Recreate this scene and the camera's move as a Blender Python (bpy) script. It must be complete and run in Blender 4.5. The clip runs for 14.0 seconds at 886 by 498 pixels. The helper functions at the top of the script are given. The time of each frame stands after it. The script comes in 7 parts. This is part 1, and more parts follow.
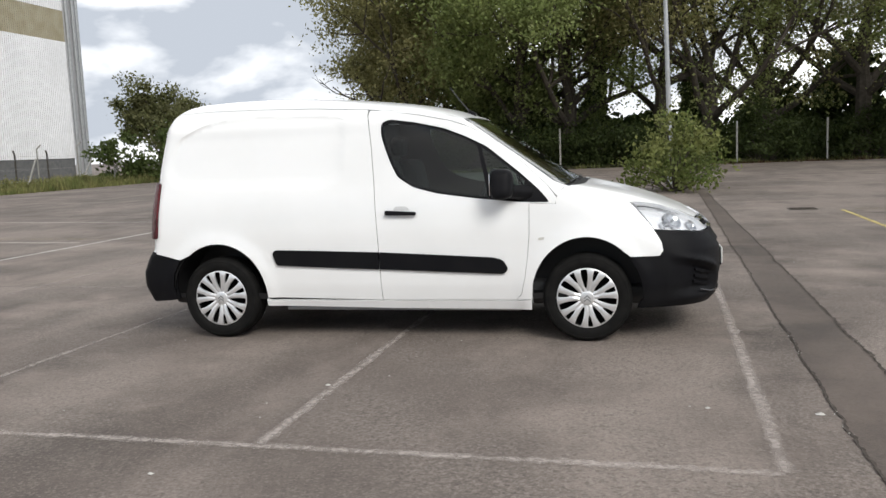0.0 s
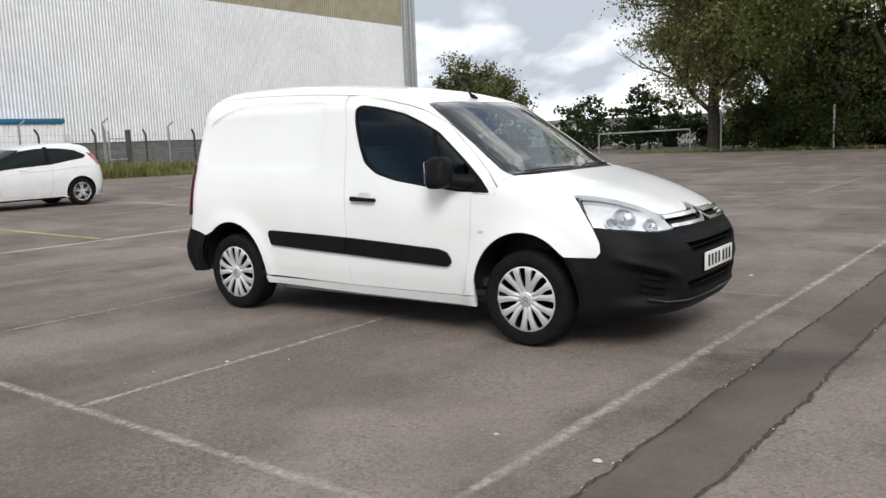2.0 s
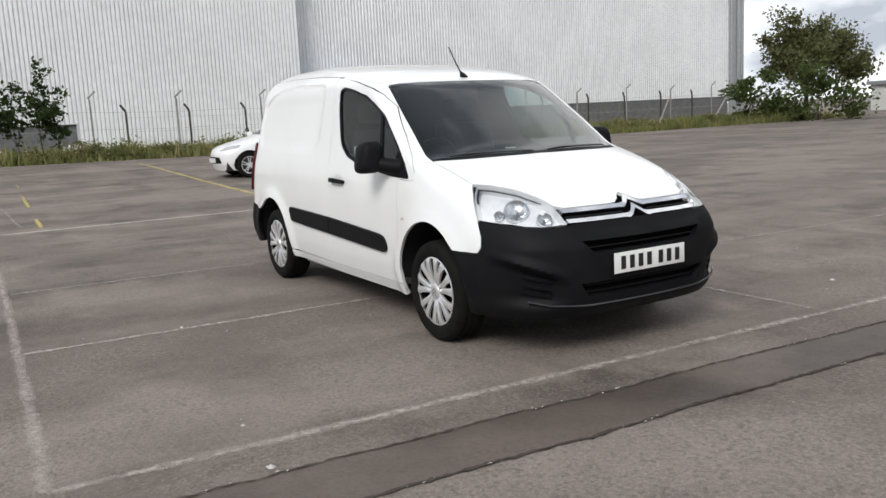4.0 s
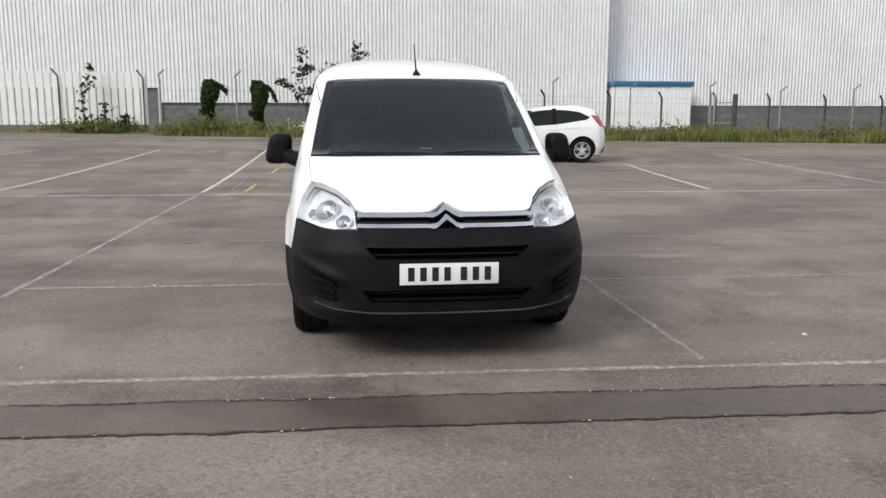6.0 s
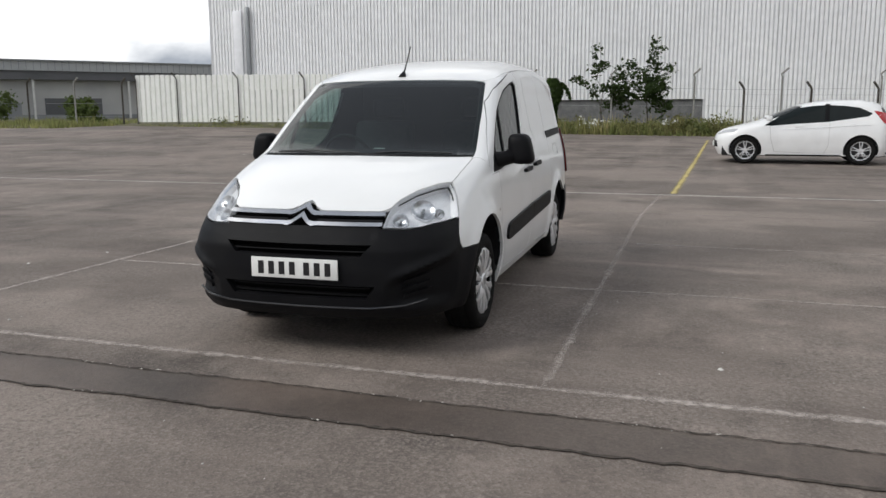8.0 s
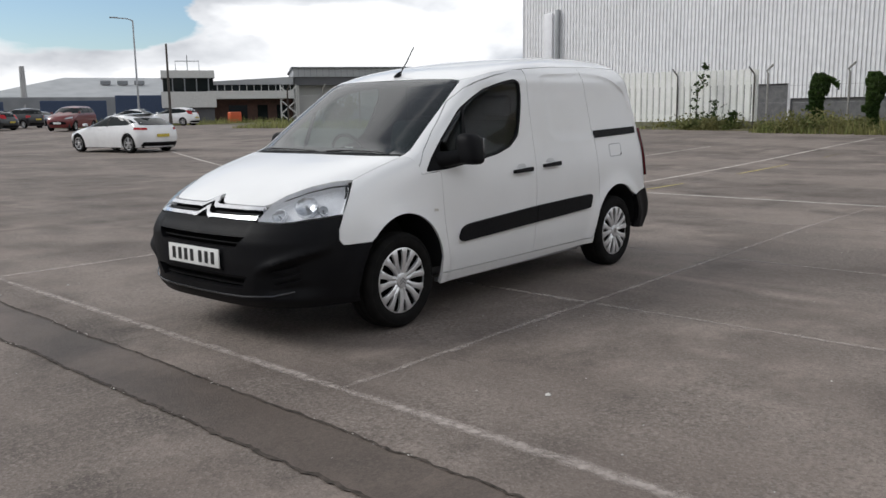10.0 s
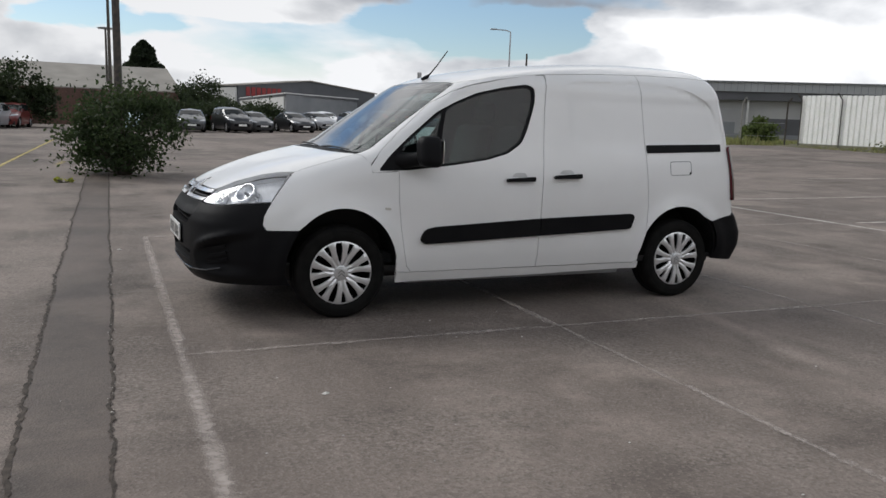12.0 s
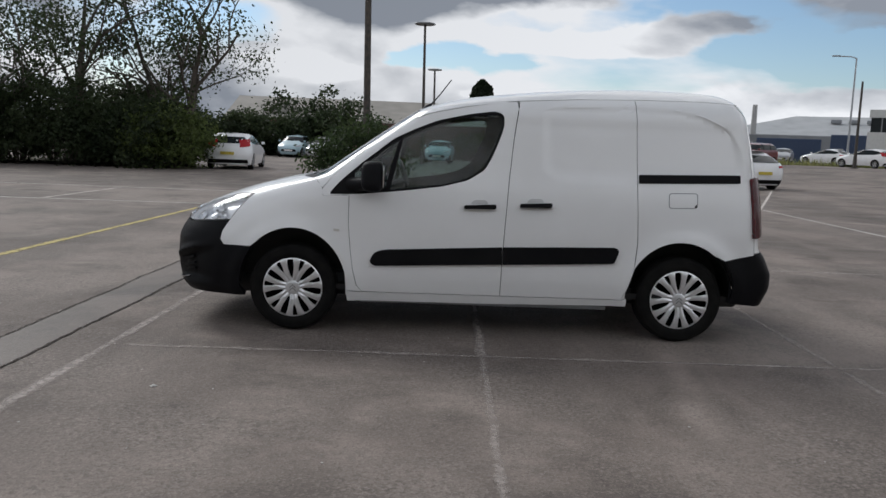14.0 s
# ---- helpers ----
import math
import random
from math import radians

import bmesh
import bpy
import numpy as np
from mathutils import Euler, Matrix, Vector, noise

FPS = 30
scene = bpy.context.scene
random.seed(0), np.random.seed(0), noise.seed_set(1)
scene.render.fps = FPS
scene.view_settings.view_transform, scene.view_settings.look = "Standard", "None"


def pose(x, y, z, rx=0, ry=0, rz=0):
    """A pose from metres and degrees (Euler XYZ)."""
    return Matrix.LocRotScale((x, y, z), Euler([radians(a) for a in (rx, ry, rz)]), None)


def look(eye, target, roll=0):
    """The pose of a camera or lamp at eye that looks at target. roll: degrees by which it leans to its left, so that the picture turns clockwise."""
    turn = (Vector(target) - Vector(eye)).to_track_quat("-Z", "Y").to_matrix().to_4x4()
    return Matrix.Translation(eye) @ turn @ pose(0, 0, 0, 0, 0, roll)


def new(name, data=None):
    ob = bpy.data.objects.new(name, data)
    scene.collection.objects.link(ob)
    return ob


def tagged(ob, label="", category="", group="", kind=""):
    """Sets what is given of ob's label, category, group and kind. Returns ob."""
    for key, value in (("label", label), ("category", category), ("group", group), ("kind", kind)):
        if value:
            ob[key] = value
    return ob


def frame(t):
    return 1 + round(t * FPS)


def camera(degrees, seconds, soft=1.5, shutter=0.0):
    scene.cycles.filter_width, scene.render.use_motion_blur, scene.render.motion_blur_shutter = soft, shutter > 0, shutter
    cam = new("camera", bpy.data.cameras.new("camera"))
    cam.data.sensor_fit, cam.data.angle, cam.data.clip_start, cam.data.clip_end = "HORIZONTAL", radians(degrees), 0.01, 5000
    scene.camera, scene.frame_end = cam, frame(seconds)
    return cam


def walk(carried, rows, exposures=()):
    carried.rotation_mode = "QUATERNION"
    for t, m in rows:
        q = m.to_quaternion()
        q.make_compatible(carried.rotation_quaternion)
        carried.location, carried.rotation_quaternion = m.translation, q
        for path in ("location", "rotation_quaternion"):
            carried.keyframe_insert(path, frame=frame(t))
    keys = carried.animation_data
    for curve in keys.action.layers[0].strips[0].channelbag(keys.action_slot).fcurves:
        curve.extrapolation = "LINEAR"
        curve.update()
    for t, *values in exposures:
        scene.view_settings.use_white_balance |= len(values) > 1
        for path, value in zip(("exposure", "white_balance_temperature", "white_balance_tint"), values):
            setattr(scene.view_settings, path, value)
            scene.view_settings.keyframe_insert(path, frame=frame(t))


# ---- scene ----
cam = camera(56.2, 14.0)
PATH = [
    (0, (1.652, -6.502, 1.356), (1.213, -4.566, 1.117), -2.3),
    (0.5, (2.294, -6.292, 1.348), (1.666, -4.408, 1.109), -2.0),
    (1, (2.877, -5.978, 1.34), (2.072, -4.163, 1.099), -2.3),
    (1.5, (3.461, -5.677, 1.347), (2.46, -3.964, 1.091), -2.2),
    (2, (3.97, -5.257, 1.331), (2.8, -3.657, 1.064), -2.2),
    (2.2, (4.193, -5.138, 1.348), (2.958, -3.587, 1.084), -2.3),
    (4.3, (5.818, -2.807, 1.331), (4.049, -1.932, 1.006), -2.8),
    (4.5, (5.966, -2.507, 1.313), (4.157, -1.718, 0.984), -2.6),
    (5, (6.166, -1.887, 1.317), (4.294, -1.265, 0.989), -1.1),
    (5.5, (6.359, -1.22, 1.326), (4.431, -0.803, 0.993), -1.1),
    (6, (6.505, -0.558, 1.341), (4.546, -0.314, 1.017), 0.1),
    (6.5, (6.544, 0.098, 1.354), (4.569, 0.146, 1.042), 0.5),
    (7, (6.542, 0.755, 1.371), (4.575, 0.563, 1.065), 0.2),
    (7.5, (6.469, 1.397, 1.371), (4.529, 1.024, 1.062), -0.6),
    (8, (6.343, 2.068, 1.367), (4.454, 1.5, 1.036), -0.3),
    (8.2, (6.265, 2.311, 1.342), (4.404, 1.662, 1.0), -0.2),
    (10.3, (4.807, 4.623, 1.335), (3.397, 3.24, 1.018), -0.7),
    (10.5, (4.601, 4.805, 1.297), (3.265, 3.35, 0.982), -0.6),
    (11, (4.088, 5.251, 1.306), (2.932, 3.649, 0.996), -0.1),
    (11.5, (3.533, 5.616, 1.299), (2.548, 3.906, 0.976), 1.3),
    (12, (2.962, 5.936, 1.308), (2.144, 4.137, 1.002), 2.1),
    (12.5, (2.343, 6.215, 1.339), (1.735, 4.333, 1.041), 3.1),
    (13, (1.745, 6.403, 1.354), (1.327, 4.468, 1.07), 3.3),
    (13.5, (1.098, 6.539, 1.374), (0.88, 4.568, 1.117), 3.3),
    (14, (0.46, 6.59, 1.352), (0.412, 4.607, 1.097), 2.2),
]
walk(cam, [(t, look(eye, target, roll)) for t, eye, target, roll in PATH],
     exposures=[(0, 0.74, 6370, 8), (2.0, 0.69, 6330, 8), (4.5, 0.62, 6310, 8), (5.0, 0.69, 6310, 8), (5.8, 0.81, 6330, 8), (6.7, 0.66, 6300, 8), (8.0, 0.49, 6290, 8), (10.5, 0.37, 6230, 9),
                (11.0, 0.29, 6220, 9), (11.5, 0.09, 6230, 9), (12.0, 0.27, 6250, 9), (13.2, 0.23, 6180, 9), (14, 0.15, 6120, 9)])

# ---------------------------------------------------------------- sky, sun
def build_world():
    w = bpy.data.worlds.new("cloudy_sky")
    scene.world = w
    w.use_nodes = True
    nt = w.node_tree
    nt.nodes.clear()
    N = nt.nodes.new
    L = nt.links.new
    out, bg, sky = N("ShaderNodeOutputWorld"), N("ShaderNodeBackground"), N("ShaderNodeTexSky")
    sky.sky_type = 'NISHITA'
    sky.sun_disc = False
    sky.sun_elevation, sky.sun_rotation = radians(SUN_ELEV), radians(SUN_ROT)
    sky.dust_density, sky.ozone_density = 0.4, 2.5
    tex, mp = N("ShaderNodeTexCoord"), N("ShaderNodeMapping")
    mp.inputs["Scale"].default_value = (1.0, 1.0, 2.3)
    mp.inputs["Location"].default_value = (3.1, 1.7, 0.35)
    L(tex.outputs["Generated"], mp.inputs["Vector"])
    def noise_(scale, detail, rough, warp):
        n = N("ShaderNodeTexNoise")
        n.inputs["Scale"].default_value, n.inputs["Detail"].default_value, n.inputs["Roughness"].default_value = scale, detail, rough
        n.inputs["Distortion"].default_value = warp
        L(mp.outputs["Vector"], n.inputs["Vector"])
        return n.outputs["Fac"]

    def calc(op, a, k, c=None):
        m = N("ShaderNodeMath")
        m.operation = op
        L(a, m.inputs[0])
        for slot, q in ((1, k), (2, c)):
            if q is not None:
                if isinstance(q, float):
                    m.inputs[slot].default_value = q
                else:
                    L(q, m.inputs[slot])
        return m.outputs["Value"]
    sep, belt, cover, shade = N("ShaderNodeSeparateXYZ"), N("ShaderNodeValToRGB"), N("ShaderNodeValToRGB"), N("ShaderNodeValToRGB")
    L(tex.outputs["Generated"], sep.inputs["Vector"])
    # the cover closes towards the woods (+y) and breaks up into heaps on the other side
    mass = calc('MULTIPLY_ADD', sep.outputs["Y"], CLOSING, noise_(2.7, 8.0, 0.50, 0.25))
    bank = N("ShaderNodeValToRGB")
    bank.color_ramp.elements[0].position, bank.color_ramp.elements[0].color = 0.0, (1, 1, 1, 1)
    bank.color_ramp.elements[1].position, bank.color_ramp.elements[1].color = 0.13, (0, 0, 0, 1)
    L(sep.outputs["Z"], bank.inputs["Fac"])
    mass = calc('MULTIPLY_ADD', bank.outputs["Color"], 0.13, mass)
    # single cloud heaps, open blue gaps and grey bases, by bearing and height; two added out of view
    wob, wsub, wadd, flat = N("ShaderNodeTexNoise"), N("ShaderNodeVectorMath"), N("ShaderNodeVectorMath"), N("ShaderNodeVectorMath")
    wob.inputs["Scale"].default_value, wob.inputs["Detail"].default_value = 9.0, 6.0
    L(mp.outputs["Vector"], wob.inputs["Vector"])
    wsub.operation, wadd.operation, flat.operation = 'SUBTRACT', 'MULTIPLY_ADD', 'MULTIPLY'
    wsub.inputs[1].default_value = (.5, .5, .5)
    L(wob.outputs["Color"], wsub.inputs[0])
    flat.inputs[1].default_value = (1, 1, 4.5)
    L(tex.outputs["Generated"], flat.inputs[0])
    L(wsub.outputs["Vector"], wadd.inputs[0])
    wadd.inputs[1].default_value = (.22, .22, .22)
    L(flat.outputs["Vector"], wadd.inputs[2])
    lift = None
    for bearing, height, radius, fill_, tone_ in HEAPS:
        gap = N("ShaderNodeVectorMath")
        gap.operation = 'DISTANCE'
        L(wadd.outputs["Vector"], gap.inputs[0])
        b_, h_ = radians(bearing), radians(height)
        gap.inputs[1].default_value = (math.cos(b_) * math.cos(h_), math.sin(b_) * math.cos(h_), 4.5 * math.sin(h_))
        fall = N("ShaderNodeMapRange")
        fall.interpolation_type = 'SMOOTHSTEP'
        fall.inputs["From Min"].default_value, fall.inputs["From Max"].default_value = radius, radius * .35
        L(gap.outputs["Value"], fall.inputs["Value"])
        mass = calc('MULTIPLY_ADD', fall.outputs["Result"], fill_, mass)
        if tone_:
            lift = calc('MULTIPLY', fall.outputs["Result"], tone_) if lift is None else calc('MULTIPLY_ADD', fall.outputs["Result"], tone_, lift)
    thick = calc('MINIMUM', mass, 0.62)
    cover.color_ramp.elements[0].position, cover.color_ramp.elements[1].position = 0.355, 0.450
    L(mass, cover.inputs["Fac"])
    # grey cloud bases show in a belt above the bright horizon; thin edges stay white
    L(sep.outputs["Z"], belt.inputs["Fac"])
    b = belt.color_ramp.elements
    b[0].position, b[0].color = 0.07, (0, 0, 0, 1)
    b[1].position, b[1].color = 0.16, (1, 1, 1, 1)
    b2 = belt.color_ramp.elements.new(0.40)
    b2.color = (0, 0, 0, 1)
    tone = calc('MULTIPLY_ADD', belt.outputs["Color"], -0.07, noise_(3.6, 6.0, 0.5, 0.2))
    tone = calc('ADD', calc('MULTIPLY_ADD', thick, -0.35, calc('ADD', tone, 0.18)), lift)
    e = shade.color_ramp.elements
    e[0].position, e[0].color = 0.37, (0.33, 0.35, 0.39, 1)
    e[1].position, e[1].color = 0.57, (1.05, 1.03, 1.02, 1)
    L(tone, shade.inputs["Fac"])
    gain, cloud, mix = N("ShaderNodeVectorMath"), N("ShaderNodeVectorMath"), N("ShaderNodeMix")
    gain.operation = cloud.operation = 'SCALE'
    gain.inputs["Scale"].default_value = SKY_GAIN
    cloud.inputs["Scale"].default_value = CLOUD_GAIN
    L(sky.outputs["Color"], gain.inputs[0])
    L(shade.outputs["Color"], cloud.inputs[0])
    # clouds are brighter towards the veiled sun
    dot, glow = N("ShaderNodeVectorMath"), N("ShaderNodeMapRange")
    dot.operation = 'DOT_PRODUCT'
    dot.inputs[1].default_value = Vector(SUN_FROM).normalized()
    L(tex.outputs["Generated"], dot.inputs[0])
    glow.inputs["From Min"].default_value, glow.inputs["From Max"].default_value = -0.6, 0.95
    glow.inputs["To Min"].default_value, glow.inputs["To Max"].default_value = CLOUD_GAIN * 1.10, CLOUD_GAIN * 0.60
    L(dot.outputs["Value"], glow.inputs["Value"])
    L(glow.outputs["Result"], cloud.inputs["Scale"])
    mix.data_type = 'RGBA'
    L(cover.outputs["Color"], mix.inputs["Factor"])
    L(gain.outputs["Vector"], mix.inputs["A"])
    L(cloud.outputs["Vector"], mix.inputs["B"])
    L(mix.outputs["Result"], bg.inputs["Color"])
    bg.inputs["Strength"].default_value = 1.0
    L(bg.outputs["Background"], out.inputs["Surface"])


SUN_FROM = (30, -40, 40)
SUN_ELEV, SUN_ROT = 38.7, 143.0
SKY_GAIN, CLOUD_GAIN, CLOSING = 0.085, 1.0, 0.05
# (188, 69) and (-105, 33): unseen clouds added to shape reflections and overhead light
HEAPS = ((118, 6, .42, .25, -.072), (112, 10.5, .17, .1, -.16), (123, 8.5, .14, .1, -.07), (118, 4.6, .09, .1, .04), (-144, 6, .26, .2, .12),
         (-118.5, 6.0, .165, -.38, 0.0), (-119, 11, .20, .25, .12), (-131.5, 6, .15, .25, .16), (-140, 9, .2, .2, .10), (-107, 7.5, .12, .2, -.02), (-112, 2.5, .16, .2, .10),
         (-90.5, 5.7, .11, -.30, 0.0), (-82.5, 4.6, .10, .25, .14), (-85, 10.0, .22, .3, -.26), (-99, 7.0, .09, .2, .04), (-97, 10.5, .15, .2, -.2), (188, 69, .95, .1, -.35), (-105, 33, 1.0, .25, .12), (-95.5, 3.2, .06, .3, .16), (-125, 2.2, .12, .2, .12))
build_world()
sun_data = bpy.data.lights.new("sun", 'SUN')
sun_data.energy, sun_data.angle, sun_data.color = 1.5, radians(24), (1.0, 0.96, 0.9)
sun = new("sun", sun_data)
sun.matrix_world = look(SUN_FROM, (0, 0, 0))


# ---------------------------------------------------------------- materials
def mat(name, color, rough=0.5, metal=0.0, color2=None, scale=8.0, detail=6.0, lo=0.35, hi=0.65, bump=0.0, bump_scale=60.0,
        coat=0.0, per_object=0.0, spec=0.5, per_island=0.0, fine=None):
    """Principled material: two colours mixed by noise at object scale, a second fine noise, bump."""
    m = bpy.data.materials.new(name)
    m.use_nodes = True
    nt = m.node_tree
    N, L = nt.nodes.new, nt.links.new
    b = nt.nodes["Principled BSDF"]
    b.inputs["Roughness"].default_value, b.inputs["Metallic"].default_value = rough, metal
    b.inputs["Coat Weight"].default_value = coat
    b.inputs["Coat Roughness"].default_value = 0.04
    b.inputs["Specular IOR Level"].default_value = spec
    geo = N("ShaderNodeNewGeometry")
    color2 = color2 or tuple(c * 0.88 for c in color)
    n = N("ShaderNodeTexNoise")
    n.inputs["Scale"].default_value, n.inputs["Detail"].default_value = scale, detail
    L(geo.outputs["Position"], n.inputs["Vector"])
    r = N("ShaderNodeMapRange")
    r.inputs["From Min"].default_value, r.inputs["From Max"].default_value = lo, hi
    L(n.outputs["Fac"], r.inputs["Value"])
    mx = N("ShaderNodeMix")
    mx.data_type = 'RGBA'
    mx.inputs["A"].default_value, mx.inputs["B"].default_value = (*color, 1), (*color2, 1)
    L(r.outputs["Result"], mx.inputs["Factor"])
    last = mx.outputs["Result"]
    if fine:
        n3 = N("ShaderNodeTexNoise")
        n3.inputs["Scale"].default_value, n3.inputs["Detail"].default_value = fine[0], 3.0
        L(geo.outputs["Position"], n3.inputs["Vector"])
        r3 = N("ShaderNodeMapRange")
        r3.inputs["From Min"].default_value, r3.inputs["From Max"].default_value = 0.3, 0.7
        r3.inputs["To Min"].default_value, r3.inputs["To Max"].default_value = 1 - fine[1], 1 + fine[1]
        L(n3.outputs["Fac"], r3.inputs["Value"])
        s = N("ShaderNodeVectorMath")
        s.operation = 'SCALE'
        L(last, s.inputs[0])
        L(r3.outputs["Result"], s.inputs["Scale"])
        last = s.outputs["Vector"]
    if per_object or per_island:
        r2 = N("ShaderNodeMapRange")
        v = per_object or per_island
        r2.inputs["To Min"].default_value, r2.inputs["To Max"].default_value = 1 - v, 1 + v
        if per_object:
            L(N("ShaderNodeObjectInfo").outputs["Random"], r2.inputs["Value"])
        else:
            L(geo.outputs["Random Per Island"], r2.inputs["Value"])
        s = N("ShaderNodeVectorMath")
        s.operation = 'SCALE'
        L(last, s.inputs[0])
        L(r2.outputs["Result"], s.inputs["Scale"])
        last = s.outputs["Vector"]
    L(last, b.inputs["Base Color"])
    if bump:
        n2, bp = N("ShaderNodeTexNoise"), N("ShaderNodeBump")
        n2.inputs["Scale"].default_value, n2.inputs["Detail"].default_value = bump_scale, 4.0
        L(geo.outputs["Position"], n2.inputs["Vector"])
        bp.inputs["Strength"].default_value, bp.inputs["Distance"].default_value = bump, 0.01
        L(n2.outputs["Fac"], bp.inputs["Height"])
        L(bp.outputs["Normal"], b.inputs["Normal"])
    return m


def glass(name, tint, rough=0.0, f0=0.06, power=4.5):
    m = bpy.data.materials.new(name)
    m.use_nodes = True
    nt = m.node_tree
    nt.nodes.clear()
    N, L = nt.nodes.new, nt.links.new
    out, mx, tr, gl, lw = (N("ShaderNodeOutputMaterial"), N("ShaderNodeMixShader"), N("ShaderNodeBsdfTransparent"),
                           N("ShaderNodeBsdfGlossy"), N("ShaderNodeLayerWeight"))
    tr.inputs["Color"].default_value = (*tint, 1)
    gl.inputs["Roughness"].default_value = rough
    lw.inputs["Blend"].default_value = 0.5
    pw, mr = N("ShaderNodeMath"), N("ShaderNodeMapRange")
    pw.operation = 'POWER'
    pw.inputs[1].default_value = power
    mr.inputs["To Min"].default_value = f0
    L(lw.outputs["Facing"], pw.inputs[0])
    L(pw.outputs["Value"], mr.inputs["Value"])
    L(mr.outputs["Result"], mx.inputs["Fac"])
    L(tr.outputs["BSDF"], mx.inputs[1])
    L(gl.outputs["BSDF"], mx.inputs[2])
    L(mx.outputs["Shader"], out.inputs["Surface"])
    return m


M = {}
M["white_paint"] = mat("white_paint", (0.87, 0.87, 0.872), 0.25, color2=(0.82, 0.82, 0.818), scale=1.6, lo=0.45, hi=0.8, coat=0.5)
M["black_plastic"] = mat("black_plastic", (0.0065, 0.0065, 0.008), 0.5, color2=(0.0095, 0.0095, 0.0105), scale=5, bump=0.15, bump_scale=350, spec=0.10)
M["dark_seal"] = mat("dark_seal", (0.012, 0.012, 0.013), 0.5)
M["deep_black"] = mat("deep_black", (0.003, 0.003, 0.003), 0.9, spec=0.05)
M["rubber"] = mat("rubber", (0.007, 0.007, 0.007), 0.75, color2=(0.012, 0.0115, 0.011), scale=14, bump=0.2, bump_scale=120, spec=0.1)
M["silver"] = mat("silver", (0.78, 0.78, 0.79), 0.30, metal=0.62, color2=(0.72, 0.72, 0.73), scale=20)
M["chrome"] = mat("chrome", (0.90, 0.90, 0.92), 0.2, metal=1.0)
M["satin_grey"] = mat("satin_grey", (0.30, 0.31, 0.32), 0.35, metal=0.3)
M["interior"] = mat("interior", (0.020, 0.022, 0.024), 0.8, color2=(0.027, 0.028, 0.030), scale=12)
M["seat_cloth"] = mat("seat_cloth", (0.026, 0.028, 0.032), 0.95, color2=(0.042, 0.043, 0.047), scale=40)
M["red_lens"] = mat("red_lens", (0.085, 0.004, 0.008), 0.2, color2=(0.045, 0.002, 0.005), coat=0.15, scale=10)
M["clear_lens"] = glass("clear_lens", (0.95, 0.96, 0.97), 0.02, 0.05)
M["car_glass"] = glass("car_glass", (0.50, 0.61, 0.60), 0.0, 0.045)
M["screen_glass"] = glass("screen_glass", (0.42, 0.54, 0.51), 0.0, 0.04, 3.0)
M["plate_white"] = mat("plate_white", (0.82, 0.82, 0.80), 0.35)
M["ink_black"] = mat("ink_black", (0.012, 0.012, 0.014), 0.4)


# ---------------------------------------------------------------- mesh helpers
def mesh_ob(name, verts, faces, material, parent=None, label="", smooth=True, weld=0.0):
    me = bpy.data.meshes.new(name)
    me.from_pydata([tuple(map(float, v)) for v in verts], [], [tuple(map(int, f)) for f in faces])
    if weld or smooth:
        bm = bmesh.new()
        bm.from_mesh(me)
        if weld:
            bmesh.ops.remove_doubles(bm, verts=bm.verts, dist=weld)
        if smooth:
            bmesh.ops.recalc_face_normals(bm, faces=bm.faces)
        bm.to_mesh(me)
        bm.free()
    if smooth:
        me.polygons.foreach_set("use_smooth", [True] * len(me.polygons))
        me.set_sharp_from_angle(angle=radians(38))
    me.materials.append(material)
    ob = new(name, me)
    if parent is not None:
        ob.parent = parent
    if label:
        ob["label"] = label
    return ob


def part(name, bm, material, parent, label="", smooth=True):
    me = bpy.data.meshes.new(name)
    bmesh.ops.recalc_face_normals(bm, faces=bm.faces)
    bm.to_mesh(me)
    bm.free()
    if smooth:
        me.polygons.foreach_set("use_smooth", [True] * len(me.polygons))
        me.set_sharp_from_angle(angle=radians(38))
    me.materials.append(material)
    ob = new(name, me)
    if parent is not None:
        ob.parent = parent
    if label:
        ob["label"] = label
    return ob


def base(name, m, label, category, group="", kind=""):
    ob = new(name)
    ob.matrix_world = m
    ob.empty_display_size = 0.2
    return tagged(ob, label, category, group, kind)


def box_bm(x0, x1, y0, y1, z0, z1, bevel=0.0, seg=2, bm=None):
    bm = bm or bmesh.new()
    r = bmesh.ops.create_cube(bm, size=1)
    for v in r["verts"]:
        v.co = ((x0 + x1) / 2 + v.co.x * (x1 - x0), (y0 + y1) / 2 + v.co.y * (y1 - y0), (z0 + z1) / 2 + v.co.z * (z1 - z0))
    if bevel:
        es = list({e for v in r["verts"] for e in v.link_edges})
        bmesh.ops.bevel(bm, geom=es, offset=bevel, segments=seg, affect='EDGES', profile=0.5)
    return bm


def tube_bm(points, radius, sides=8, bm=None, cap=True):
    """A tube through points; radius: one number or one for each point."""
    bm = bm or bmesh.new()
    pts = [Vector(p) for p in points]
    rad = radius if isinstance(radius, (list, tuple)) else [radius] * len(pts)
    rings = []
    for i, p in enumerate(pts):
        d = (pts[min(i + 1, len(pts) - 1)] - pts[max(i - 1, 0)]).normalized()
        u = d.orthogonal().normalized() if i == 0 else (u - d * u.dot(d)).normalized()
        v = d.cross(u)
        rings.append([bm.verts.new(p + (u * math.cos(2 * math.pi * k / sides) + v * math.sin(2 * math.pi * k / sides)) * rad[i]) for k in range(sides)])
    for a, b in zip(rings, rings[1:]):
        for k in range(sides):
            bm.faces.new((a[k], a[(k + 1) % sides], b[(k + 1) % sides], b[k]))
    if cap:
        bm.faces.new(rings[0][::-1])
        bm.faces.new(rings[-1])
    return bm


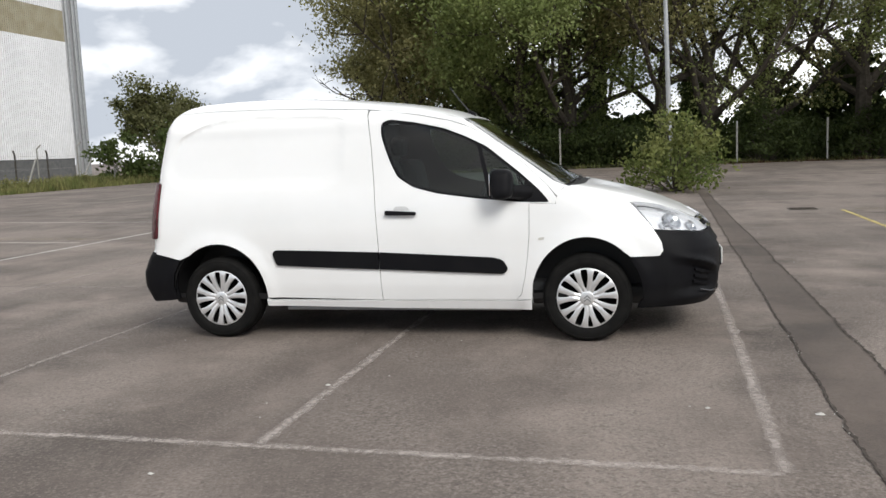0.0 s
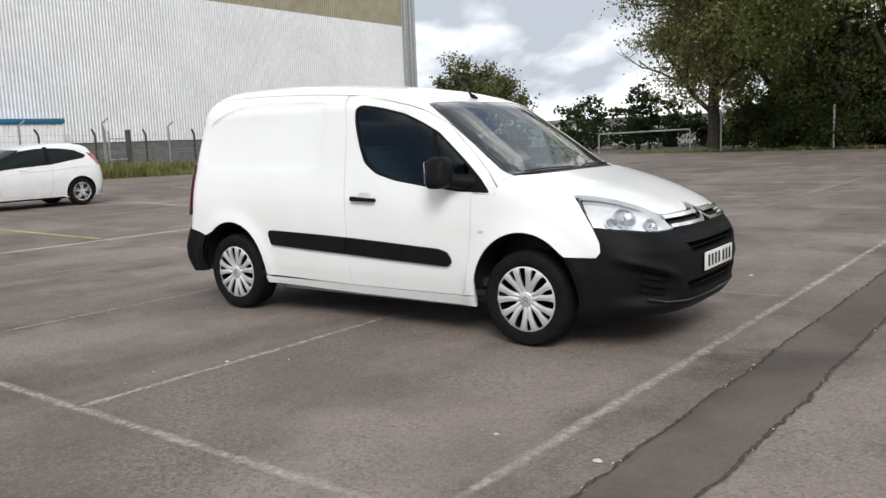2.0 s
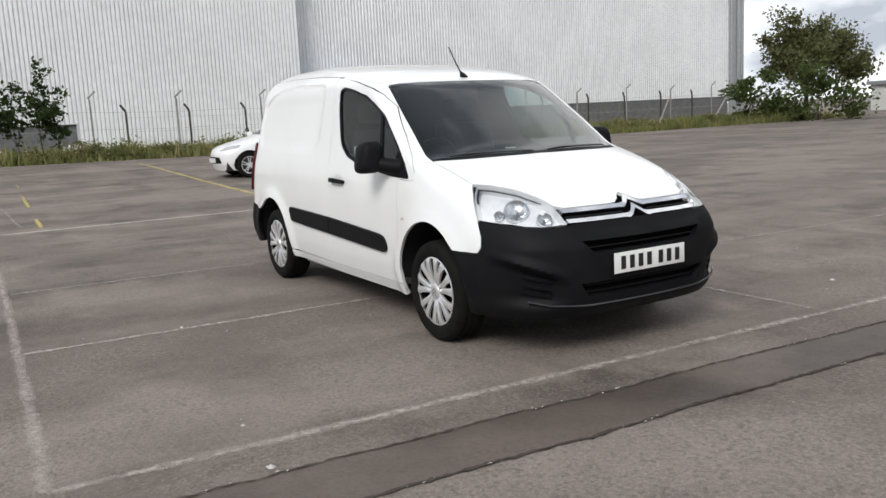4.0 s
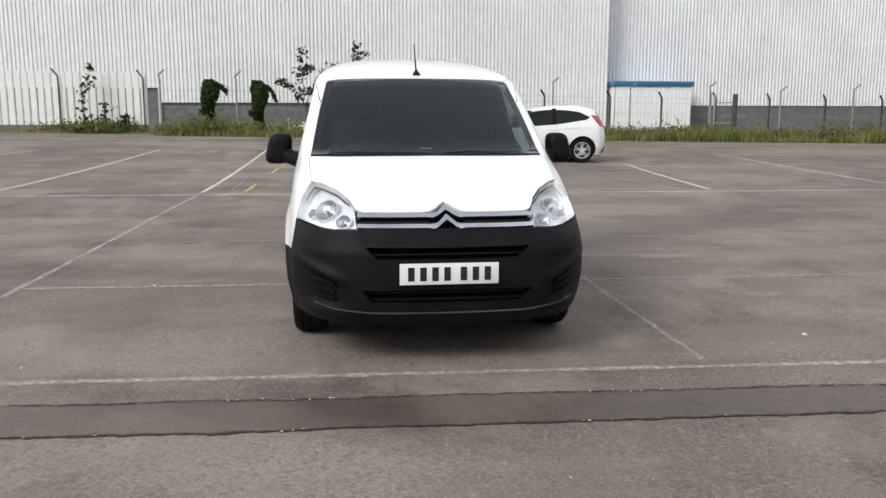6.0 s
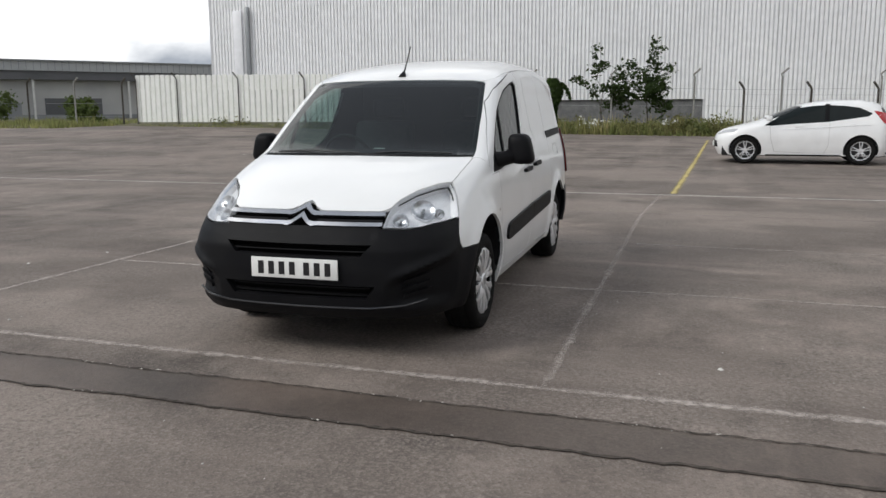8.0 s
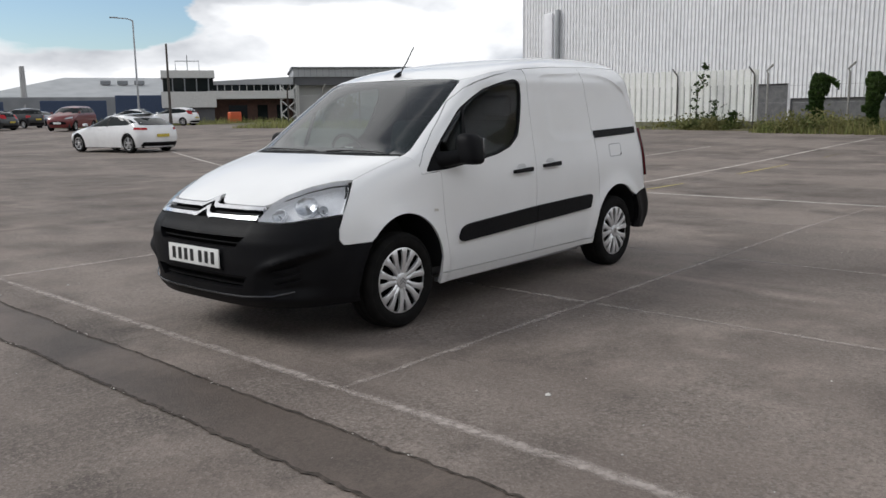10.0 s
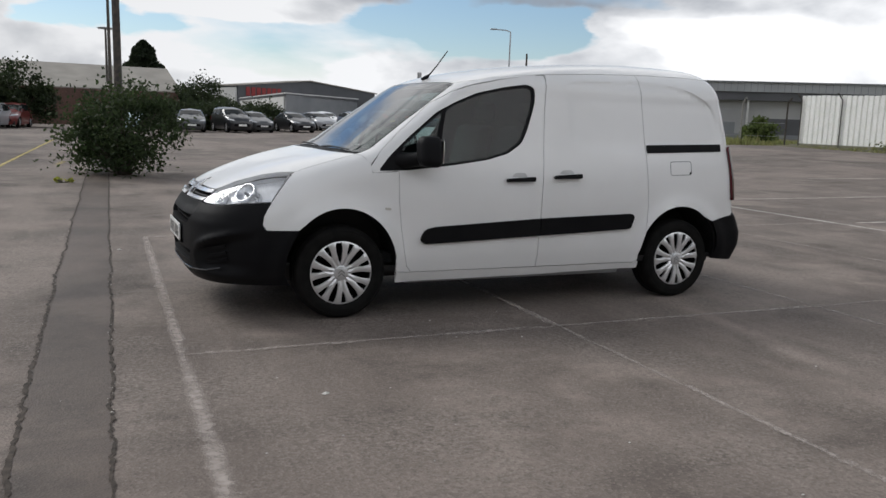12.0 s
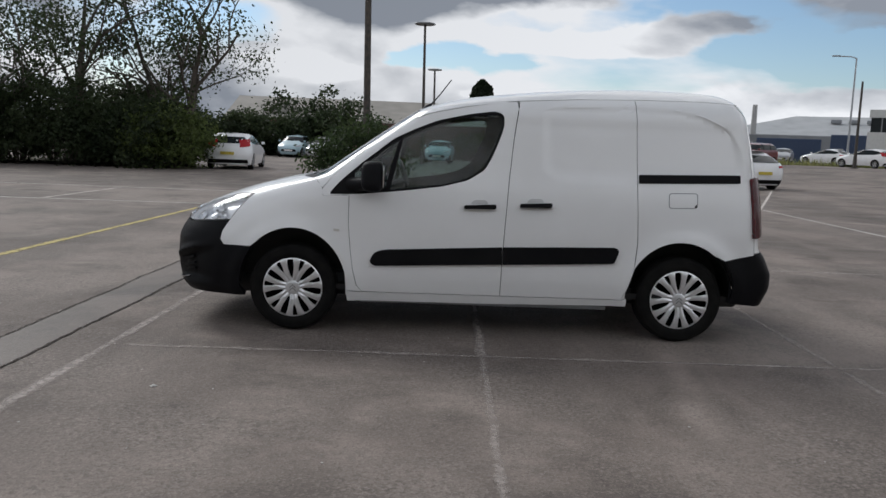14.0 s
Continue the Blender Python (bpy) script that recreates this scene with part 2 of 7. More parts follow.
def lathe(profile, steps=48, axis='y', closed=False):
    """(r, h) profile turned round an axis through the origin."""
    verts, faces = [], []
    n = len(profile)
    for k in range(steps):
        a = 2 * math.pi * k / steps
        for r, h in profile:
            p = (r * math.cos(a), h, r * math.sin(a)) if axis == 'y' else (r * math.cos(a), r * math.sin(a), h)
            verts.append(p)
    for k in range(steps):
        for i in range(n if closed else n - 1):
            j = (i + 1) % n
            faces.append((k * n + i, k * n + j, ((k + 1) % steps) * n + j, ((k + 1) % steps) * n + i))
    return verts, faces


# ---------------------------------------------------------------- shell surfaces: plan sections stacked over height
from mathutils import geometry


def resample(poly, step=0.025, closed=True):
    out = []
    n = len(poly)
    for i in range(n if closed else n - 1):
        a, b = np.array(poly[i], float), np.array(poly[(i + 1) % n], float)
        k = max(1, int(np.hypot(*(b - a)) / step))
        out += [a + (b - a) * t / k for t in range(k)]
    if not closed:
        out.append(np.array(poly[-1], float))
    return np.array(out)


def rounded(poly, rad=0.03, seg=4):
    """Corners of a polygon cut to arcs; rad may be a list."""
    n, out = len(poly), []
    for i in range(n):
        p, a, b = (np.array(poly[k], float) for k in (i, i - 1, (i + 1) % n))
        r = rad[i] if isinstance(rad, (list, tuple)) else rad
        da, db = a - p, b - p
        la, lb = np.hypot(*da), np.hypot(*db)
        r = min(r, la * 0.45, lb * 0.45)
        if r < 1e-4:
            out.append(p)
            continue
        s, e = p + da / la * r, p + db / lb * r
        for k in range(seg + 1):
            t = k / seg
            out.append((1 - t) ** 2 * s + 2 * t * (1 - t) * p + t ** 2 * e)
    return np.array(out)


def inside(pts, poly):
    x, y = pts[:, 0], pts[:, 1]
    r = np.zeros(len(pts), bool)
    px, py = poly[:, 0], poly[:, 1]
    qx, qy = np.roll(px, -1), np.roll(py, -1)
    for a, b, c, d in zip(px, py, qx, qy):
        if b != d:
            r ^= ((b > y) != (d > y)) & (x < (c - a) * (y - b) / (d - b) + a)
    return r


def edge_dist(pts, poly):
    a, b = poly, np.roll(poly, -1, axis=0)
    best = np.full(len(pts), 1e9)
    for p, q in zip(a, b):
        d = q - p
        t = np.clip(((pts - p) @ d) / max(d @ d, 1e-12), 0, 1)
        best = np.minimum(best, np.hypot(*(pts - p - t[:, None] * d).T))
    return best


def inset(poly, d):
    """Moves a densely sampled closed outline inwards by d."""
    area = 0.5 * np.sum(poly[:, 0] * np.roll(poly[:, 1], -1) - np.roll(poly[:, 0], -1) * poly[:, 1])
    t = np.roll(poly, -1, axis=0) - np.roll(poly, 1, axis=0)
    t /= np.maximum(np.hypot(t[:, 0], t[:, 1]), 1e-9)[:, None]
    nrm = np.stack([-t[:, 1], t[:, 0]], 1) * (1 if area > 0 else -1)
    return poly + nrm * d


def fill(outline, holes=(), step=0.03, creases=()):
    """Triangles inside an outline with holes, with a grid of points in between."""
    loops = [np.asarray(outline, float)] + [np.asarray(h, float) for h in holes]
    lo, hi = loops[0].min(0), loops[0].max(0)
    gx, gy = np.meshgrid(np.arange(lo[0] + step / 2, hi[0], step), np.arange(lo[1] + step / 2, hi[1], step))
    gx = gx + (np.arange(gx.shape[0]) % 2)[:, None] * step / 2
    g = np.stack([gx.ravel(), gy.ravel()], 1)
    keep = inside(g, loops[0])
    for h in loops[1:]:
        keep &= ~inside(g, h)
    g = g[keep]
    for l in loops:
        if len(g):
            g = g[edge_dist(g, l) > step * 0.45]
    pts, edges, k = [], [], 0
    for l in loops:
        n = len(l)
        pts += [Vector(p) for p in l]
        edges += [(k + i, k + (i + 1) % n) for i in range(n)]
        k += n
    for l in creases:
        g = g[edge_dist(g, l) > step * 0.3]
        pts += [Vector(p) for p in l]
        edges += [(k + i, k + (i + 1) % len(l)) for i in range(len(l))]
        k += len(l)
    pts += [Vector(p) for p in g]
    v, _, f, *_ = geometry.delaunay_2d_cdt(pts, edges, [], 0, 1e-6)
    v = np.array([tuple(p) for p in v])
    f = np.array([t for t in f if len(t) == 3])
    c = v[f].mean(1)
    ok = inside(c, loops[0])
    for h in loops[1:]:
        ok &= ~inside(c, h)
    f = f[ok]
    if len(creases):
        # keep the one connected sheet, without slivers that the crease lines cut off
        root = np.arange(len(v))
        for _ in range(400):
            low = root[f].min(1)
            was = root.copy()
            for k in range(3):
                np.minimum.at(root, f[:, k], low)
            root = root[root]
            if (was == root).all():
                break
        ids, count = np.unique(root[f[:, 0]], return_counts=True)
        f = f[root[f[:, 0]] == ids[count.argmax()]]
        used = np.unique(f)
        back = np.zeros(len(v), int)
        back[used] = np.arange(len(used))
        v, f = v[used], back[f]
    return v, f


class Shell:
    """A vehicle's skin. For each height: front and rear ends, half width and roundness of the plan section."""
    AF, AS, AR = 1.5, 2.6, 0.6

    def __init__(self, zs, xf, xr, w, xm, n, m, rear=0.16, zbend=1.5, ztop=1.79, wexp=0.57, lump=None, zr=None, rn=2.6):
        z = np.linspace(zs[0], ztop, 500)
        def smooth(v):
            t = np.interp(z, zs, v)
            k = np.ones(9) / 9
            return np.convolve(np.pad(t, 4, mode='edge'), k, mode='valid')
        self.z, self.xf, self.xr, self.w = z, smooth(xf), smooth(xr), smooth(w)
        self.xm, self.n, self.m = smooth(xm), smooth(n), smooth(m)
        self.rear, self.zb, self.zt, self.lump, self.rn = rear, zbend, ztop, lump, rn
        w0 = np.interp(zbend, z, self.w)
        top = z > zbend
        c = np.sqrt(np.clip(1 - ((z - zbend) / (ztop - zbend)) ** 2, 0, 1))
        self.w = np.where(top, np.maximum(w0 * c ** wexp, 0.002), self.w)
        self.zeta_top = zbend + (ztop - zbend) * math.pi / 2

    def height(self, zeta):
        h = self.zt - self.zb
        return np.where(zeta < self.zb, zeta, self.zb + h * np.sin(np.clip((zeta - self.zb) / h, 0, math.pi / 2)))

    def zeta(self, z):
        h = self.zt - self.zb
        z = np.asarray(z, float)
        return np.where(z < self.zb, z, self.zb + h * np.arcsin(np.clip((z - self.zb) / h, 0, 1)))

    def pars(self, z):
        return [np.interp(z, self.z, v) for v in (self.xf, self.xr, self.w, self.xm, self.n, self.m)]

    def point(self, a, zeta):
        z = self.height(zeta)
        xf, xr, w, xm, n, m = self.pars(z)
        xm = np.minimum(xm, xf - 0.02)
        xs = np.minimum(xr + self.rear, xm - 0.01)
        phi = np.clip((self.AF - a) / self.AF, 0, 1) * math.pi / 2
        th = np.clip((a - self.AF - self.AS) / self.AR, 0, 1) * math.pi / 2
        s = np.clip((a - self.AF) / self.AS, 0, 1)
        x = xm - (xm - xs) * s
        x = np.where(phi > 0, xm + (xf - xm) * np.sin(phi) ** (2 / n), x)
        x = np.where(th > 0, xs - (xs - xr) * np.sin(th) ** (2 / self.rn), x)
        y = w * np.maximum(np.cos(phi), 0) ** (2 / m) * np.maximum(np.cos(th), 0) ** (2 / self.rn)
        p = np.stack([x, y, z], -1)
        if self.lump is not None:
            p[..., 1] += self.lump(x, z) * np.clip(y / 0.3, 0, 1)
        return p

    def normal(self, a, zeta):
        e = 5e-3
        da = self.point(a + e, zeta) - self.point(a - e, zeta)
        dz = self.point(a, zeta + e) - self.point(a, zeta - e)
        n = np.cross(da, dz)
        l = np.linalg.norm(n, axis=-1, keepdims=True)
        n = n / np.maximum(l, 1e-9)
        p = self.point(a, zeta)
        flip = np.sum(n * (p - np.array([0.0, 0.0, 0.9])), -1) < 0
        n[flip] *= -1
        return n

    def side(self, pts):
        """Side-view points (x, z) to the skin's own coordinates."""
        pts = np.asarray(pts, float)
        x, z = pts[:, 0], pts[:, 1]
        xf, xr, w, xm, n, m = self.pars(z)
        xm = np.minimum(xm, xf - 0.02)
        xs = np.minimum(xr + self.rear, xm - 0.01)
        q = np.clip((x - xm) / (xf - xm), 0, 1)
        a = np.where(x > xm, self.AF * (1 - np.arcsin(q ** (n / 2)) / (math.pi / 2)), self.AF + self.AS * (xm - x) / (xm - xs))
        q = np.clip((xs - x) / np.maximum(xs - xr, 1e-6), 0, 1)
        a = np.where(x < xs, self.AF + self.AS + self.AR * np.arcsin(q ** (self.rn / 2)) / (math.pi / 2), a)
        return np.stack([a, self.zeta(z)], 1)

    def front(self, pts):
        """Front-view points (y, z), y from 0 outwards."""
        pts = np.asarray(pts, float)
        y, z = np.abs(pts[:, 0]), pts[:, 1]
        xf, xr, w, xm, n, m = self.pars(z)
        phi = np.arccos(np.clip(y / w, 0, 1) ** (m / 2))
        return np.stack([self.AF * (1 - phi / (math.pi / 2)), self.zeta(z)], 1)

    def panel(self, name, outline, material, parent, holes=(), off=0.0, rim=0.012, gap=0.0, step=0.035, sides=(1, -1), join=False, label="", extra=None, creases=(), open_top=None):
        """A skin panel as thick sheet metal over the outline (skin coordinates). join: both halves meet in the middle as one part."""
        outline = resample(np.asarray(outline), .045)
        o = inset(outline, gap) if gap else outline.copy()
        if gap and join:
            keep = outline[:, 0] < 1e-4
            o[keep, 0] = 0
            keep = outline[:, 0] > self.AF + self.AS + self.AR - 1e-4
            o[keep, 0] = self.AF + self.AS + self.AR
        v, f = fill(o, holes, step, creases)
        nrm = self.normal(v[:, 0], v[:, 1])
        d = off if extra is None else off + extra(self.point(v[:, 0], v[:, 1]))[:, None]
        p = self.point(v[:, 0], v[:, 1]) + nrm * d
        faces = [tuple(t) for t in f]
        count = {}
        for t in faces:
            for i in range(3):
                e = (t[i], t[(i + 1) % 3])
                count[tuple(sorted(e))] = count.get(tuple(sorted(e)), []) + [e]
        border = [l[0] for l in count.values() if len(l) == 1]
        if join:
            lo, hi = 1e-4, self.AF + self.AS + self.AR - 1e-4
            border = [(i, j) for i, j in border if not ((v[i, 0] < lo and v[j, 0] < lo) or (v[i, 0] > hi and v[j, 0] > hi)
                                                        or (v[i, 1] > self.zeta_top - 1e-3 and v[j, 1] > self.zeta_top - 1e-3))]
        if open_top is not None:
            border = [(i, j) for i, j in border if not (v[i, 1] > open_top and v[j, 1] > open_top)]
        ids = sorted({i for e in border for i in e})
        low = {i: len(p) + k for k, i in enumerate(ids)}
        if ids and rim:
            p = np.vstack([p, p[ids] - nrm[ids] * rim])
            faces += [(j, i, low[i], low[j]) for i, j in border]
        made = []
        if join:
            q = p * np.array([1, -1, 1])
            made.append(mesh_ob(name, np.vstack([p, q]), faces + [tuple(len(p) + i for i in t[::-1]) for t in faces], material, parent, label, weld=0.0008))
        else:
            for s in sides:
                made.append(mesh_ob(name, p * np.array([1, s, 1]), faces if s > 0 else [t[::-1] for t in faces], material, parent, label))
        return made


# ---------------------------------------------------------------- ground
def ground_z(x, y):
    """The yard lies flat round the van and rises gently towards the shed."""
    x, y = np.asarray(x, float), np.asarray(y, float)
    t = np.clip((-x - 8) / 22, 0, 1)
    return np.clip(.30 - .0125 * y, -.05, .62) * t * t * (3 - 2 * t) * np.clip((140 + y) / 60, 0, 1)


def tarmac_material(name, c0, c1, stone, rough, grain=1.0):
    """Asphalt: large stains, dusty pale clouds, fine stones, dark pores, fine bump."""
    m = bpy.data.materials.new(name)
    m.use_nodes = True
    nt = m.node_tree
    N, L = nt.nodes.new, nt.links.new
    b = nt.nodes["Principled BSDF"]
    b.inputs["Roughness"].default_value = rough
    b.inputs["Specular IOR Level"].default_value = 0.4
    geo = N("ShaderNodeNewGeometry")

    def noise_(scale, detail, lo, hi, rough_=0.55, stretch=None):
        n, r = N("ShaderNodeTexNoise"), N("ShaderNodeMapRange")
        n.inputs["Scale"].default_value, n.inputs["Detail"].default_value, n.inputs["Roughness"].default_value = scale, detail, rough_
        if stretch:
            mp = N("ShaderNodeMapping")
            mp.inputs["Scale"].default_value = stretch
            L(geo.outputs["Position"], mp.inputs["Vector"])
            L(mp.outputs["Vector"], n.inputs["Vector"])
        else:
            L(geo.outputs["Position"], n.inputs["Vector"])
        r.inputs["From Min"].default_value, r.inputs["From Max"].default_value = lo, hi
        L(n.outputs["Fac"], r.inputs["Value"])
        return r.outputs["Result"], n.outputs["Fac"]

    def blend(a, col, fac):
        mx = N("ShaderNodeMix")
        mx.data_type = 'RGBA'
        if isinstance(a, tuple):
            mx.inputs["A"].default_value = (*a, 1)
        else:
            L(a, mx.inputs["A"])
        mx.inputs["B"].default_value = (*col, 1)
        L(fac, mx.inputs["Factor"])
        return mx.outputs["Result"]

    def times(fac, k):
        mm = N("ShaderNodeMath")
        mm.operation = 'MULTIPLY'
        L(fac, mm.inputs[0])
        mm.inputs[1].default_value = k
        return mm.outputs[0]

    col = blend(c0, c1, noise_(0.33, 7, .40, .60)[0])
    col = blend(col, tuple(c * 1.7 for c in c1), times(noise_(0.62, 9, .50, .66, .66)[0], .85))
    col = blend(col, tuple(c * .42 for c in c0), times(noise_(1.1, 8, .51, .65, .64)[0], .80))
    col = blend(col, tuple(c * .55 for c in c0), times(noise_(0.5, 6, .51, .64, .62, (.22, 2.2, 1))[0], .6))
    col = blend(col, tuple(c * 1.35 for c in c1), times(noise_(0.42, 6, .51, .64, .62, (1.9, .25, 1))[0], .65))
    # dust that has settled in broad shallow hollows
    col = blend(col, tuple(c * 1.5 for c in c1), times(noise_(0.21, 7, .51, .58, .62)[0], .60))
    col = blend(col, tuple(c * .62 for c in c0), times(noise_(0.27, 6, .54, .60, .6, (1, .6, 1))[0], .60))
    # single pale scuffs and dusty patches, and dark patches under and round the van
    rag = noise_(5.5, 7, .30, .66, .68)[0]
    for sx, sy, turn, rx_, ry_, amount, shade_ in YARD_MARKS:
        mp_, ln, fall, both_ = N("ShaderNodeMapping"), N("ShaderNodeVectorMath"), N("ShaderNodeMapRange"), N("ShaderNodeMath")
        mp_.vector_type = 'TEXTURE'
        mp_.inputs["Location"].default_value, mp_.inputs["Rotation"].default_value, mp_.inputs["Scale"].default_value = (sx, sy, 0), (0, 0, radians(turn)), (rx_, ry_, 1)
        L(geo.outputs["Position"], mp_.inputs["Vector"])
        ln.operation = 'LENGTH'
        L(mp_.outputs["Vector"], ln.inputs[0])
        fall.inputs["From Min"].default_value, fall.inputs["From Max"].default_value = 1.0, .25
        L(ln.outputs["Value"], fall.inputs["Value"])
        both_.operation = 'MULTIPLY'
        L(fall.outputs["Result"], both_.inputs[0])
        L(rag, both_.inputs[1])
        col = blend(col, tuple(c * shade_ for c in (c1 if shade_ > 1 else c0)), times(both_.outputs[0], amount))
    # speckle where the binder has worn off the stones
    wear = noise_(0.8, 7, .42, .58, .62)[0]
    spk = noise_(42, 6, .48, .62, .8)[0]
    both = N("ShaderNodeMath")
    both.operation = 'MULTIPLY'
    L(wear, both.inputs[0])
    L(spk, both.inputs[1])
    col = blend(col, tuple(c * .95 for c in stone), times(both.outputs[0], 1.35 * grain))
    vor = N("ShaderNodeTexVoronoi")
    vor.inputs["Scale"].default_value = 95
    L(geo.outputs["Position"], vor.inputs["Vector"])
    sep = N("ShaderNodeSeparateColor")
    L(vor.outputs["Color"], sep.inputs["Color"])
    rs = N("ShaderNodeMapRange")
    rs.inputs["From Min"].default_value, rs.inputs["From Max"].default_value = .62, 1.0
    L(sep.outputs["Red"], rs.inputs["Value"])
    col = blend(col, stone, times(rs.outputs["Result"], .6 * grain))
    rd = N("ShaderNodeMapRange")
    rd.inputs["From Min"].default_value, rd.inputs["From Max"].default_value = .35, .0
    L(sep.outputs["Green"], rd.inputs["Value"])
    col = blend(col, tuple(c * .4 for c in c0), times(rd.outputs["Result"], .55 * grain))
    # coarse chippings
    vor2, sep2 = N("ShaderNodeTexVoronoi"), N("ShaderNodeSeparateColor")
    vor2.inputs["Scale"].default_value = 58
    L(geo.outputs["Position"], vor2.inputs["Vector"])
    L(vor2.outputs["Color"], sep2.inputs["Color"])
    for channel, lo_, hi_, tint_, k_ in (("Blue", .80, .95, stone, .55), ("Green", .24, .08, tuple(c * .42 for c in c0), .60)):
        rc, mm = N("ShaderNodeMapRange"), N("ShaderNodeMath")
        rc.inputs["From Min"].default_value, rc.inputs["From Max"].default_value = lo_, hi_
        L(sep2.outputs[channel], rc.inputs["Value"])
        mm.operation = 'MULTIPLY'
        L(rc.outputs["Result"], mm.inputs[0])
        L(wear, mm.inputs[1])
        col = blend(col, tint_, times(mm.outputs[0], k_ * grain))
    # dark pores between the stones, a hand's width apart
    col = blend(col, tuple(c * .5 for c in c0), times(noise_(34, 5, .54, .66, .78)[0], .6 * grain))
    fine = noise_(210, 3, .35, .65)[0]
    col = blend(col, tuple(c * .6 for c in c0), times(fine, .35))
    L(col, b.inputs["Base Color"])
    bp = N("ShaderNodeBump")
    bp.inputs["Strength"].default_value, bp.inputs["Distance"].default_value = .55 * grain, .006
    L(vor.outputs["Distance"], bp.inputs["Height"])
    L(bp.outputs["Normal"], b.inputs["Normal"])
    return m


def worn_paint(name, color, lo, hi):
    """Road paint rubbed away in patches, bare tarmac showing through."""
    m = bpy.data.materials.new(name)
    m.use_nodes = True
    nt = m.node_tree
    N, L = nt.nodes.new, nt.links.new
    b, out = nt.nodes["Principled BSDF"], nt.nodes["Material Output"]
    b.inputs["Base Color"].default_value = (*color, 1)
    b.inputs["Roughness"].default_value = .8
    geo, n, n2, add, r, tr, mx = (N("ShaderNodeNewGeometry"), N("ShaderNodeTexNoise"), N("ShaderNodeTexNoise"), N("ShaderNodeMath"),
                                  N("ShaderNodeMapRange"), N("ShaderNodeBsdfTransparent"), N("ShaderNodeMixShader"))
    n.inputs["Scale"].default_value, n.inputs["Detail"].default_value, n.inputs["Roughness"].default_value = 2.3, 8, .7
    n2.inputs["Scale"].default_value, n2.inputs["Detail"].default_value = 24, 6
    L(geo.outputs["Position"], n.inputs["Vector"])
    L(geo.outputs["Position"], n2.inputs["Vector"])
    add.operation = 'ADD'
    L(n.outputs["Fac"], add.inputs[0])
    L(n2.outputs["Fac"], add.inputs[1])
    # the coat thins out towards the line's edges
    thin, core, specks, patchy = N("ShaderNodeAttribute"), N("ShaderNodeMath"), N("ShaderNodeTexNoise"), N("ShaderNodeMath")
    thin.attribute_name = "coat"
    core.operation, patchy.operation = 'MULTIPLY_ADD', 'MULTIPLY_ADD'
    L(thin.outputs["Fac"], core.inputs[0])
    core.inputs[1].default_value = .62
    L(add.outputs[0], core.inputs[2])
    specks.inputs["Scale"].default_value, specks.inputs["Detail"].default_value, specks.inputs["Roughness"].default_value = 9.0, 9, .75
    L(geo.outputs["Position"], specks.inputs["Vector"])
    L(specks.outputs["Fac"], patchy.inputs[0])
    patchy.inputs[1].default_value = .8
    L(core.outputs[0], patchy.inputs[2])
    r.inputs["From Min"].default_value, r.inputs["From Max"].default_value = lo + .80, hi + .98
    r.inputs["To Max"].default_value = .70
    L(patchy.outputs[0], r.inputs["Value"])
    L(r.outputs["Result"], mx.inputs["Fac"])
    L(tr.outputs["BSDF"], mx.inputs[1])
    L(b.outputs["BSDF"], mx.inputs[2])
    L(mx.outputs["Shader"], out.inputs["Surface"])
    return m


YARD_MARKS = ((-.98, 2.48, 0, .16, .42, .95, 2.0), (1.28, 2.75, -8, .42, 1.0, .75, 1.7), (.72, 2.62, 0, .14, .22, .8, 1.8), (1.35, -2.42, 20, .40, .24, .8, 1.8), (-1.10, -2.45, 0, .4, .2, .6, 1.7),
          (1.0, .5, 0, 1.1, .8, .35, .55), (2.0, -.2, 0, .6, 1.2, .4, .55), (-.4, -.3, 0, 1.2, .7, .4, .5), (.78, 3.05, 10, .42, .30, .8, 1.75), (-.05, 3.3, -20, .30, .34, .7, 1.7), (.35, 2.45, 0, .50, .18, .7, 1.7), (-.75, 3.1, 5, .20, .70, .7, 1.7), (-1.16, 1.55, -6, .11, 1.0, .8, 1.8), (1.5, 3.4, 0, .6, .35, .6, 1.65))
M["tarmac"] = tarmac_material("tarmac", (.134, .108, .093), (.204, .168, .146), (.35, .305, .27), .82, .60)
M["patch_tarmac"] = tarmac_material("patch_tarmac", (.092, .070, .058), (.116, .090, .075), (.175, .146, .124), .60, .4)
M["line_white"] = worn_paint("line_white", (.54, .475, .435), .80, 1.32)
M["line_faint"] = worn_paint("line_faint", (.46, .405, .37), .94, 1.38)
M["line_mid"] = worn_paint("line_mid", (.46, .405, .37), .92, 1.34)
M["line_far"] = worn_paint("line_far", (.78, .71, .65), .62, 1.02)
M["line_clear"] = worn_paint("line_clear", (.72, .68, .63), .55, .95)
M["line_yellow"] = worn_paint("line_yellow", (.66, .54, .20), .70, 1.06)
M["line_yellow_faint"] = worn_paint("line_yellow_faint", (.55, .45, .20), .92, 1.24)
M["crack"] = mat("crack", (.030, .024, .019), .95, color2=(.085, .068, .056), scale=22)


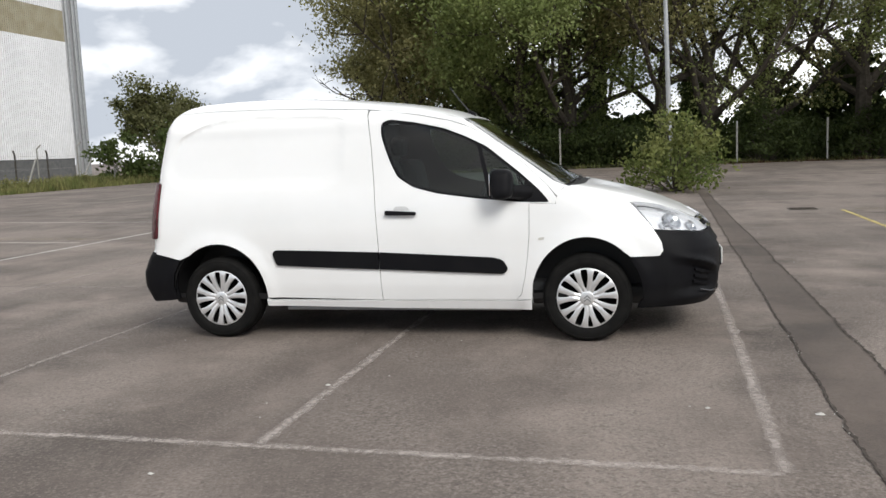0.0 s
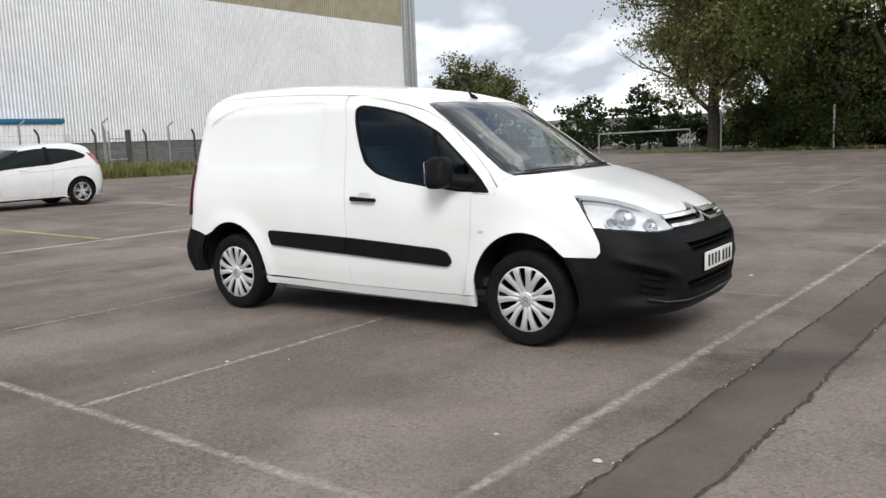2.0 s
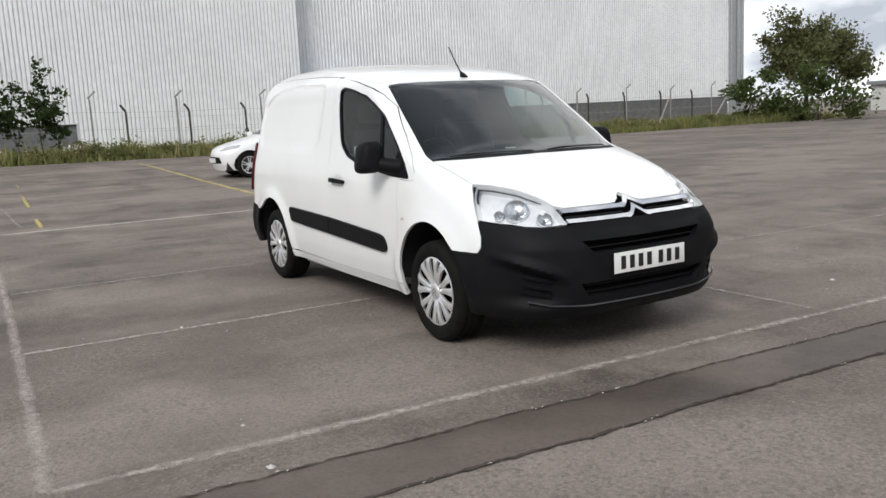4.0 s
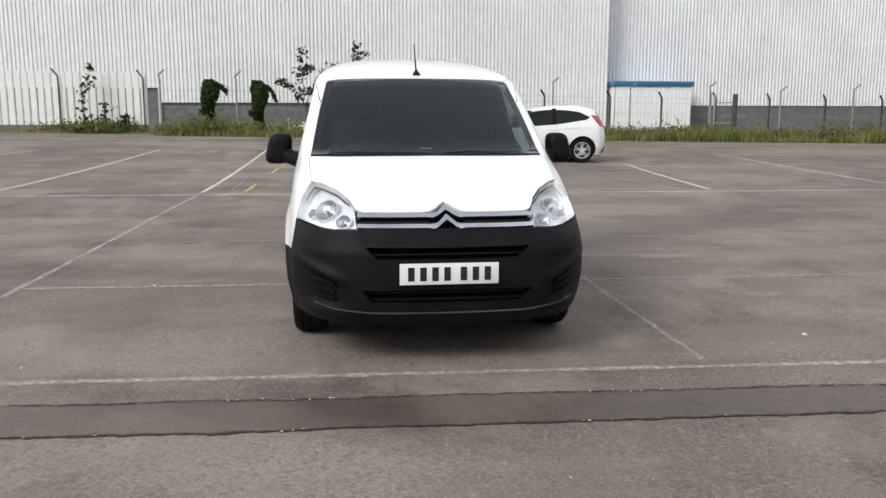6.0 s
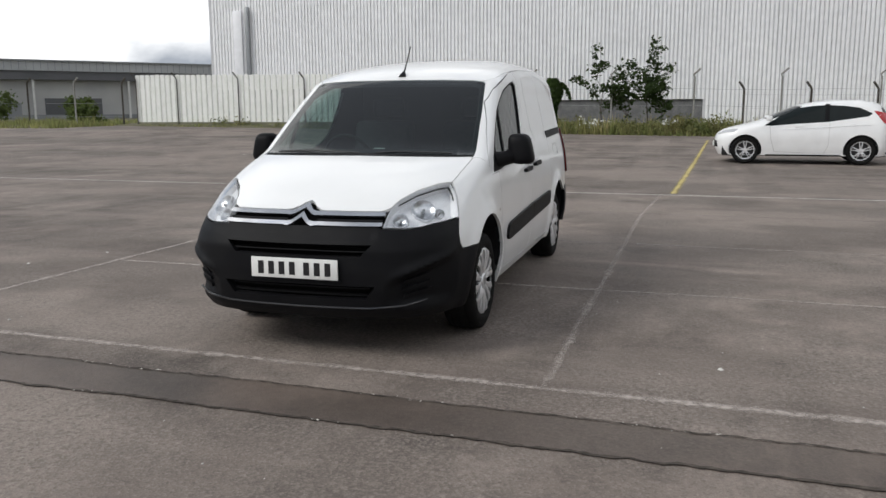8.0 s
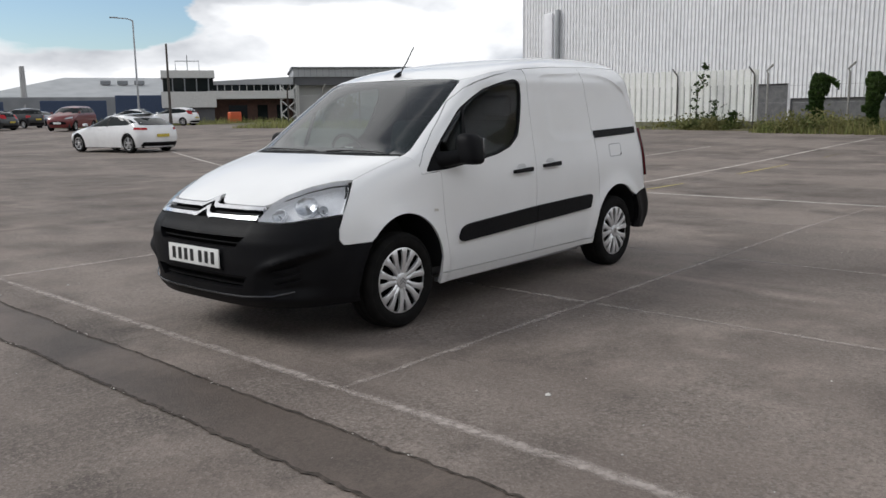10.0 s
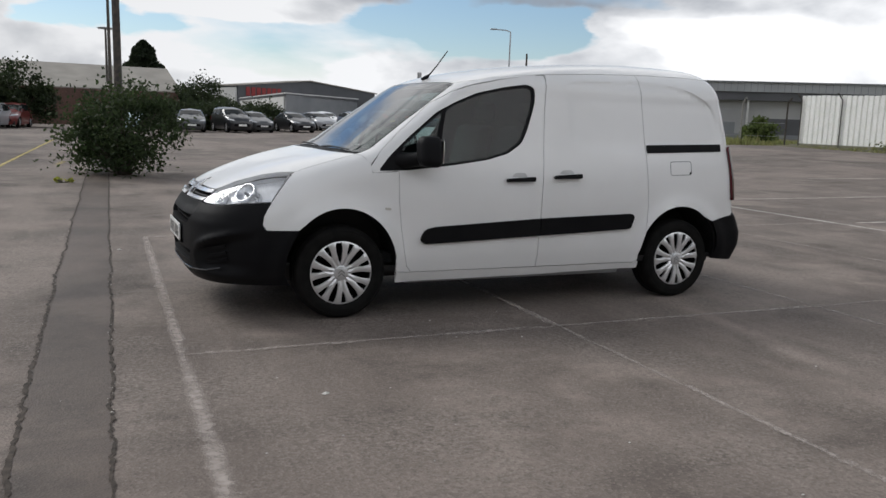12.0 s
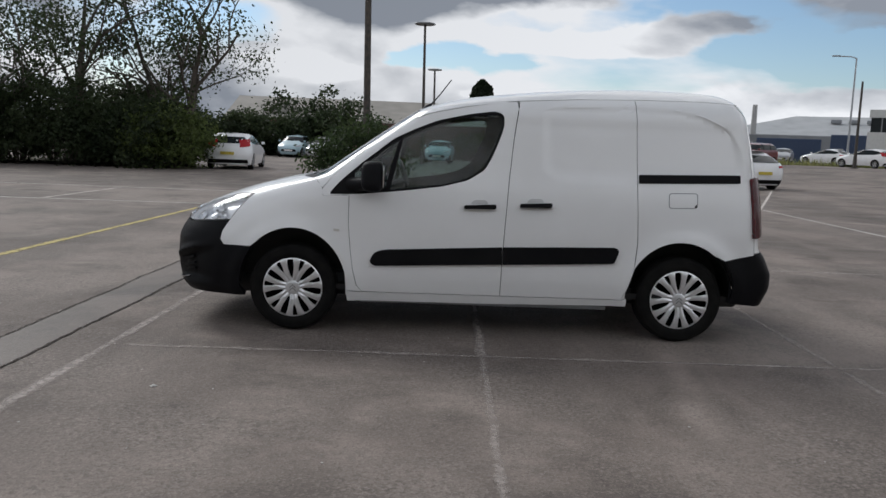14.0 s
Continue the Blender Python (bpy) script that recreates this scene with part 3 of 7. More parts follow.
def build_ground():
    xs = np.unique(np.concatenate([[-900, -500, -300, -200, -140, -100, -80], np.arange(-64, -6, 2.0), np.arange(-6, 30, 6.0), [40, 60, 90, 150, 300, 600, 900]]))
    ys = np.unique(np.concatenate([[-900, -500, -300, -220, -160], np.arange(-140, 70, 6.0), [90, 130, 200, 400, 900]]))
    gx, gy = np.meshgrid(xs, ys)
    gz = ground_z(gx, gy)
    v = np.stack([gx.ravel(), gy.ravel(), gz.ravel()], 1)
    n = len(xs)
    f = [(j * n + i, j * n + i + 1, (j + 1) * n + i + 1, (j + 1) * n + i) for j in range(len(ys) - 1) for i in range(n - 1)]
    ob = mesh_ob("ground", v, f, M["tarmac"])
    tagged(ob, "weathered grey-brown asphalt yard with stains and dust", "ground", kind="structure")


def line(p, q, width, material, label, name="road_marking", wob=.006):
    """One painted line on the yard, 4 mm proud, with slightly uneven edges."""
    p, q = Vector((*p, 0)), Vector((*q, 0))
    n = max(2, int((q - p).length / .18))
    d = (q - p).normalized()
    s = Vector((-d.y, d.x, 0))
    v, f, coat = [], [], []
    for i in range(n + 1):
        c = p + (q - p) * i / n
        for k, thick in ((-.76, 0), (-.13, 1), (.13, 1), (.76, 0)):
            e = c + s * (k * width + random.uniform(-wob, wob))
            v.append((e.x, e.y, float(ground_z(e.x, e.y)) + .0045))
            coat.append(thick)
    for i in range(n):
        f += [(4 * i + k, 4 * i + k + 1, 4 * i + k + 5, 4 * i + k + 4) for k in range(3)]
    ob = mesh_ob(name, v, f, material, smooth=False)
    ob.data.attributes.new("coat", 'FLOAT', 'POINT').data.foreach_set("value", coat)
    return tagged(ob, label, "road marking", kind="structure")


def build_markings():
    W, Fn, Y, Yf = M["line_white"], M["line_faint"], M["line_yellow"], M["line_yellow_faint"]
    worn = "worn white bay line on the asphalt"
    faint = "nearly rubbed-out white bay line on the asphalt"
    line((2.258, -3.08), (2.62, 6.5), .075, W, worn)
    line((2.62, 6.5), (2.83, 12.0), .075, Fn, faint)
    line((-.07, -3.0), (.06, 1.4), .07, W, worn)
    line((.06, 1.46), (.12, 3.6), .06, M["line_mid"], worn)
    line((.12, 3.6), (.28, 11.8), .07, Fn, faint)
    line((.29, 12.0), (.52, 17.3), .09, W, worn)
    line((-2.38, -2.98), (-2.16, 4.0), .08, Fn, faint)
    line((-5.0, -2.9), (-4.65, 6.0), .08, Fn, faint)
    line((-7.82, -14.0), (-7.12, 9.8), .085, M["line_clear"], worn)
    line((2.25, -3.08), (-1.6, -2.985), .075, W, worn)
    line((-1.6, -2.985), (-7.9, -2.87), .08, W, worn)
    line((-7.9, -2.87), (-26.0, -2.75), .085, M["line_far"], worn)
    line((2.42, 1.405), (-.1, 1.42), .07, M["line_mid"], worn)
    line((-.1, 1.42), (-4.8, 1.45), .07, M["line_mid"], worn)
    line((-4.8, 1.45), (-7.5, 1.62), .07, Fn, faint)
    line((-8.2, -6.42), (-20.0, -6.0), .085, M["line_far"], worn)
    line((-9.0, -10.5), (-15.2, -10.45), .085, M["line_mid"], worn)
    line((-15.2, -10.45), (-19.6, -9.5), .085, M["line_far"], worn)
    line((-16.7, -14.35), (-17.4, -13.9), .10, Fn, faint)
    line((-18.0, -13.4), (-18.8, -11.8), .085, Fn, faint)
    line((-8.4, 10.0), (-19.0, 11.3), .085, M["line_far"], worn)
    line((-7.6, 6.0), (-14.2, 6.75), .085, M["line_far"], "pale bay line beside the parked hatchback")
    line((-7.5, 6.55), (-14.2, 7.25), .07, Yf, "faded yellow bay line on the asphalt")
    line((-7.6, 1.78), (-25.0, 2.55), .11, Y, "bright yellow bay line on the asphalt")
    for x0, x1 in ((-8.0, -9.4), (-11.8, -14.6), (-17.0, -18.2)):
        line((x0, -2.17 - (x0 + 8) * .036), (x1, -2.17 - (x1 + 8) * .036), .08, Y if x0 > -16 else Yf, "broken bits of an old yellow line")
    line((5.36, 9.4), (5.24, 6.2), .09, Y, "yellow lane line on the asphalt")
    line((5.24, 6.2), (4.92, -2.0), .11, Yf, "faded yellow lane line on the asphalt")
    line((4.92, -2.0), (3.45, -31.0), .115, Y, "long yellow lane line on the asphalt")
    line((3.2, -14.8), (3.05, -16.2), .22, Yf, "faded yellow patch of paint on the asphalt")
    line((4.75, -9.54), (14.0, -9.2), .095, M["line_clear"], worn)
    line((4.5, -13.4), (14.0, -13.5), .095, M["line_clear"], worn)
    line((7.82, -9.55), (7.66, -13.3), .085, M["line_far"], worn)
    line((5.2, -17.4), (14.0, -17.9), .085, Fn, faint)
    line((5.6, 9.6), (13.0, 9.2), .09, Yf, "faded yellow bay line on the asphalt")
    line((-.10, -10.6), (-.34, -8.2), .10, Fn, faint)
    line((-8.4, -2.42), (-11.9, -2.47), .075, Fn, faint)
    line((-7.65, -13.3), (-12.2, -23.5), .09, M["line_far"], worn)


def build_trench():
    """The strip where a trench was filled, darker, with ragged cracks at both edges."""
    random.seed(4)
    ys = np.arange(-34, 15.3, .03)
    def ragged(seed):
        n = np.random.RandomState(seed).normal(0, 1, len(ys))
        k, j = np.exp(-np.linspace(-2, 2, 35) ** 2), np.exp(-np.linspace(-2, 2, 7) ** 2)
        return np.convolve(n, k / k.sum(), mode='same') * .028 + np.convolve(n[::-1], j / j.sum(), mode='same') * .009
    left = 2.73 + .042 * ys + ragged(3)
    right = 3.11 + np.where(ys < 0, .04, .03) * ys + ragged(5)
    v, f = [], []
    for y, a, b in zip(ys, left, right):
        v += [(a, y, .0035), (b, y, .0035)]
    for i in range(len(ys) - 1):
        f.append((2 * i, 2 * i + 1, 2 * i + 3, 2 * i + 2))
    tagged(mesh_ob("road_patch", v, f, M["patch_tarmac"], smooth=False), "darker smooth asphalt strip over a filled trench", "road patch", kind="structure")
    # pale chips along the cracks; their pale colour puts in sky glare there
    r = np.random.RandomState(21)
    v, f = [], []
    for edge, spans in ((left, ((-2.6, -2.2), (-1.2, -.5), (.5, 1.0), (1.5, 2.3))), (right, ((-4.4, -3.2), (-2.0, -1.5), (-.95, -.6), (.45, .7), (.95, 1.15)))):
        for lo, hi in spans:
            for _ in range(int((hi - lo) * 14)):
                y = r.uniform(lo, hi)
                x, s, k = float(np.interp(y, ys, edge)) + r.normal(0, .009), r.uniform(.003, .0075), r.uniform(0, 6.28)
                n = len(v)
                for j in range(5):
                    q = s * r.uniform(.6, 1.1)
                    v.append((x + q * .8 * math.cos(k + j * 1.2566), y + q * 1.5 * math.sin(k + j * 1.2566), .006))
                v.append((x, y, .008 + s * .4))
                f += [(n + j, n + (j + 1) % 5, n + 5) for j in range(5)]
    tagged(mesh_ob("grit", v, f, mat("crack_glare_fleck", (.50, .47, .43), .85, per_island=.4), smooth=False), "pale flecks along the trench cracks standing in for sky glare", "grit", kind="stuff")
    for k, (edge, wd) in enumerate(((left, .007), (right, .0095))):
        r = np.random.RandomState(10 + k)
        v, f = [], []
        for y, a in zip(ys, edge):
            c = a + r.normal(0, .003)
            v += [(c - wd * r.uniform(.2, 1.7), y, .007), (c + wd * r.uniform(.2, 1.7), y, .007)]
        for i in range(len(ys) - 1):
            f.append((2 * i, 2 * i + 1, 2 * i + 3, 2 * i + 2))
        tagged(mesh_ob("road_crack", v, f, M["crack"], smooth=False), "ragged dark crack along the filled trench", "road crack", kind="structure")


def build_specks():
    """Small pale chips and grit lying on the yard."""
    r = np.random.RandomState(8)
    spots = [(-.092, -2.015, .022), (2.027, -2.25, .022), (1.873, 2.256, .026), (2.55, -2.3, .03), (.3, -3.7, .03), (-.4, -3.4, .02)]
    spots += [(r.uniform(-5, 6), r.uniform(-6, 6.5), r.uniform(.003, .009)) for _ in range(130)]
    v, f = [], []
    for x, y, s in spots:
        n, k = len(v), r.uniform(0, 6.28)
        for j in range(5):
            a = k + j * 1.2566
            q = s * r.uniform(.6, 1.1)
            v.append((x + q * math.cos(a), y + q * .7 * math.sin(a), .003))
        v.append((x, y, .004 + s * .35))
        f += [(n + j, n + (j + 1) % 5, n + 5) for j in range(5)]
    tagged(mesh_ob("grit", v, f, mat("grit", (.55, .53, .50), .8, per_island=.35), smooth=False), "pale chips and grit scattered on the asphalt", "grit", kind="stuff")


build_ground()
build_markings()
build_trench()
build_specks()


# ---------------------------------------------------------------- the van
def van_lump(x, z):
    r = 0
    for cx in (-1.364, 1.364):
        d = np.hypot(x - cx, z - 0.31)
        r = r + 0.020 * np.exp(-((d - 0.41) / 0.06) ** 2)
    return r


ZS = [.20, .28, .40, .50, .62, .68, .75, .80, .86, .93, .986, 1.03, 1.062, 1.085, 1.10, 1.279, 1.458, 1.554, 1.60, 1.65, 1.70, 1.745, 1.775, 1.80]
VAN = Shell(ZS,
            [2.20, 2.265, 2.285, 2.29, 2.285, 2.26, 2.215, 2.16, 2.06, 1.89, 1.73, 1.57, 1.43, 1.30, 1.24, .985, .73, .592, .50, .36, .12, -.22, -.55, -1.1],
            [-2.04, -2.06, -2.105, -2.105, -2.05, -2.005, -2.00, -1.995, -1.99, -1.985, -1.98, -1.975, -1.972, -1.97, -1.968, -1.95, -1.92, -1.90, -1.89, -1.87, -1.84, -1.78, -1.70, -1.25],
            [.80, .835, .86, .866, .868, .868, .868, .866, .861, .855, .846, .838, .83, .825, .82, .78, .742, .717, .70, .68, .6, .5, .3, .01],
            [1.2, 1.2, 1.2, 1.2, 1.15, 1.1, 1.0, .9, .75, .65, .6, .6, .58, .58, .58, .42, .18, .05, -.05, -.25, -.5, -.8, -1.0, -1.2],
            [4.0, 4.2, 4.3, 4.3, 4.2, 4.0, 3.8, 3.8, 3.9, 4.1, 4.3, 4.6, 5.4, 7.0, 9.0, 10.0, 10.0, 9.0, 7.0, 4.5, 3.2, 2.6, 2.2, 2.0],
            [3.5] * 6 + [3.4, 3.5, 3.8, 4.1, 4.2, 4.2, 3.9, 3.5, 3.2, 3.2, 3.2, 3.2] + [2.7, 2.6, 2.4, 2.2, 2.1, 2.0], rear=0.20, lump=van_lump, ztop=1.80)
WINDOW = rounded([(1.128, .968), (1.05, 1.06), (.919, 1.179), (.688, 1.366), (.54, 1.44), (.386, 1.503), (.165, 1.555), (-.015, 1.582), (-.076, 1.560), (-.080, 1.48),
                  (-.05, 1.385), (-.002, 1.265), (.05, 1.170), (.165, 1.095), (.34, 1.048), (.60, 1.010), (.91, .976)], 0.03)
ARCH_F = [(1.364 + .374 * math.cos(radians(t)), .318 + .412 * math.sin(radians(t))) for t in range(-12, 193, 5)]
ARCH_R = [(-1.345 + .372 * math.cos(radians(t)), .325 + .392 * math.sin(radians(t))) for t in range(-12, 193, 5)]
DOOR_F = [(.985, .968), (.983, .76), (.965, .58), (.945, .445), (.918, .335), (.88, .292)]          # front shut line, downwards
DOOR_R = [(-.185, 1.655), (-.150, 1.40), (-.122, 1.10), (-.104, .80), (-.093, .55), (-.090, .292)]  # rear shut line, downwards
SLIDE_R = [(-1.012, 1.62), (-1.022, 1.02), (-1.036, .70), (-1.018, .52), (-.985, .40), (-.945, .295)]


def recess(p):
    """The pressed field of the load side sits a little behind the roof rail; sharp along the top and rear, soft below."""
    pts = p[:, [0, 2]]
    d = np.where(inside(pts, RECESS), edge_dist(pts, RECESS), 0)
    soft = np.clip((1.46 - pts[:, 1]) / .2, 0, 1) + np.clip((pts[:, 0] + .62) / .3, 0, 1) * np.clip((1.615 - pts[:, 1]) / .03, 0, 1)
    t = np.clip(d / (0.011 + .075 * np.clip(soft, 0, 1)), 0, 1)
    return -0.009 * t * t * (3 - 2 * t)


RECESS = rounded([(-.335, 1.60), (-.40, 1.622), (-1.0, 1.648), (-1.28, 1.637), (-1.48, 1.60), (-1.66, 1.515), (-1.775, 1.34), (-1.79, 1.24), (-1.70, 1.12), (-1.2, 1.10), (-.45, 1.10), (-.34, 1.18)], 0.06, 5)


def build_wheel(parent, x, s, steer=0.0):
    """Tyre, steel rim and plastic trim; s: +1 on the left flank, -1 on the right."""
    hub = new("wheel")
    hub.parent = parent
    hub.matrix_local = pose(x, s * 0.745, 0.305, 0, 0, steer + (0 if s > 0 else 180)) @ Matrix.Diagonal((.966, 1, .966, 1))
    tyre = [(.205, -.085), (.225, -.098), (.262, -.105), (.293, -.098), (.308, -.085), (.3145, -.06), (.3145, -.052), (.309, -.050), (.309, -.044), (.3155, -.042), (.316, -.008),
            (.310, -.006), (.310, .006), (.316, .008), (.3155, .042), (.309, .044), (.309, .050), (.3145, .052), (.3145, .06), (.308, .085), (.293, .098), (.285, .101), (.282, .099), (.262, .105), (.232, .100), (.222, .094), (.205, .085)]
    v, f = lathe(tyre, 64, closed=True)
    mesh_ob("tyre", v, f, M["rubber"], hub, "black rubber tyre with worn tread")
    v, f = lathe([(.208, -.08), (.212, .06), (.19, .045), (.09, .035), (.0, .035)], 40)
    mesh_ob("rim", v, f, M["deep_black"], hub, "dark steel rim behind the trim")
    trim = bmesh.new()
    def ring(r0, r1, h0, h1, steps=72):
        prof = [(r0, h0 - .010), (r0, h0), (r1, h1), (r1, h1 - .012)]
        v, f = lathe(prof, steps)
        vs = [trim.verts.new(p) for p in v]
        for t in f:
            trim.faces.new([vs[i] for i in t])
    ring(.206, .219, .094, .089)
    v, f = lathe([(.0, .0985), (.040, .0985), (.046, .096), (.049, .090), (.062, .087), (.064, .070)], 40)
    vs = [trim.verts.new(p) for p in v]
    for t in f:
        if len(set(t)) > 2:
            trim.faces.new([vs[i] for i in t])
    for k in range(7):
        for side_ in (-1, 1):
            a0 = 2 * math.pi * k / 7 + .12
            def pt(r, ang, h):
                return trim.verts.new((r * math.cos(a0 + ang), h, r * math.sin(a0 + ang)))
            rows = []
            for r, inner, outer, h in ((.050, .0, .4488, .086), (.068, .0, .440, .089), (.080, .0, .350, .0915), (.104, .0, .318, .0945), (.124, .004, .308, .0965), (.136, .046, .304, .0975), (.150, .070, .304, .0985), (.180, .084, .318, .099), (.203, .086, .344, .0965), (.213, .070, .362, .092)):
                i, o = (inner, outer) if side_ > 0 else (-outer, -inner)
                rows.append([pt(r, i, h - .014), pt(r, i, h), pt(r, (i + o) / 2, h + .006), pt(r, o, h), pt(r, o, h - .014)])
            for p, q in zip(rows, rows[1:]):
                for j in range(4):
                    trim.faces.new((p[j], p[j + 1], q[j + 1], q[j]))
    cap = part("wheel_trim", trim, M["silver"], hub, "silver plastic wheel trim with split spokes")
    em = bmesh.new()
    for dz in (-.011, .010):
        for sg in (-1, 1):
            q = [(0, .1005, dz + .013), (sg * .024, .1005, dz - .009), (sg * .024, .1005, dz - .019), (0, .1005, dz + .003)]
            vs = [em.verts.new(p) for p in q]
            em.faces.new(vs)
    part("emblem", em, M["satin_grey"], cap, "", smooth=False)
    return hub


def build_van():
    S = VAN
    van = base("van", pose(0, 0, 0), "white panel van with black bumpers parked across faded bay lines", "van")
    W, B = M["white_paint"], M["black_plastic"]
    sd = lambda pts, step=.02, gap=0: S.side(inset(resample(pts, step), gap) if gap else resample(pts, step))
    win = sd(WINDOW)
    AEND = S.AF + S.AS + S.AR
    # ---- outlines shared by neighbouring panels (skin coordinates)
    roof_edge = [(.36, 1.595), (.25, 1.618), (.05, 1.642), (-.185, 1.662), (-.6, 1.69), (-1.1, 1.705), (-1.5, 1.708), (-1.75, 1.695)]
    re = S.side(resample(roof_edge, .03, closed=False))
    ztop = S.zeta_top
    # roof: from the windscreen's head to the rear, both halves in one
    head = S.front(resample([(0, 1.582), (.35, 1.580), (.55, 1.574), (.62, 1.566)], .03, closed=False))
    rear_top = np.stack([np.linspace(re[-1, 0], AEND, 14)[1:], np.full(13, re[-1, 1])], 1)
    zc = ztop - .07
    cap = np.array([(AEND, z) for z in np.linspace(re[-1, 1], zc, 8)[1:]] + [(a, zc) for a in np.linspace(AEND, 0, 120)[1:]] + [(0, z) for z in np.linspace(zc, head[0, 1], 10)[1:-1]])
    roof = np.vstack([head, re, rear_top, cap])
    top = S.panel("roof", roof, W, van, join=True, step=.04, rim=.02, open_top=zc - 1e-3)[0]
    # the crown of the roof is closed by one smooth sheet across both halves
    bm = bmesh.new()
    bm.from_mesh(top.data)
    ring = [e for e in bm.edges if e.is_boundary and all(v.co.z > S.height(zc) - .004 for v in e.verts)]
    new_faces = bmesh.ops.holes_fill(bm, edges=ring, sides=0)["faces"]
    for f in new_faces:
        f.smooth = True
    bmesh.ops.recalc_face_normals(bm, faces=bm.faces)
    bm.to_mesh(top.data)
    bm.free()
    # front door skin with its window
    arc = lambda pts, st=.02: resample(pts, st, closed=False)
    door = [(.985, .968)] + DOOR_F[1:] + [(-.090, .292)] + DOOR_R[::-1][1:-1] + [(-.178, 1.61), (-.174, 1.655), (-.12, 1.651), (.02, 1.634), (.2, 1.603), (.42, 1.555), (.56, 1.507), (.72, 1.42), (.96, 1.225), (1.10, 1.095), (1.175, 1.0), (1.165, .955)]
    S.panel("front_door", sd(rounded(door, .012), gap=.0025), W, van, holes=[win], rim=.02)
    # side behind the door: one pressing on the right, sliding door and quarter on the left
    slide = [(-.090, .292)] + DOOR_R[::-1][1:-1] + [(-.180, 1.61), (-.184, 1.660), (-.6, 1.687), (-1.010, 1.701)] + SLIDE_R
    quarter = SLIDE_R[::-1] + [(-1.010, 1.701), (-1.1, 1.703), (-1.5, 1.706), (-1.72, 1.695), (-1.80, 1.60), (-1.825, 1.30), (-1.845, 1.0), (-1.862, .645), (-1.655, .600)]
    arc_pts = [p for p in ARCH_R[::-1] if (p[0] > -1.59 and p[1] > .295)]
    quarter += arc_pts
    crease = [S.side(resample(RECESS, .03)), S.side(inset(resample(RECESS, .03), .011))]
    S.panel("sliding_door", sd(slide, gap=.0025), W, van, rim=.02, extra=recess, sides=(1,), step=.03, creases=crease)
    S.panel("rear_quarter", sd(quarter, gap=.0025), W, van, rim=.02, extra=recess, sides=(1,), step=.03, creases=crease)
    one = [(-.090, .292)] + DOOR_R[::-1][1:-1] + [(-.180, 1.61), (-.184, 1.660), (-.6, 1.687), (-1.010, 1.701), (-1.1, 1.703), (-1.5, 1.706), (-1.72, 1.695), (-1.80, 1.60), (-1.825, 1.30), (-1.845, 1.0), (-1.862, .645), (-1.655, .600)] + arc_pts
    S.panel("side_panel", sd(one, gap=.0025), W, van, rim=.02, extra=recess, sides=(-1,), step=.03, creases=crease)
    # sill
    sill = [(.985, .222), (.985, .295), (.90, .286), (-.94, .288), (-.985, .300), (-.985, .248), (0, .228)]
    S.panel("sill", sd(sill), W, van, rim=.03, off=.0)
    # front wing
    seam = S.front(arc([(.718, .950), (.727, .985), (.734, 1.02), (.738, 1.05), (.738, 1.070)]))
    joint = np.vstack([S.front(arc([(.738, 1.070), (.775, 1.066), (.803, 1.047)])), S.side(arc([(1.172, 1.012), (1.168, .985), (1.165, .958)]))])
    arcf = sorted([p for p in ARCH_F if p[1] > .24 and (p[0] < 1.364 or p[1] > .605)], key=lambda p: p[0])
    low = [(1.165, .958), (.985, .966)] + DOOR_F[1:] + [(.955, .30), (.985, .30), (.987, .24)] + arcf + [(1.655, .592), (1.80, .590), (1.848, .592), (1.872, .625), (1.862, .68), (1.815, .762), (1.75, .845), (1.70, .905)]
    flat = lambda c: [(p[0], p[2]) for p in S.point(c[:, 0], c[:, 1])]
    wing = flat(seam) + flat(joint)[1:] + low[1:]
    S.panel("front_wing", sd(wing, gap=.0012), W, van, rim=.02)
    # bonnet
    bon = np.vstack([S.front(arc([(0, .866), (.045, .838), (.085, .822), (.12, .818), (.44, .818), (.478, .832)])),
                     S.front(arc([(.478, .83), (.51, .875), (.575, .918), (.66, .945), (.718, .950)]))[1:], seam[1:],
                     S.front(arc([(.738, 1.070), (.722, 1.074), (.4, 1.076), (0, 1.078)]))[1:]])
    S.panel("bonnet", bon, W, van, join=True, gap=.0008, rim=.02, step=.03)
    # scuttle below the windscreen
    scut = np.vstack([S.front(arc([(0, 1.070), (.4, 1.068), (.735, 1.063)])), S.front(arc([(.745, 1.095), (.4, 1.104), (0, 1.106)]))])
    S.panel("scuttle", scut, B, van, join=True, off=-.008)
    # windscreen and pillars
    scr = np.vstack([S.front(arc([(0, 1.094), (.4, 1.092), (.735, 1.086)])), S.front(arc([(.735, 1.086), (.715, 1.20), (.685, 1.36), (.640, 1.552), (.60, 1.572)])), S.front(arc([(.55, 1.575), (.35, 1.581), (0, 1.583)]))])
    S.panel("windscreen", scr, M["screen_glass"], van, join=True, off=-.003, rim=.004, label="tinted windscreen reflecting the sky")
    frit = np.vstack([S.front(arc([(0, 1.120), (.4, 1.118), (.698, 1.112), (.692, 1.20), (.664, 1.36), (.620, 1.545)])), S.front(arc([(.58, 1.557), (.35, 1.563), (0, 1.565)]))])
    ring_half = np.vstack([scr, frit[::-1]])
    S.panel("windscreen_border", ring_half, M["slot_black"], van, join=True, off=-.0055, rim=.002, step=.02, label="black printed border of the windscreen")
    pil_in = arc([(.738, 1.070), (.735, 1.086), (.715, 1.20), (.685, 1.36), (.640, 1.552), (.622, 1.565)])
    pil_out = arc([(.56, 1.507), (.72, 1.42), (.96, 1.225), (1.10, 1.095), (1.165, 1.02), (1.172, 1.012)])
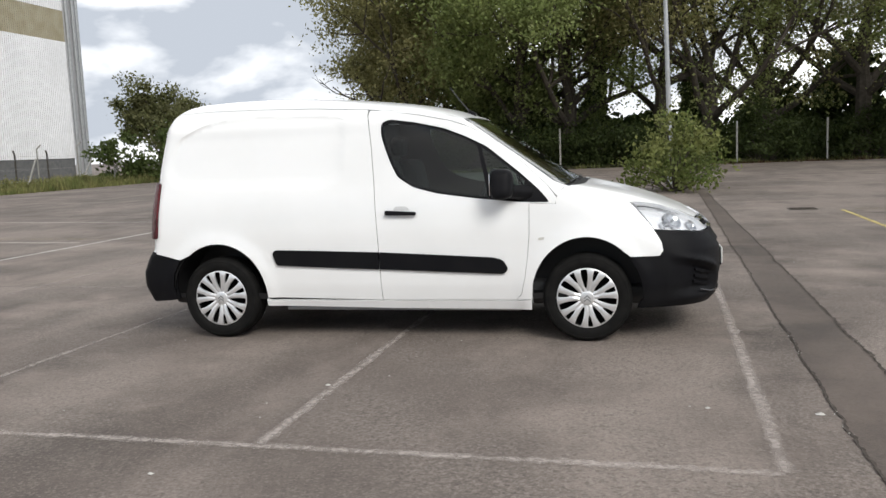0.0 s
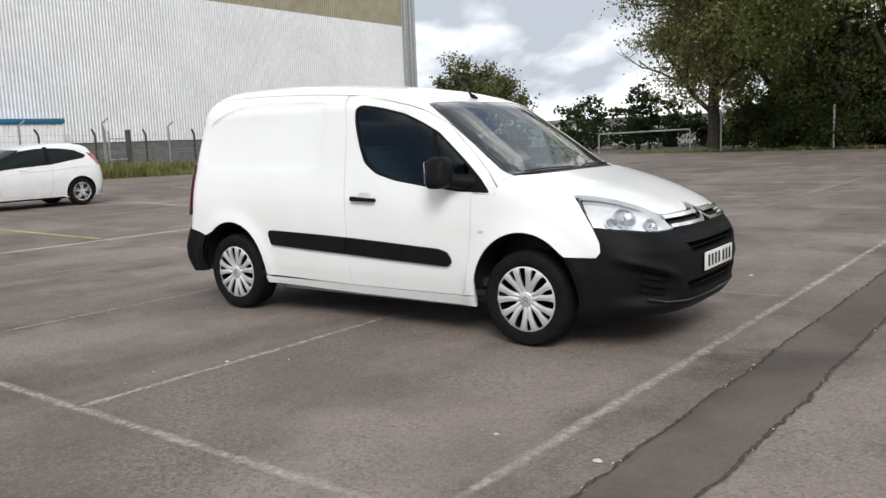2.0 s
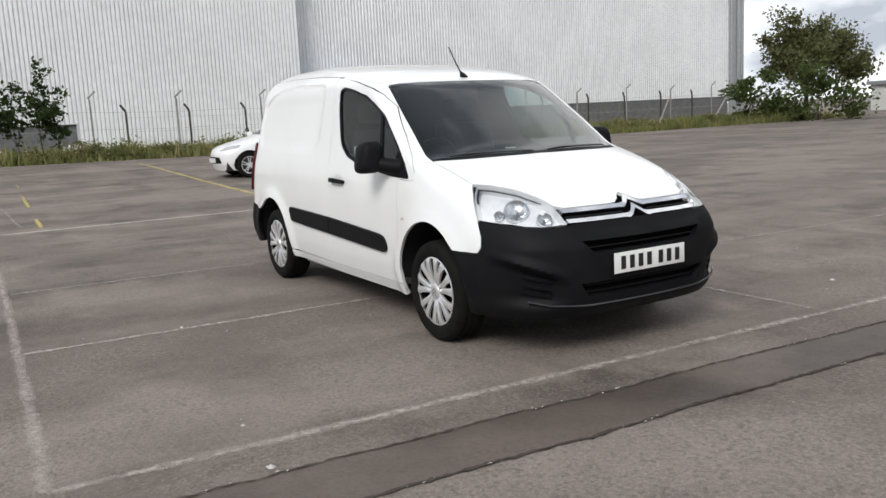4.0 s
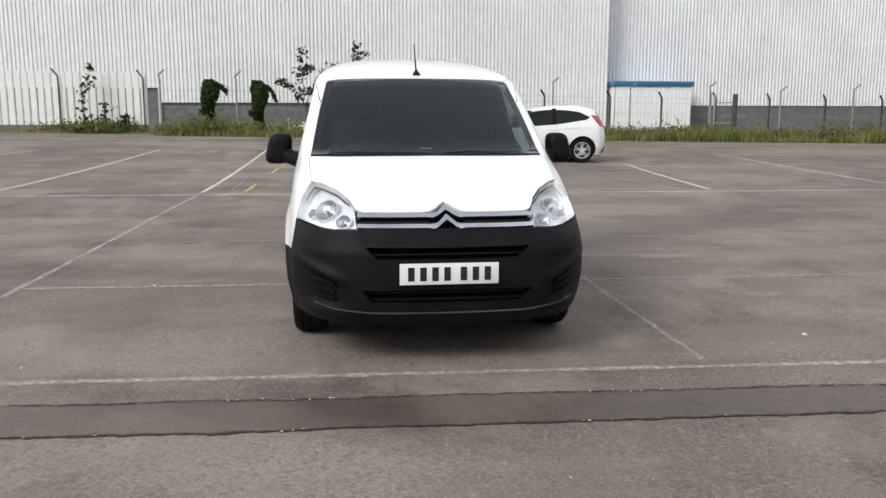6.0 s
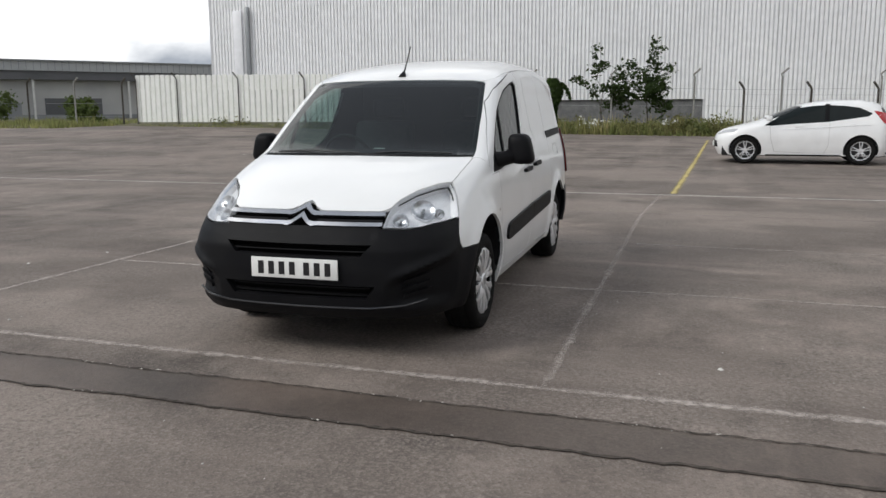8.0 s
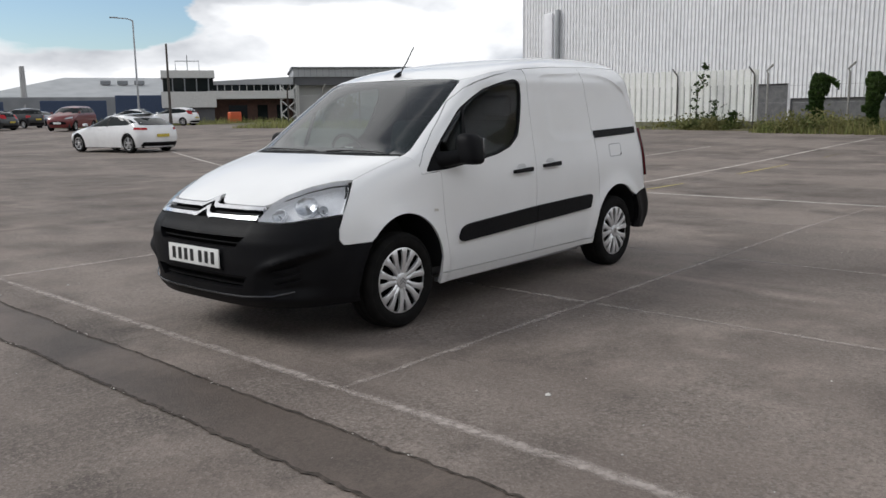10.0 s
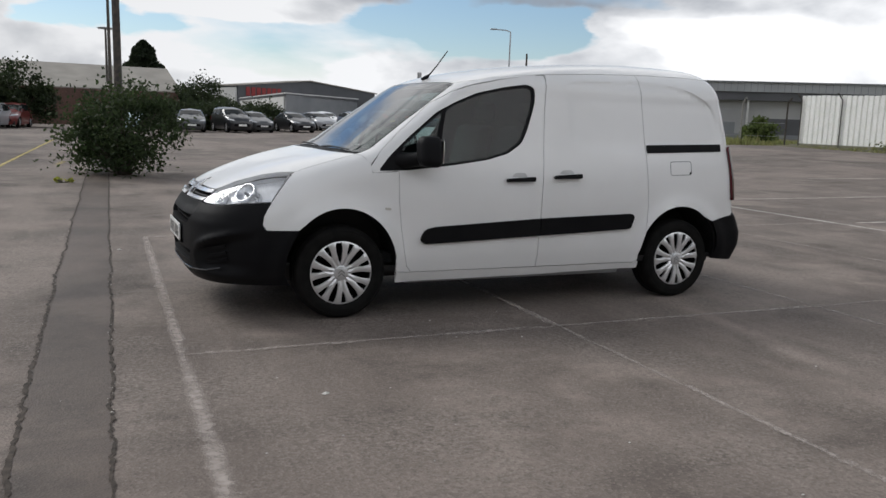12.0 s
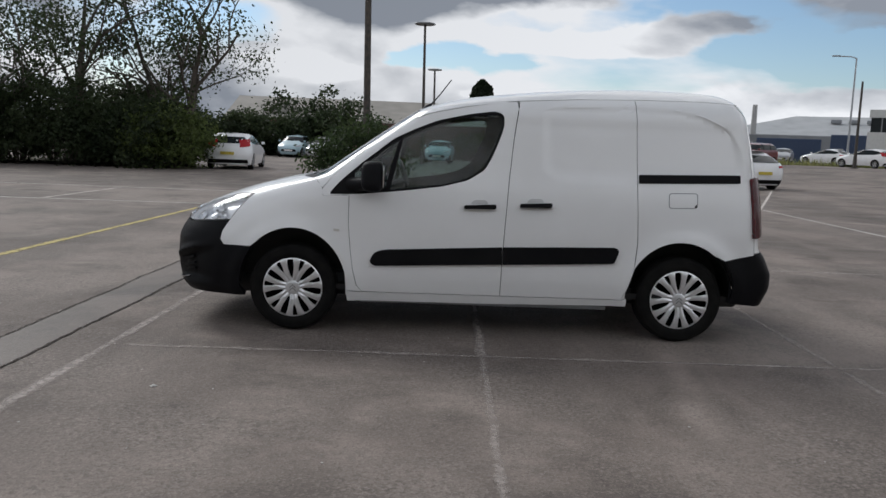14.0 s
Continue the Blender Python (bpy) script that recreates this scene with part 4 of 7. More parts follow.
    pillar = np.vstack([S.front(pil_in), S.side(arc([(.36, 1.594), (.25, 1.617), (.05, 1.641), (-.10, 1.653), (-.12, 1.645), (.02, 1.632), (.2, 1.607), (.42, 1.559)])), S.side(pil_out)[:-1], S.side(np.array([(1.172, 1.012)])), S.front(arc([(.803, 1.047), (.775, 1.066)]))])
    S.panel("door_pillar", pillar, W, van, gap=.001, rim=.02)
    # tailgate: two rear doors, plain
    rear = np.vstack([S.side(arc([(-1.866, .66), (-1.848, 1.0), (-1.828, 1.30), (-1.803, 1.60), (-1.765, 1.69)])), [(a, re[-1, 1] - .004) for a in np.linspace(re[-1, 0] + .03, AEND, 12)], [(AEND, z) for z in np.linspace(re[-1, 1], .66, 30)[1:]]])
    S.panel("rear_door", rear, W, van, gap=.0025, rim=.02)
    # dark inner structure seen in the shut lines; headlight outline
    hl = np.vstack([S.side(arc([(1.815, .765), (1.755, .845), (1.705, .905)])), S.front(arc([(.712, .945), (.66, .940), (.577, .913), (.514, .872), (.482, .83), (.474, .738), (.60, .732), (.67, .738)])), S.side(arc([(2.02, .747), (1.90, .757)]))])
    win_in = sd(inset(resample(WINDOW, .02), .022))
    scr_half = np.vstack([S.front(arc([(0, 1.125), (.4, 1.123), (.700, 1.117), (.68, 1.22), (.655, 1.36), (.612, 1.525), (.58, 1.545), (.35, 1.552), (0, 1.556)]))])
    shell = np.vstack([S.side(arc([(-1.75, .30), (.0, .27), (1.3, .30)])), [(a, .86) for a in np.linspace(1.30, 0, 20)], [(0, z) for z in np.linspace(.86, 1.125, 12)[1:-1]],
                       scr_half, [(0, z) for z in np.linspace(1.556, 1.60, 4)[1:]], [(a, 1.60) for a in np.linspace(0, AEND, 60)[1:]], [(AEND, z) for z in np.linspace(1.60, .35, 30)[1:]], [(a, .35) for a in np.linspace(AEND, AEND - .6, 8)[1:]]])
    af = [(1.364 + .387 * math.cos(radians(t)), .318 + .425 * math.sin(radians(t))) for t in range(0, 360, 8)]
    ar = [(-1.345 + .385 * math.cos(radians(t)), .325 + .405 * math.sin(radians(t))) for t in range(0, 360, 8)]
    clip_ = lambda ps: [(x, max(z, .335)) for x, z in ps]
    S.panel("inner_frame", shell, M["dark_seal"], van, holes=[win_in, inset(resample(hl, .03), .012), S.side(np.array(clip_(af))), S.side(np.array(clip_(ar)))], off=-.026, rim=0, join=True, step=.05, label="dark inner frame behind the shut lines")
    S.panel("window_seal", win, B, van, holes=[sd(inset(resample(WINDOW, .02), .017))], off=-.004, rim=.012, label="black rubber window seal")
    # door glass, divider, black mirror corner
    S.panel("door_window", sd(inset(resample(WINDOW, .02), .004)), M["car_glass"], van, off=-.014, rim=.003, label="tinted door glass in a black rubber seal")
    S.panel("window_bar", sd([(.640, 1.405), (.612, 1.415), (.700, 1.03), (.725, 1.00), (.745, 1.00)]), B, van, off=-.006, rim=.01)
    S.panel("mirror_corner", sd(inset(resample(rounded([(1.128, .968), (1.05, 1.06), (.955, 1.146), (.925, .978)], .02), .02), .003)), B, van, off=-.002, rim=.012)
    # rub strips
    S.panel("door_moulding", sd(rounded([(.832, .512), (.80, .578), (.73, .598), (.3, .622), (-.088, .643), (-.090, .522), (.3, .505), (.80, .484)], [.03, .03, .05, 0, .004, .004, 0, .03])), B, van, off=.018, rim=.03)
    S.panel("side_moulding", sd(rounded([(-.097, .643), (-.5, .657), (-.885, .668), (-.908, .645), (-.878, .556), (-.5, .538), (-.097, .522)], [.004, 0, .02, .02, .02, 0, .004])), B, van, off=.018, rim=.03)
    # door handles
    for x0, x1, z0, z1, sides in ((-.035, .187, .900, .936, (1, -1)), (-.423, -.201, .922, .958, (1,))):
        S.panel("handle_recess", sd(rounded([(x0 + .05, .935 + (z0 - .90)), (x0 + .07, .965 + (z0 - .90)), (x0 + .15, .965 + (z0 - .90)), (x0 + .18, .935 + (z0 - .90))], .02)), M["satin_white"], van, off=.0012, rim=.002, sides=sides)
        S.panel("door_handle", sd(rounded([(x0, z1 - .032), (x0, z1), (x1, z1 - .012), (x1, z0 + .0)], .012)), B, van, off=.030, rim=.03, sides=sides, label="black plastic door handle")
    # sliding rail and fuel flap on the left flank
    S.panel("sliding_rail", sd(rounded([(-1.030, 1.178), (-1.745, 1.199), (-1.745, 1.142), (-1.030, 1.118)], .008)), B, van, off=.004, rim=.01, sides=(1,))
    flap = rounded([(-1.240, 1.06), (-1.445, 1.066), (-1.445, .958), (-1.240, .952)], .025)
    S.panel("fuel_flap", sd(flap), W, van, off=-.001, rim=.006, sides=(1,))
    ringo, ringi = resample(flap, .02), inset(resample(flap, .02), .006)
    S.panel("flap_gap", S.side(ringo), M["satin_grey"], van, holes=[S.side(ringi)], off=.0008, rim=0.001, sides=(1,))
    S.panel("flap_catch", sd([(-1.432, .985), (-1.440, .985), (-1.440, .965), (-1.420, .965)], .01), M["dark_seal"], van, off=.003, rim=.003, sides=(1,))
    # side repeater
    S.panel("side_repeater", sd(rounded([(1.085, .733), (1.045, .730), (1.042, .714), (1.082, .716)], .006)), M["amber_clear"], van, off=.006, rim=.008, label="small clear side indicator lens")
    # bumpers
    fr = lambda pts: S.front(arc(pts))
    bf = np.vstack([fr([(0, .742), (.44, .742), (.472, .733), (.60, .727), (.67, .733)]), S.side(arc([(2.02, .742), (1.90, .752), (1.812, .760), (1.866, .68), (1.876, .622), (1.846, .586), (1.75, .586), (1.655, .588)])),
                    S.side(np.array([p for p in ARCH_F if p[0] > 1.45 and .27 < p[1] < .585][::-1])), [(a, .235) for a in np.linspace(1.28, 0, 30)],
                    fr([(0, .345), (.40, .350), (.455, .425), (0, .428)]), fr([(0, .585), (.375, .589), (.435, .652), (0, .648)])])
    def corner_scoop(p):
        y, z = np.abs(p[:, 1]), p[:, 2]
        crest = .495 + (y - .60) * .42
        on = np.clip((y - .50) / .12, 0, 1) * np.clip((p[:, 0] - 1.90) / .18, 0, 1)
        lip = np.exp(-((z - crest) / .028) ** 2) * on
        under = np.clip((crest - .005 - z) / .05, 0, 1) * np.clip((z - .300) / .05, 0, 1) * on
        b = np.exp(-((z - .70) / .03) ** 2) * np.clip((.46 - y) / .04, 0, 1)
        return .019 * lip - .036 * under - .006 * b
    S.panel("front_bumper", bf, B, van, join=True, rim=.045, step=.013, extra=corner_scoop, label="textured black plastic front bumper")
    for z0, z1, y1 in ((.585, .650, .43), (.345, .427, .45)):
        back = S.front(arc([(0, z0 - .02), (y1 + .02, z0 - .02), (y1 + .03, z1 + .02), (0, z1 + .02)]))
        S.panel("grille_opening", back, M["deep_black"], van, join=True, off=-.055, rim=0)
        k = 2 if z1 - z0 > .07 else 1
        for i in range(k):
            z = z0 + (z1 - z0) * (i + .5) / k
            S.panel("grille_bar", S.front(np.vstack([resample([(0, z - .005), (y1 - .03, z - .005)], .02, closed=False), resample([(y1 - .03, z + .005), (0, z + .005)], .02, closed=False)])), M["slot_black"], van, join=True, off=-.030, rim=.02)
    for i in range(3):
        z = .350 + .043 * i
        S.panel("bumper_rib", S.front(resample(rounded([(.60, z), (.69, z + .020), (.735, z + .038), (.735, z + .056), (.69, z + .040), (.605, z + .020)], .006), .02)), B, van, off=.016, rim=.016, extra=corner_scoop, step=.02)
    # glossy lip that runs right across under the lower opening
    edge = S.front(resample([(0, .300), (.42, .304), (.60, .318), (.70, .345)], .02, closed=False))
    lip_p, lip_n = S.point(edge[:, 0], edge[:, 1]), S.normal(edge[:, 0], edge[:, 1])
    run = [tuple(a) for a in lip_p + lip_n * .004]
    part("bumper_lip", tube_bm([(x_, -y_, z_) for x_, y_, z_ in run[:0:-1]] + run, .006, 8), M["gloss_lip"], van, "glossy dark lip along the bumper's foot")
    # rear bumper
    rb = np.vstack([S.side(np.array([p for p in ARCH_R if p[0] < -1.40 and .29 < p[1] < .598][::-1])), S.side(arc([(-1.70, .300), (-1.80, .29)])), [(a, .28) for a in np.linspace(S.AF + S.AS + .05, AEND, 10)], [(AEND, z) for z in np.linspace(.28, .655, 12)[1:]], [(a, .655) for a in np.linspace(AEND, S.AF + S.AS + .12, 10)[1:]], S.side(arc([(-1.88, .650), (-1.862, .640), (-1.655, .597)]))])
    S.panel("rear_bumper", rb, B, van, join=True, rim=.03, off=.003, step=.03, label="black plastic rear bumper")
    # rear lamps
    S.panel("tail_light", S.side(resample(rounded([(-1.812, 1.182), (-1.955, 1.178), (-1.985, .80), (-1.840, .758)], .02), .02)), M["red_lens"], van, off=.024, rim=.03, label="dark red rear lamp")
    # headlights
    S.panel("headlight_bowl", hl, M["bowl"], van, off=-.060, rim=-.058, gap=.003, label="silvered headlight bowl")
    S.panel("headlight_cover", hl, M["clear_lens"], van, off=.002, rim=.005, gap=.003, label="clear headlight cover")
    for s in (1, -1):
        for (y, z, r) in ((.650, .838, .064), (.555, .790, .040), (.735, .81, .026)):
            c = S.front(np.array([(y, z)]))
            p = S.point(c[:, 0], c[:, 1])[0]
            n = S.normal(c[:, 0], c[:, 1])[0]
            v, f = lathe([(r * .15, -.016), (r * .55, -.011), (r * .9, .004), (r, .012), (r * 1.06, .012), (r * 1.1, -.012)], 28)
            d = (Vector(n) * .8 + Vector((1, .2, 0)) * .2).normalized()
            q = Vector((0, 1, 0)).rotation_difference(d).to_matrix()
            pp = Vector(p) - Vector(n) * .042
            vv = [q @ Vector(k) + pp for k in v]
            mesh_ob("reflector", [(k.x, s * k.y, k.z) for k in vv], f, M["reflector"], van, "round chromed reflector")
            v, f = lathe([(.0, .012), (r * .12, .010), (r * .16, -.02)], 12)
            vv = [q @ Vector(k) + pp for k in v]
            mesh_ob("bulb", [(k.x, s * k.y, k.z) for k in vv], f, M["satin_grey"], van)
    # bright grille bars and double chevron
    for z, peak, foot in ((.800, .850, .793), (.751, .806, .742)):
        pts = [(0, peak), (.050, z + .014), (.078, z + .009), (.10, z + .009), (.470, z + .009), (.470, z - .009), (.100, z - .009), (.072, foot - .004), (.048, foot + .004), (0, peak - .026)]
        S.panel("grille_trim", S.front(resample(pts, .015)), M["chrome"], van, join=True, off=.009, rim=.022, step=.02, label="chrome grille bar with a pressed chevron")
    S.panel("grille_slot", S.front(np.vstack([arc([(0, .715), (.475, .725)]), arc([(.475, .82), (.12, .82), (.07, .83), (0, .87)])])), M["deep_black"], van, off=-.028, rim=0, join=True)
    S.panel("grille_bar", S.front(np.vstack([arc([(.09, .772), (.462, .772)]), arc([(.462, .780), (.09, .780)])])), M["slot_black"], van, off=-.004, rim=.02)
    # number plate with bars instead of characters
    bm = box_bm(2.296, 2.306, -.26, .26, .459, .571, .003)
    part("number_plate", bm, M["plate_white"], van, "white number plate with black bars")
    for y in (-.20, -.137, -.074, -.011, .075, .138, .201):
        part("plate_bar", box_bm(2.306, 2.3075, y - .017, y + .017, .479, .551), M["ink_black"], van, smooth=False)
    part("plate_holder", box_bm(2.278, 2.297, -.27, .27, .446, .461, .003), B, van)
    # wipers
    for y0, y1, s in ((-.62, -.02, 1), (.10, .60, 1)):
        pts = []
        for t in np.linspace(0, 1, 9):
            c = S.front(np.array([(abs(y0 + (y1 - y0) * t), 1.088 + .006 * math.sin(t * 3.1))]))
            p = S.point(c[:, 0], c[:, 1])[0] + S.normal(c[:, 0], c[:, 1])[0] * .007
            pts.append((p[0], y0 + (y1 - y0) * t, p[2]))
        part("wiper", tube_bm(pts, .005, 6), M["dark_seal"], van)
        part("wiper_arm", tube_bm([pts[0], (pts[2][0] + .006, pts[2][1], pts[2][2] + .005), pts[4]], .005, 6), M["dark_seal"], van)
    # aerial
    part("aerial_base", tube_bm([(.475, 0, 1.600), (.455, 0, 1.625), (.435, 0, 1.645)], [.030, .020, .008], 12), B, van)
    part("aerial", tube_bm([(.438, 0, 1.640), (.37, 0, 1.72), (.285, 0, 1.835)], [.0065, .005, .004], 8), M["dark_seal"], van)
    # mirrors
    for s in (1, -1):
        bm = bmesh.new()
        bmesh.ops.create_uvsphere(bm, u_segments=32, v_segments=20, radius=1)
        q = lambda c, e: math.copysign(abs(c) ** e, c)
        for v in bm.verts:
            x, y, z = v.co
            r = max(abs(x) ** 3 + abs(y) ** 3, 1e-9) ** (1 / 3)
            rr = math.hypot(x, y)
            k = (rr ** 4 + abs(z) ** 4) ** (-1 / 4)
            f = k * (rr / r if rr > 1e-6 else 1)
            x, y, z = x * f, y * f, z * k
            back = x < 0
            v.co = (.80 + x * (.055 if back else .095), s * (.955 + y * s * .082 * (1 - .10 * z) - .014 * z), 1.105 + z * .102)
        mir = part("door_mirror", bm, B, van, "black plastic door mirror")
        part("mirror_glass", box_bm(.738, .7455, min(s * .895, s * 1.015), max(s * .895, s * 1.015), 1.035, 1.175, .003), M["chrome"], mir)
        part("mirror_arm", tube_bm([(.97, s * .795, 1.035), (.93, s * .835, 1.040), (.87, s * .88, 1.05), (.82, s * .93, 1.075)], [.058, .052, .048, .06], 12), B, mir)
    # underside, arch liners, sill rail
    part("underbody", box_bm(-1.85, 1.95, -.66, .66, .23, .36, .03), M["dark_seal"], van)
    for x in (1.364, -1.345):
        for s in (1, -1):
            v, f = lathe([(.392, .0), (.392, .30), (.02, .30)], 40)
            v = [(a + x, s * (.845 - h), c * (1.10 if x > 0 else 1.05) + .32) for a, h, c in v]
            f = [t for t in f if min(v[i][2] for i in t) > .27]
            used = sorted({i for t in f for i in t})
            at = {i: k for k, i in enumerate(used)}
            v, f = [v[i] for i in used], [tuple(at[i] for i in t) for t in f]
            mesh_ob("wheel_arch_liner", v, f, M["dark_seal"], van)
    for s in (1, -1):
        part("sill_rail", box_bm(-.86, .90, min(s * .70, s * .775), max(s * .70, s * .775), .205, .235, .008), M["satin_grey"], van)
    for x in (1.364, -1.364):
        for s in (1, -1):
            build_wheel(van, x, s)
    # cabin
    part("bulkhead", box_bm(-.36, -.31, -.64, .64, .40, 1.58, .02), M["interior"], van)
    part("cab_floor", box_bm(-.3, 1.2, -.72, .72, .34, .40), M["interior"], van)
    dash = box_bm(.86, 1.20, -.70, .70, .70, 1.075, .06, 3)
    part("dashboard", dash, M["interior"], van)
    for y in (-.38, .38):
        seat = box_bm(-.02, .48, y - .25, y + .25, .62, .78, .06, 3)
        part("seat", seat, M["seat_cloth"], van, "dark cloth cab seat")
        bm = box_bm(-.12, .02, y - .25, y + .25, .72, 1.28, .05, 3)
        for v in bm.verts:
            v.co.x -= (v.co.z - .72) * .22
        part("backrest", bm, M["seat_cloth"], van)
        part("headrest", box_bm(-.30, -.20, y - .13, y + .13, 1.31, 1.47, .04, 3), M["seat_cloth"], van)
    ring_pts = [(.62 + .06 * math.sin(t), -.38 + .18 * math.cos(t), 1.02 + .165 * math.sin(t)) for t in np.linspace(0, 2 * math.pi, 25)]
    part("steering_wheel", tube_bm(ring_pts, .014, 8, cap=False), M["dark_seal"], van)
    part("steering_column", tube_bm([(.63, -.38, 1.02), (.92, -.38, .92)], .035, 8), M["interior"], van)
    part("windscreen_label", box_bm(1.0, 1.004, -.03, .05, 1.105, 1.112), M["plate_white"], van)
    return van


M["slot_black"] = mat("slot_black", (0.008, 0.008, 0.009), 0.6, spec=0.15)
M["gloss_lip"] = mat("gloss_lip", (0.05, 0.05, 0.054), 0.12, metal=0.3, spec=0.6)
M["satin_white"] = mat("satin_white", (0.62, 0.62, 0.62), 0.35)
M["amber_clear"] = mat("amber_clear", (0.62, 0.60, 0.56), 0.15, coat=0.5)
M["bowl"] = mat("bowl", (0.90, 0.90, 0.915), 0.28, metal=0.12, color2=(0.82, 0.82, 0.835), scale=30)
M["reflector"] = mat("reflector", (0.80, 0.81, 0.83), 0.30, metal=1.0, color2=(0.55, 0.56, 0.58), scale=50)
build_van()


# ---------------------------------------------------------------- the shed and its fences
M["cladding"] = mat("cladding", (.89, .89, .905), .42, color2=(.84, .84, .855), scale=.35, fine=(3.0, .05))
M["cladding_dark"] = mat("cladding_dark", (.80, .80, .825), .45, color2=(.74, .74, .765), scale=.4, fine=(3.0, .05))
M["flashing"] = mat("flashing", (.62, .62, .64), .4, metal=.2, scale=2)
M["skylight_band"] = mat("skylight_band", (.30, .265, .175), .5, color2=(.36, .33, .24), scale=1.2)
M["block_wall"] = mat("block_wall", (.125, .125, .13), .9, color2=(.17, .17, .17), scale=3, fine=(25, .2))
M["blue_trim"] = mat("blue_trim", (.03, .16, .30), .4)
M["pale_paint"] = mat("pale_paint", (.87, .87, .845), .5, color2=(.81, .82, .78), scale=2.2, per_object=.03, fine=(12, .05))
M["post_dark"] = mat("post_dark", (.045, .042, .040), .7, color2=(.09, .075, .06), scale=12)
M["post_concrete"] = mat("post_concrete", (.34, .33, .31), .9, color2=(.25, .245, .23), scale=9)
M["galv"] = mat("galv", (.42, .43, .44), .45, metal=.5, color2=(.35, .36, .37), scale=6)
M["mossy_board"] = mat("mossy_board", (.13, .13, .085), .95, color2=(.21, .205, .15), scale=2.5, fine=(16, .2))
M["roof_grey"] = mat("roof_grey", (.22, .22, .225), .8, color2=(.17, .17, .175), scale=.8)


def ribbed(name, x, y0, y1, z0, z1, material, parent, pitch=.205, depth=.10, label="", shape=(.20, .28, .93)):
    """Profiled steel sheet along y, ribs facing +x; z0 may be a function of y."""
    v, f = [], []
    n = int((y1 - y0) / pitch)
    step = (y1 - y0) / n
    cols = []
    for i in range(n):
        a = y0 + i * step
        cols += [(a, 0), (a + step * shape[0], 0), (a + step * shape[1], depth), (a + step * shape[2], depth)]
    cols.append((y1, 0))
    for y, d in cols:
        lo = z0(y) if callable(z0) else z0
        v += [(x + d, y, lo), (x + d, y, z1)]
    for i in range(len(cols) - 1):
        f.append((2 * i, 2 * i + 2, 2 * i + 3, 2 * i + 1))
    return mesh_ob(name, v, f, material, parent, label, smooth=False)


def build_shed():
    shed = base("industrial_shed", pose(0, 0, 0), "large pale grey shed clad in ribbed steel sheet", "warehouse")
    gz = lambda y: float(ground_z(-39, y)) - .1
    C, D = M["cladding"], M["cladding_dark"]
    ribbed("cladding", -39.0, -26.0, -9.8, 2.6, 16, C, shed)
    part("plinth", box_bm(-39.25, -39.02, -25.95, -9.85, -.3, 2.61), M["block_wall"], shed, "dark grey blockwork plinth")
    ribbed("cladding", -39.0, -9.8, 2.5, 1.85, 16, C, shed)
    ribbed("cladding", -39.0, 2.5, 14.25, gz, 16, C, shed)
    ribbed("cladding", -40.0, 14.25, 50.3, 1.78, 10.55, D, shed, depth=.055, shape=(.10, .30, .46))
    ribbed("cladding", -40.0, 14.25, 50.3, 12.85, 16, D, shed, depth=.055, shape=(.10, .30, .46))
    ribbed("skylight_band", -40.02, 14.25, 50.3, 10.55, 12.85, M["skylight_band"], shed, depth=.055, shape=(.10, .30, .46), label="grimy translucent sheet band")
    part("plinth", box_bm(-39.25, -39.02, -9.75, 2.45, 0, 1.86), M["block_wall"], shed, "dark grey blockwork plinth")
    part("plinth", box_bm(-40.3, -40.02, 14.25, 50.2, -.5, 1.80), M["block_wall"], shed, "dark grey blockwork plinth")
    for y, w, x in ((-26.0, .30, -38.95), (-9.8, .14, -38.95), (2.5, .16, -38.95), (14.12, .30, -38.95), (50.75, .9, -39.95)):
        part("flashing", box_bm(x - .08, x + .03, y - w / 2, y + w / 2, -.3, 16, .01), M["flashing"], shed, smooth=False)
    part("return_wall", box_bm(-40.05, -39.0, 14.05, 14.24, 0, 16), D, shed, smooth=False)
    part("downpipe", box_bm(-38.90, -38.66, -23.62, -23.38, .4, 7.4, .04), M["satin_grey"], shed, "grey box downpipe")
    part("duct", box_bm(-38.92, -38.78, -24.5, -23.9, .4, 7.2, .04), D, shed)
    for y in (50.35, 51.1, 51.55):
        part("downpipe", tube_bm([(-39.75, y, 0), (-39.75, y, 16)], .14, 10), M["galv"], shed)
    part("end_wall", box_bm(-95, -39.1, -26.0, -25.8, 0, 16), C, shed, smooth=False)
    part("end_wall", box_bm(-95, -40.1, 50.1, 50.3, -.5, 16), D, shed, smooth=False)
    part("back_wall", box_bm(-95.2, -95, -26.2, 50.3, 0, 16), D, shed, smooth=False)
    part("roof", box_bm(-95.5, -38.7, -26.6, 50.7, 16, 16.4), M["roof_grey"], shed, smooth=False)
    # low lean-to with a blue edge
    lean = base("lean_to", pose(-38.6, 16.7, float(ground_z(-38.6, 16.7))), "small ribbed lean-to with a blue roof edge", "shed")
    ribbed("wall", .30, -2.2, 2.2, 0, 2.72, C, lean, pitch=.22, depth=.04)
    part("side_wall", box_bm(-1.4, .3, 2.14, 2.2, 0, 2.72), C, lean, smooth=False)
    part("side_wall", box_bm(-1.4, .3, -2.2, -2.14, 0, 2.72), C, lean, smooth=False)
    part("roof_edge", box_bm(-1.4, .42, -2.3, 2.3, 2.72, 2.98, .02), M["blue_trim"], lean, "blue painted roof edge")


def cranked_post(parent, x, y, h, material, name="post", lean=.35, r=.05, dirn=1):
    z = float(ground_z(x, y))
    pts = [(x, y, z - .1), (x, y, z + h - .35), (x + .04, y - dirn * .05, z + h - .25), (x + .12, y - dirn * lean, z + h)]
    return part(name, tube_bm(pts, r, 6), material, parent)


